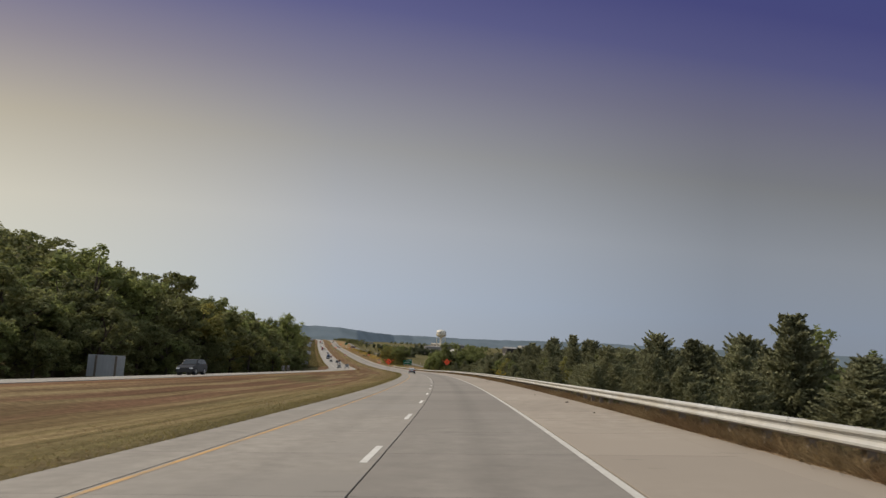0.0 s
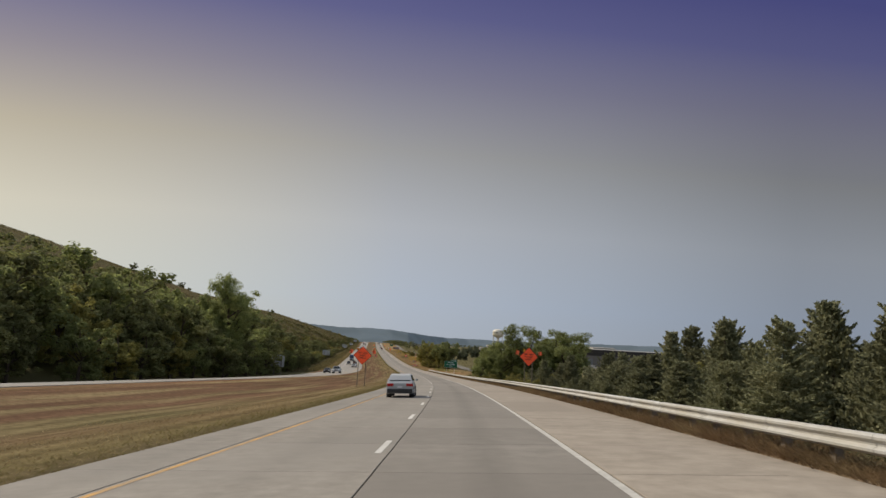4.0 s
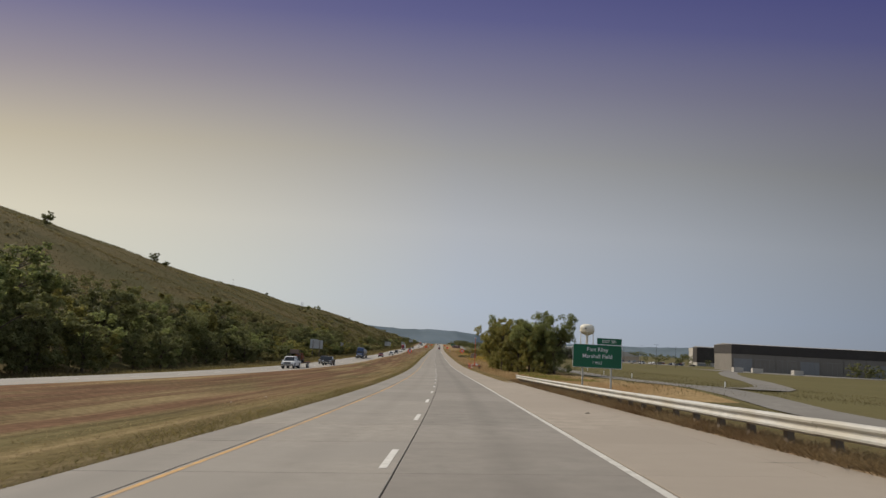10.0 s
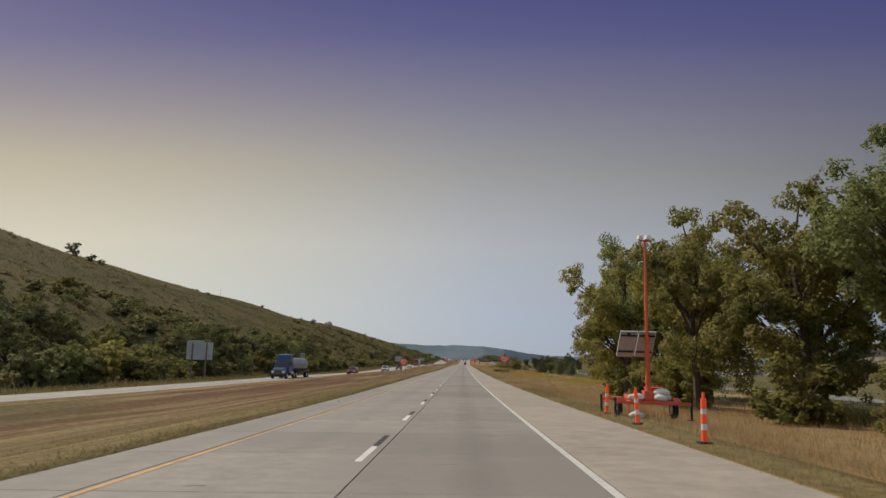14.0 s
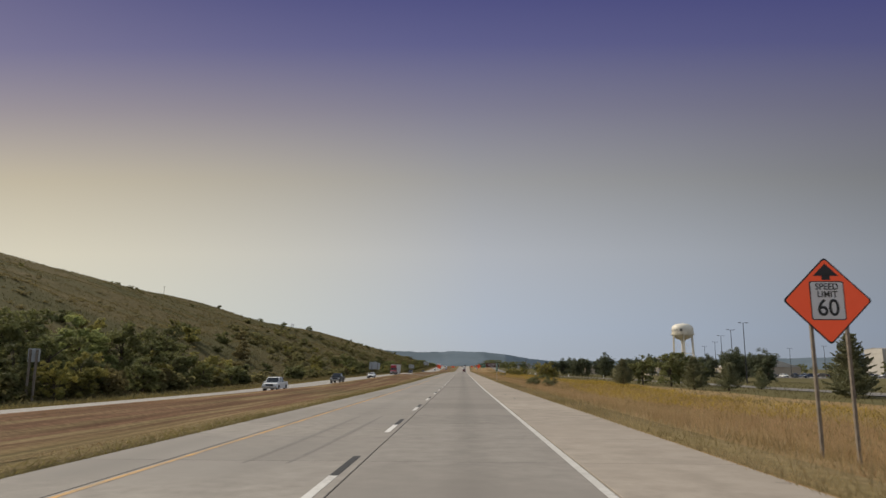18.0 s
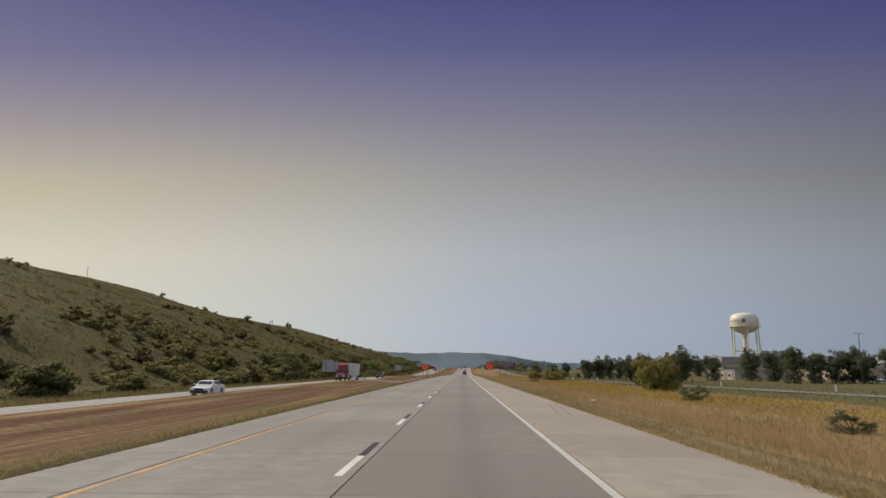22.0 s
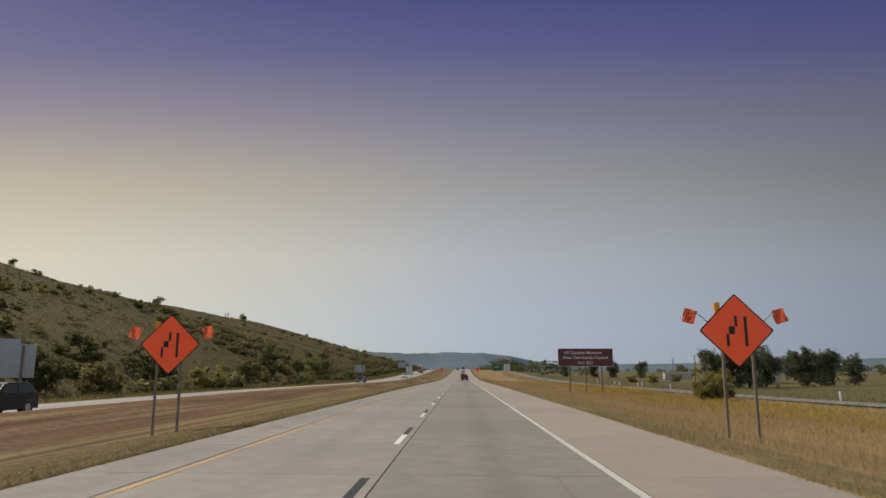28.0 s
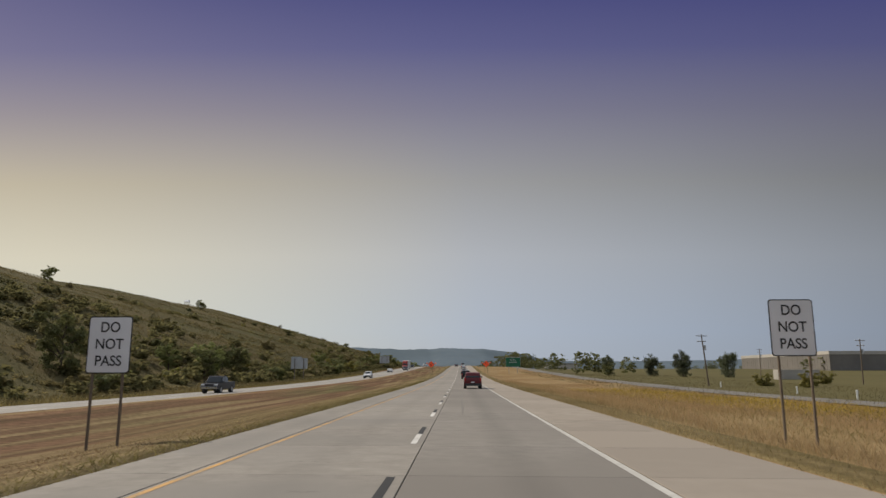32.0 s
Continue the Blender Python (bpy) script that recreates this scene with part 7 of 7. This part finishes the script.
# red tractor with a white box trailer
def lorry(m, cab_rgb, cab_name, label, box_len=16.2, tank=False):
    ob = thing("semi_truck", label, "lorry", m)
    p = paint(cab_name, cab_rgb)
    M_BOX = M_TRAILERWHITE
    part("hood", prism(bmesh.new(), [(1.0, 0.75), (1.0, 1.75), (2.5, 1.62), (2.95, 1.45), (3.05, 0.75)], -1.05, 1.05, 0.12, 0.06), p, ob)
    part("cab", prism(bmesh.new(), [(-1.6, 0.8), (-1.6, 3.6), (-1.2, 3.85), (-0.2, 3.7), (0.35, 2.75), (1.1, 1.75), (1.1, 0.8)], -1.2, 1.2, 0.1, 0.06), p, ob)
    bm = bmesh.new()
    vs = [bm.verts.new(c) for c in ((-1.0, 1.10, 1.82), (1.0, 1.10, 1.82), (0.95, 0.42, 2.72), (-0.95, 0.42, 2.72))]
    fc = bm.faces.new(vs)
    bmesh.ops.recalc_face_normals(bm, faces=[fc])
    bmesh.ops.solidify(bm, geom=[fc], thickness=0.02)
    part("windscreen", bm, M_GLASS, ob)
    for sg in (-1, 1):
        bm = bmesh.new()
        box(bm, sg * 1.15, sg * 1.185, -0.35, 0.45, 1.85, 2.6, 0.005)
        part("side_window", bm, M_GLASS, ob)
        bm = bmesh.new()
        box(bm, sg * 1.22, sg * 1.45, 0.45, 0.55, 1.9, 2.6, 0.03)
        part("mirror", bm, M_TRIM, ob)
        bm = bmesh.new()
        box(bm, sg * 0.62, sg * 1.02, 2.9, 3.06, 1.02, 1.28, 0.04)
        part("headlight", bm, M_HEAD, ob)
        bm = bmesh.new()
        tube(bm, [(sg * 1.05, -1.4, 0.85), (sg * 1.05, 0.2, 0.85)], (0.33, 0.33), 12)
        part("fuel_tank", bm, M_CHROME, ob)
        for y in (2.1, -2.5, -3.8):
            wheel(ob, sg * 1.05, y, 0.5, 0.3)
        for y in (-box_len - 0.2, -box_len + 1.1):
            wheel(ob, sg * 1.05, y, 0.5, 0.45)
    bm = bmesh.new()
    box(bm, -0.62, 0.62, 3.0, 3.1, 0.8, 1.42, 0.02)
    g = part("grille", bm, M_CHROME, ob)
    for k in range(5):
        bm = bmesh.new()
        box(bm, -0.58, 0.58, 3.1, 3.115, 0.85 + 0.11 * k, 0.90 + 0.11 * k)
        part("grille_bar", bm, M_TRIM, g)
    bm = bmesh.new()
    box(bm, -1.15, 1.15, 2.95, 3.2, 0.38, 0.72, 0.05)
    part("front_bumper", bm, M_TRIM, ob)
    for sg in (-1, 1):
        bm = bmesh.new()
        box(bm, sg * 0.68, sg * 1.05, 2.95, 3.09, 0.86, 1.12, 0.03)
        part("headlight", bm, M_HEAD, ob)
    bm = bmesh.new()
    box(bm, -0.45, 0.45, -4.5, 1.0, 0.6, 0.85)
    part("frame", bm, M_TRIM, ob)
    if tank:
        bm = bmesh.new()
        tube(bm, [(0, -2.0, 2.2), (0, -2.2, 2.2), (0, -box_len - 0.6, 2.2), (0, -box_len - 0.8, 2.2)], (0.8, 1.1, 1.1, 0.8), 20)
        part("tank", bm, M_TANK, ob)
    else:
        part("trailer_box", box(bmesh.new(), -1.3, 1.3, -box_len - 1.9, -1.95, 1.15, 4.1, 0.03), M_BOX, ob)
        for sg in (-1, 1):
            for k in range(26):
                y = -2.2 - k * (box_len - 0.4) / 25
                bm = bmesh.new()
                box(bm, sg * 1.295, sg * 1.312, y - 0.02, y + 0.02, 1.25, 4.02)
                part("side_rib", bm, M_BOX, ob)
            bm = bmesh.new()
            box(bm, sg * 1.22, sg * 1.26, -box_len + 2.4, -6.0, 0.45, 1.14, 0.01)
            part("side_skirt", bm, M_BOX, ob)
    bm = bmesh.new()
    box(bm, -1.2, 1.2, -box_len - 1.9, -4.5, 0.95, 1.15)
    part("trailer_frame", bm, M_TRIM, ob)
    return ob


M_TANK = mat("brushed_tank_steel", (0.22, 0.225, 0.235), (0.16, 0.165, 0.17), 1.0, 0.42, metal=0.5)
M_TRAILERWHITE = mat("white_trailer_panel", (0.66, 0.66, 0.64), (0.58, 0.58, 0.56), 0.6, 0.45, big=0.2)
lorry(oncoming(899.6, "out"), (0.26, 0.012, 0.016), "deep_red", "red semi truck with a long white box trailer")
lorry(oncoming(593.5, "out"), (0.03, 0.06, 0.14), "dark_blue", "dark blue semi truck with a steel tank trailer", 12.0, True)
lorry(oncoming(1360, "out"), (0.40, 0.06, 0.04), "orange_red", "distant orange-red semi truck with a white trailer")

# work truck pulling a flatbed with a machine
car("pickup", "white", WHT, "white work pickup pulling a flatbed on the other carriageway", oncoming(458.6, "in"), DRY)
M_RUSTPAINT = mat("rusty_orange_paint", (0.22, 0.07, 0.03), (0.14, 0.05, 0.025), 3.0, 0.7, 0.1)
M_CARDBOARD = mat("faded_brown_box", (0.26, 0.19, 0.15), (0.20, 0.145, 0.115), 2.0, 0.85)
flat = thing("flatbed_trailer", "dark low flatbed trailer carrying a rusty machine", "trailer", oncoming(465.8, "in"))
part("deck", box(bmesh.new(), -1.1, 1.1, -3.4, 2.6, 0.78, 0.92, 0.02), M_TRIM, flat)
bm = bmesh.new()
tube(bm, [(-0.6, 2.6, 0.8), (0, 3.9, 0.72), (0.6, 2.6, 0.8)], (0.06, 0.06, 0.06), 6)
part("drawbar", bm, M_TRIM, flat)
for sg in (-1, 1):
    part("side_rail", box(bmesh.new(), sg * 1.02, sg * 1.12, -3.4, 2.6, 0.925, 1.05), M_RUSTPAINT, flat)
    for y in (-1.0, -1.9):
        wheel(flat, sg * 0.98, y, 0.36)
for y in (-3.3, -1.8, -0.3, 1.2, 2.5):
    part("stake", box(bmesh.new(), 0.95, 1.02, y - 0.04, y + 0.04, 0.925, 1.6), M_TRIM, flat)
rack = thing("equipment_rack", "black steel rack with a brown box standing on a pickup bed", "rack", oncoming(458.6, "in") @ Matrix.Translation((0, -1.85, 1.226)))
for x in (-0.82, 0.82):
    for y in (-0.95, 0.0, 0.95):
        part("post", box(bmesh.new(), x - 0.04, x + 0.04, y - 0.04, y + 0.04, 0.0, 0.95), M_TRIM, rack)
    part("side_panel", box(bmesh.new(), x - 0.02, x + 0.02, -0.95, 0.95, 0.08, 0.62), M_TRIM, rack)
    part("top_rail", box(bmesh.new(), x - 0.045, x + 0.045, -1.0, 1.0, 0.951, 1.03), M_TRIM, rack)
part("deck", box(bmesh.new(), -0.86, 0.86, -1.0, 1.0, 1.032, 1.09), M_TRIM, rack)
part("load_box", box(bmesh.new(), -0.6, 0.6, -0.75, 0.35, 1.092, 1.75, 0.02), M_CARDBOARD, rack, "faded brown load box")
mach = thing("compactor", "rusty orange machine tied down on the flatbed", "machine", oncoming(465.8, "in") @ Matrix.Translation((0, 0.9, 0.925)))
part("body", box(bmesh.new(), -0.6, 0.6, -0.9, 1.0, 0.3, 1.15, 0.06), M_RUSTPAINT, mach)
part("hood", box(bmesh.new(), -0.5, 0.5, -0.7, 0.2, 1.155, 1.45, 0.05), M_RUSTPAINT, mach)
for y in (-0.6, 0.7):
    bm = bmesh.new()
    tube(bm, [(-0.62, y, 0.32), (0.62, y, 0.32)], (0.32, 0.32), 14)
    part("drum", bm, M_TRIM, mach)
bm = bmesh.new()
tube(bm, [(0.45, 0.6, 1.15), (0.45, 0.75, 1.9), (-0.45, 0.75, 1.9), (-0.45, 0.6, 1.15)], (0.03, 0.03, 0.03, 0.03), 6)
part("roll_bar", bm, M_TRIM, mach)

# ---- buildings across the valley ----
M_WALLTAN = mat("tan_metal_siding", (0.46, 0.38, 0.29), (0.40, 0.33, 0.25), 0.3, 0.7, big=0.05)
M_WALLGREY = mat("grey_beige_siding", (0.20, 0.182, 0.16), (0.165, 0.15, 0.132), 0.3, 0.8, big=0.05)
M_WALLPALE = mat("pale_plaster_wall", (0.46, 0.43, 0.38), (0.40, 0.37, 0.33), 0.3, 0.8, big=0.05)
M_ROOFDARK = mat("dark_brown_fascia", (0.032, 0.028, 0.026), (0.052, 0.045, 0.041), 0.4, 0.7, big=0.05)
M_ROOFGREY = mat("grey_roof", (0.22, 0.21, 0.20), (0.30, 0.29, 0.275), 0.3, 0.8, big=0.05)
M_DOORGREY = mat("grey_door", (0.16, 0.165, 0.17), (0.22, 0.225, 0.23), 1.0, 0.6)


def warehouse(s, lat, w, d, h, label, wall, roof, band=1.6, bays=10, turn=0.0, gable=0.0, plain=False):
    """A long shed; its front wall runs along the road at lat, from s - w/2 to s + w/2."""
    ob = thing("warehouse", label, "building", ground_at(s, lat) @ pose(0, 0, 0, 0, 0, turn))
    x0, x1, y0, y1 = 0.0, d, -w / 2, w / 2
    for a, b, c, e in ((0, 0.3, y0, y1), (d - 0.3, d, y0, y1), (0.3, d - 0.3, y0, y0 + 0.3), (0.3, d - 0.3, y1 - 0.3, y1)):
        part("wall", box(bmesh.new(), a, b, c, e, -1.0, h - band), wall, ob)
    if gable:
        bm = bmesh.new()
        vs = [(-0.4, h - band), (d + 0.4, h - band), (d / 2, h - band + gable)]
        a = [bm.verts.new((x, y0 - 0.4, z)) for x, z in vs]
        b = [bm.verts.new((x, y1 + 0.4, z)) for x, z in vs]
        bm.faces.new(a)
        bm.faces.new(b[::-1])
        for k in range(3):
            bm.faces.new((a[k], a[(k + 1) % 3], b[(k + 1) % 3], b[k]))
        bmesh.ops.recalc_face_normals(bm, faces=list(bm.faces))
        part("roof", bm, roof, ob)
    else:
        part("fascia", box(bmesh.new(), -0.25, d + 0.25, y0 - 0.25, y1 + 0.25, h - band, h, 0.05), roof, ob)
    for k in range(bays):
        y = y0 + (k + 0.5) * w / bays
        if plain:
            part("seam", box(bmesh.new(), -0.05, 0.0, y - 0.06, y + 0.06, -1.0, h - band - 0.02), M_ROOFDARK, ob)
        elif k % 2 == 0:
            dr = part("door", box(bmesh.new(), -0.06, 0.02, y - 1.7, y + 1.7, -0.2, min(3.6, h - band - 0.4)), M_DOORGREY, ob)
            for j in range(5):
                part("door_panel", box(bmesh.new(), -0.085, -0.062, y - 1.65, y + 1.65, -0.1 + j * 0.68, 0.5 + j * 0.68), M_DOORGREY, dr)
        else:
            wn_ = part("window", box(bmesh.new(), -0.05, 0.02, y - 1.2, y + 1.2, min(1.4, h - band - 1.5), min(2.6, h - band - 0.4)), M_GLASS, ob)
            part("frame", box(bmesh.new(), -0.07, -0.052, y - 1.3, y + 1.3, min(1.4, h - band - 1.5) - 0.1, min(1.4, h - band - 1.5)), M_ALU, wn_)
        part("pilaster", box(bmesh.new(), -0.12, 0.0, y0 + k * w / bays - 0.15, y0 + k * w / bays + 0.15, -1.0, h - band - 0.02), wall, ob)
    return ob


def hangar(s, lat, w, d, h, band, wall, upper, label, turn):
    """A tall shed whose front looks back along the road; (s, lat) is its near corner, w runs away from the road."""
    ob = thing("hangar", label, "building", ground_at(s, lat) @ pose(0, 0, 0, 0, 0, turn - 90))
    z1 = h - band
    for x0, x1, y0, y1 in ((0, w, 0, 0.35), (0, w, d - 0.35, d), (0, 0.35, 0.35, d - 0.35), (w - 0.35, w, 0.35, d - 0.35)):
        part("wall", box(bmesh.new(), x0, x1, y0, y1, -1.0, z1), wall, ob)
    part("upper_band", box(bmesh.new(), -0.2, w + 0.2, -0.2, d + 0.2, z1, h, 0.05), upper, ob)
    bm = bmesh.new()
    prism(bm, [(-0.2, h), (d + 0.2, h), (d / 2, h + 0.9)], -0.2, w + 0.2)
    part("roof", bm, M_ROOFGREY, ob)
    n = max(2, round(w / 13))
    for k in range(n):
        x = (k + 0.5) * w / n
        dr = part("hangar_door", box(bmesh.new(), x - 0.42 * w / n, x + 0.42 * w / n, -0.12, -0.002, -0.3, min(z1 * 0.82, 8.0)), M_ROOFGREY if k % 3 else wall, ob)
        for j in range(4):
            xa = x - 0.42 * w / n + j * 0.21 * w / n
            part("door_leaf", box(bmesh.new(), xa + 0.06, xa + 0.21 * w / n - 0.06, -0.18, -0.122, -0.2, min(z1 * 0.82, 8.0) - 0.15), M_DOORGREY if k % 3 == 0 else wall, dr)
        part("pilaster", box(bmesh.new(), k * w / n - 0.2, k * w / n + 0.2, -0.22, -0.004, -1.0, z1 - 0.02), wall, ob)
    for k in range(max(2, round(w / 6))):
        x = (k + 0.5) * w / max(2, round(w / 6))
        part("seam", box(bmesh.new(), x - 0.05, x + 0.05, -0.26, -0.204, z1 + 0.1, h - 0.1), upper, ob)
    return ob


hangar(782, 186, 118, 43, 16.6, 5.8, M_WALLGREY, M_ROOFDARK, "wide hangar with grey-beige walls and a dark upper band", 81.5)
hangar(985, 240, 18, 14, 17.2, 14.0, M_WALLPALE, M_ROOFDARK, "hangar with a dark front and pale end wall", 84)
hangar(1004, 272, 28, 30, 20.2, 10.5, M_WALLGREY, M_WALLPALE, "tall hangar with a pale upper front", 84)
hangar(1050, 262, 14, 24, 17.0, 3.0, M_WALLPALE, M_WALLPALE, "pale hangar behind the others", 84)
warehouse(1045, 163, 50, 34, 5.6, "beige gabled shed behind the parking lot", M_WALLTAN, M_WALLPALE, 0.4, 6, 0.0, 4.8)
warehouse(1075, 126, 36, 16, 4.6, "low tan building behind the pines", M_WALLTAN, M_ROOFGREY, 0.8, 8)
hangar(1118, 143, 26, 18, 11.6, 4.0, M_WALLTAN, M_ROOFGREY, "two-storey tan building below the water tower", 86)
warehouse(1169, 100, 28, 14, 5.3 - float(lie(1169, 100)), "tan ribbed metal shed by the fence", M_WALLTAN, M_WALLPALE, 0.4, 8, 0.0, 0.0, True)
warehouse(1528, 232, 135, 50, 8.2 - float(lie(1528, 232)), "long pale warehouse with a white fascia", M_WALLGREY, M_WALLPALE, 2.2, 18, 0.0, 0.0, True)
warehouse(1080, 175, 60, 30, 6.5, "long low tan building", M_WALLTAN, M_ROOFGREY, 1.0, 10)
warehouse(1600, 70, 40, 25, 4.5, "white commercial building far along the road", M_WALLPALE, M_ROOFGREY, 1.0, 8)
shed = thing("storage_container", "white storage container standing in the grass", "container", ground_at(1231, 95, turn=6))
part("box_body", box(bmesh.new(), 0, 13.0, -1.3, 1.3, 0, 2.9, 0.03), M_WALLPALE, shed)
for k in range(18):
    part("rib", box(bmesh.new(), 0.25 + 0.7 * k, 0.6 + 0.7 * k, -1.35, -1.302, 0.1, 2.8), M_WALLPALE, shed)
# yard surface and parked cars
strip("pavement_yard", np.arange(885, 1015, 10.0), np.arange(132, 222, 15.0), lambda s, l: lie(s, l) + 0.12, M_FRONTAGE, label="pale paved parking yard across the field", kind="structure")
cols = (("white", WHT), ("black", BLK), ("silver", SIL), ("grey", GREY), ("red", RED), ("blue", BLUE))
masters = {}
rc = random.Random(12)
for k in range(36):
    s = (908, 935, 962, 990)[k // 9] + rc.uniform(-5, 5)
    lat = 140 + (k % 9) * 8.5 + rc.uniform(-3, 3)
    kind = rc.choice(("sedan", "suv", "hatch", "pickup"))
    cn, rgb = rc.choice(cols)
    m = at(s, lat, float(lie(s, lat)) + 0.12, turn=rc.choice((0, 180, 90)) + rc.uniform(-8, 8))
    if (kind, cn) in masters:
        copy_thing(masters[(kind, cn)], m)
    else:
        masters[(kind, cn)] = car(kind, cn, rgb, "%s %s parked in the yard" % (cn, {"hatch": "hatchback", "suv": "SUV"}.get(kind, kind)), m, "cars parked in the yard")
# boxes, containers and a fence on the hangars' apron
crate_bm = box(bmesh.new(), -3.0, 3.0, -1.2, 1.2, 0.0, 2.6, 0.04)
crate_me = bm_mesh("box_body", crate_bm, M_WALLPALE)
crate_rib = box_mesh("rib", M_WALLPALE, -0.12, 0.12, -1.25, -1.205, 0.1, 2.5)
for s, lat, turn, lb in ((742, 172, 8, "white storage container on the apron"), (748, 186, -4, "pale storage container beside the hangar"), (736, 203, 12, "white storage container on the apron"), (944, 213, 70, "pale storage container behind parked cars")):
    ob = thing("storage_container", lb, "container", at(s, lat, float(lie(s, lat)) + 0.14, turn=turn), "containers by the hangars")
    shared("box_body", crate_me, ob)
    for k in range(8):
        shared("rib", crate_rib, ob, Matrix.Translation((-2.6 + 0.74 * k, 0, 0)))
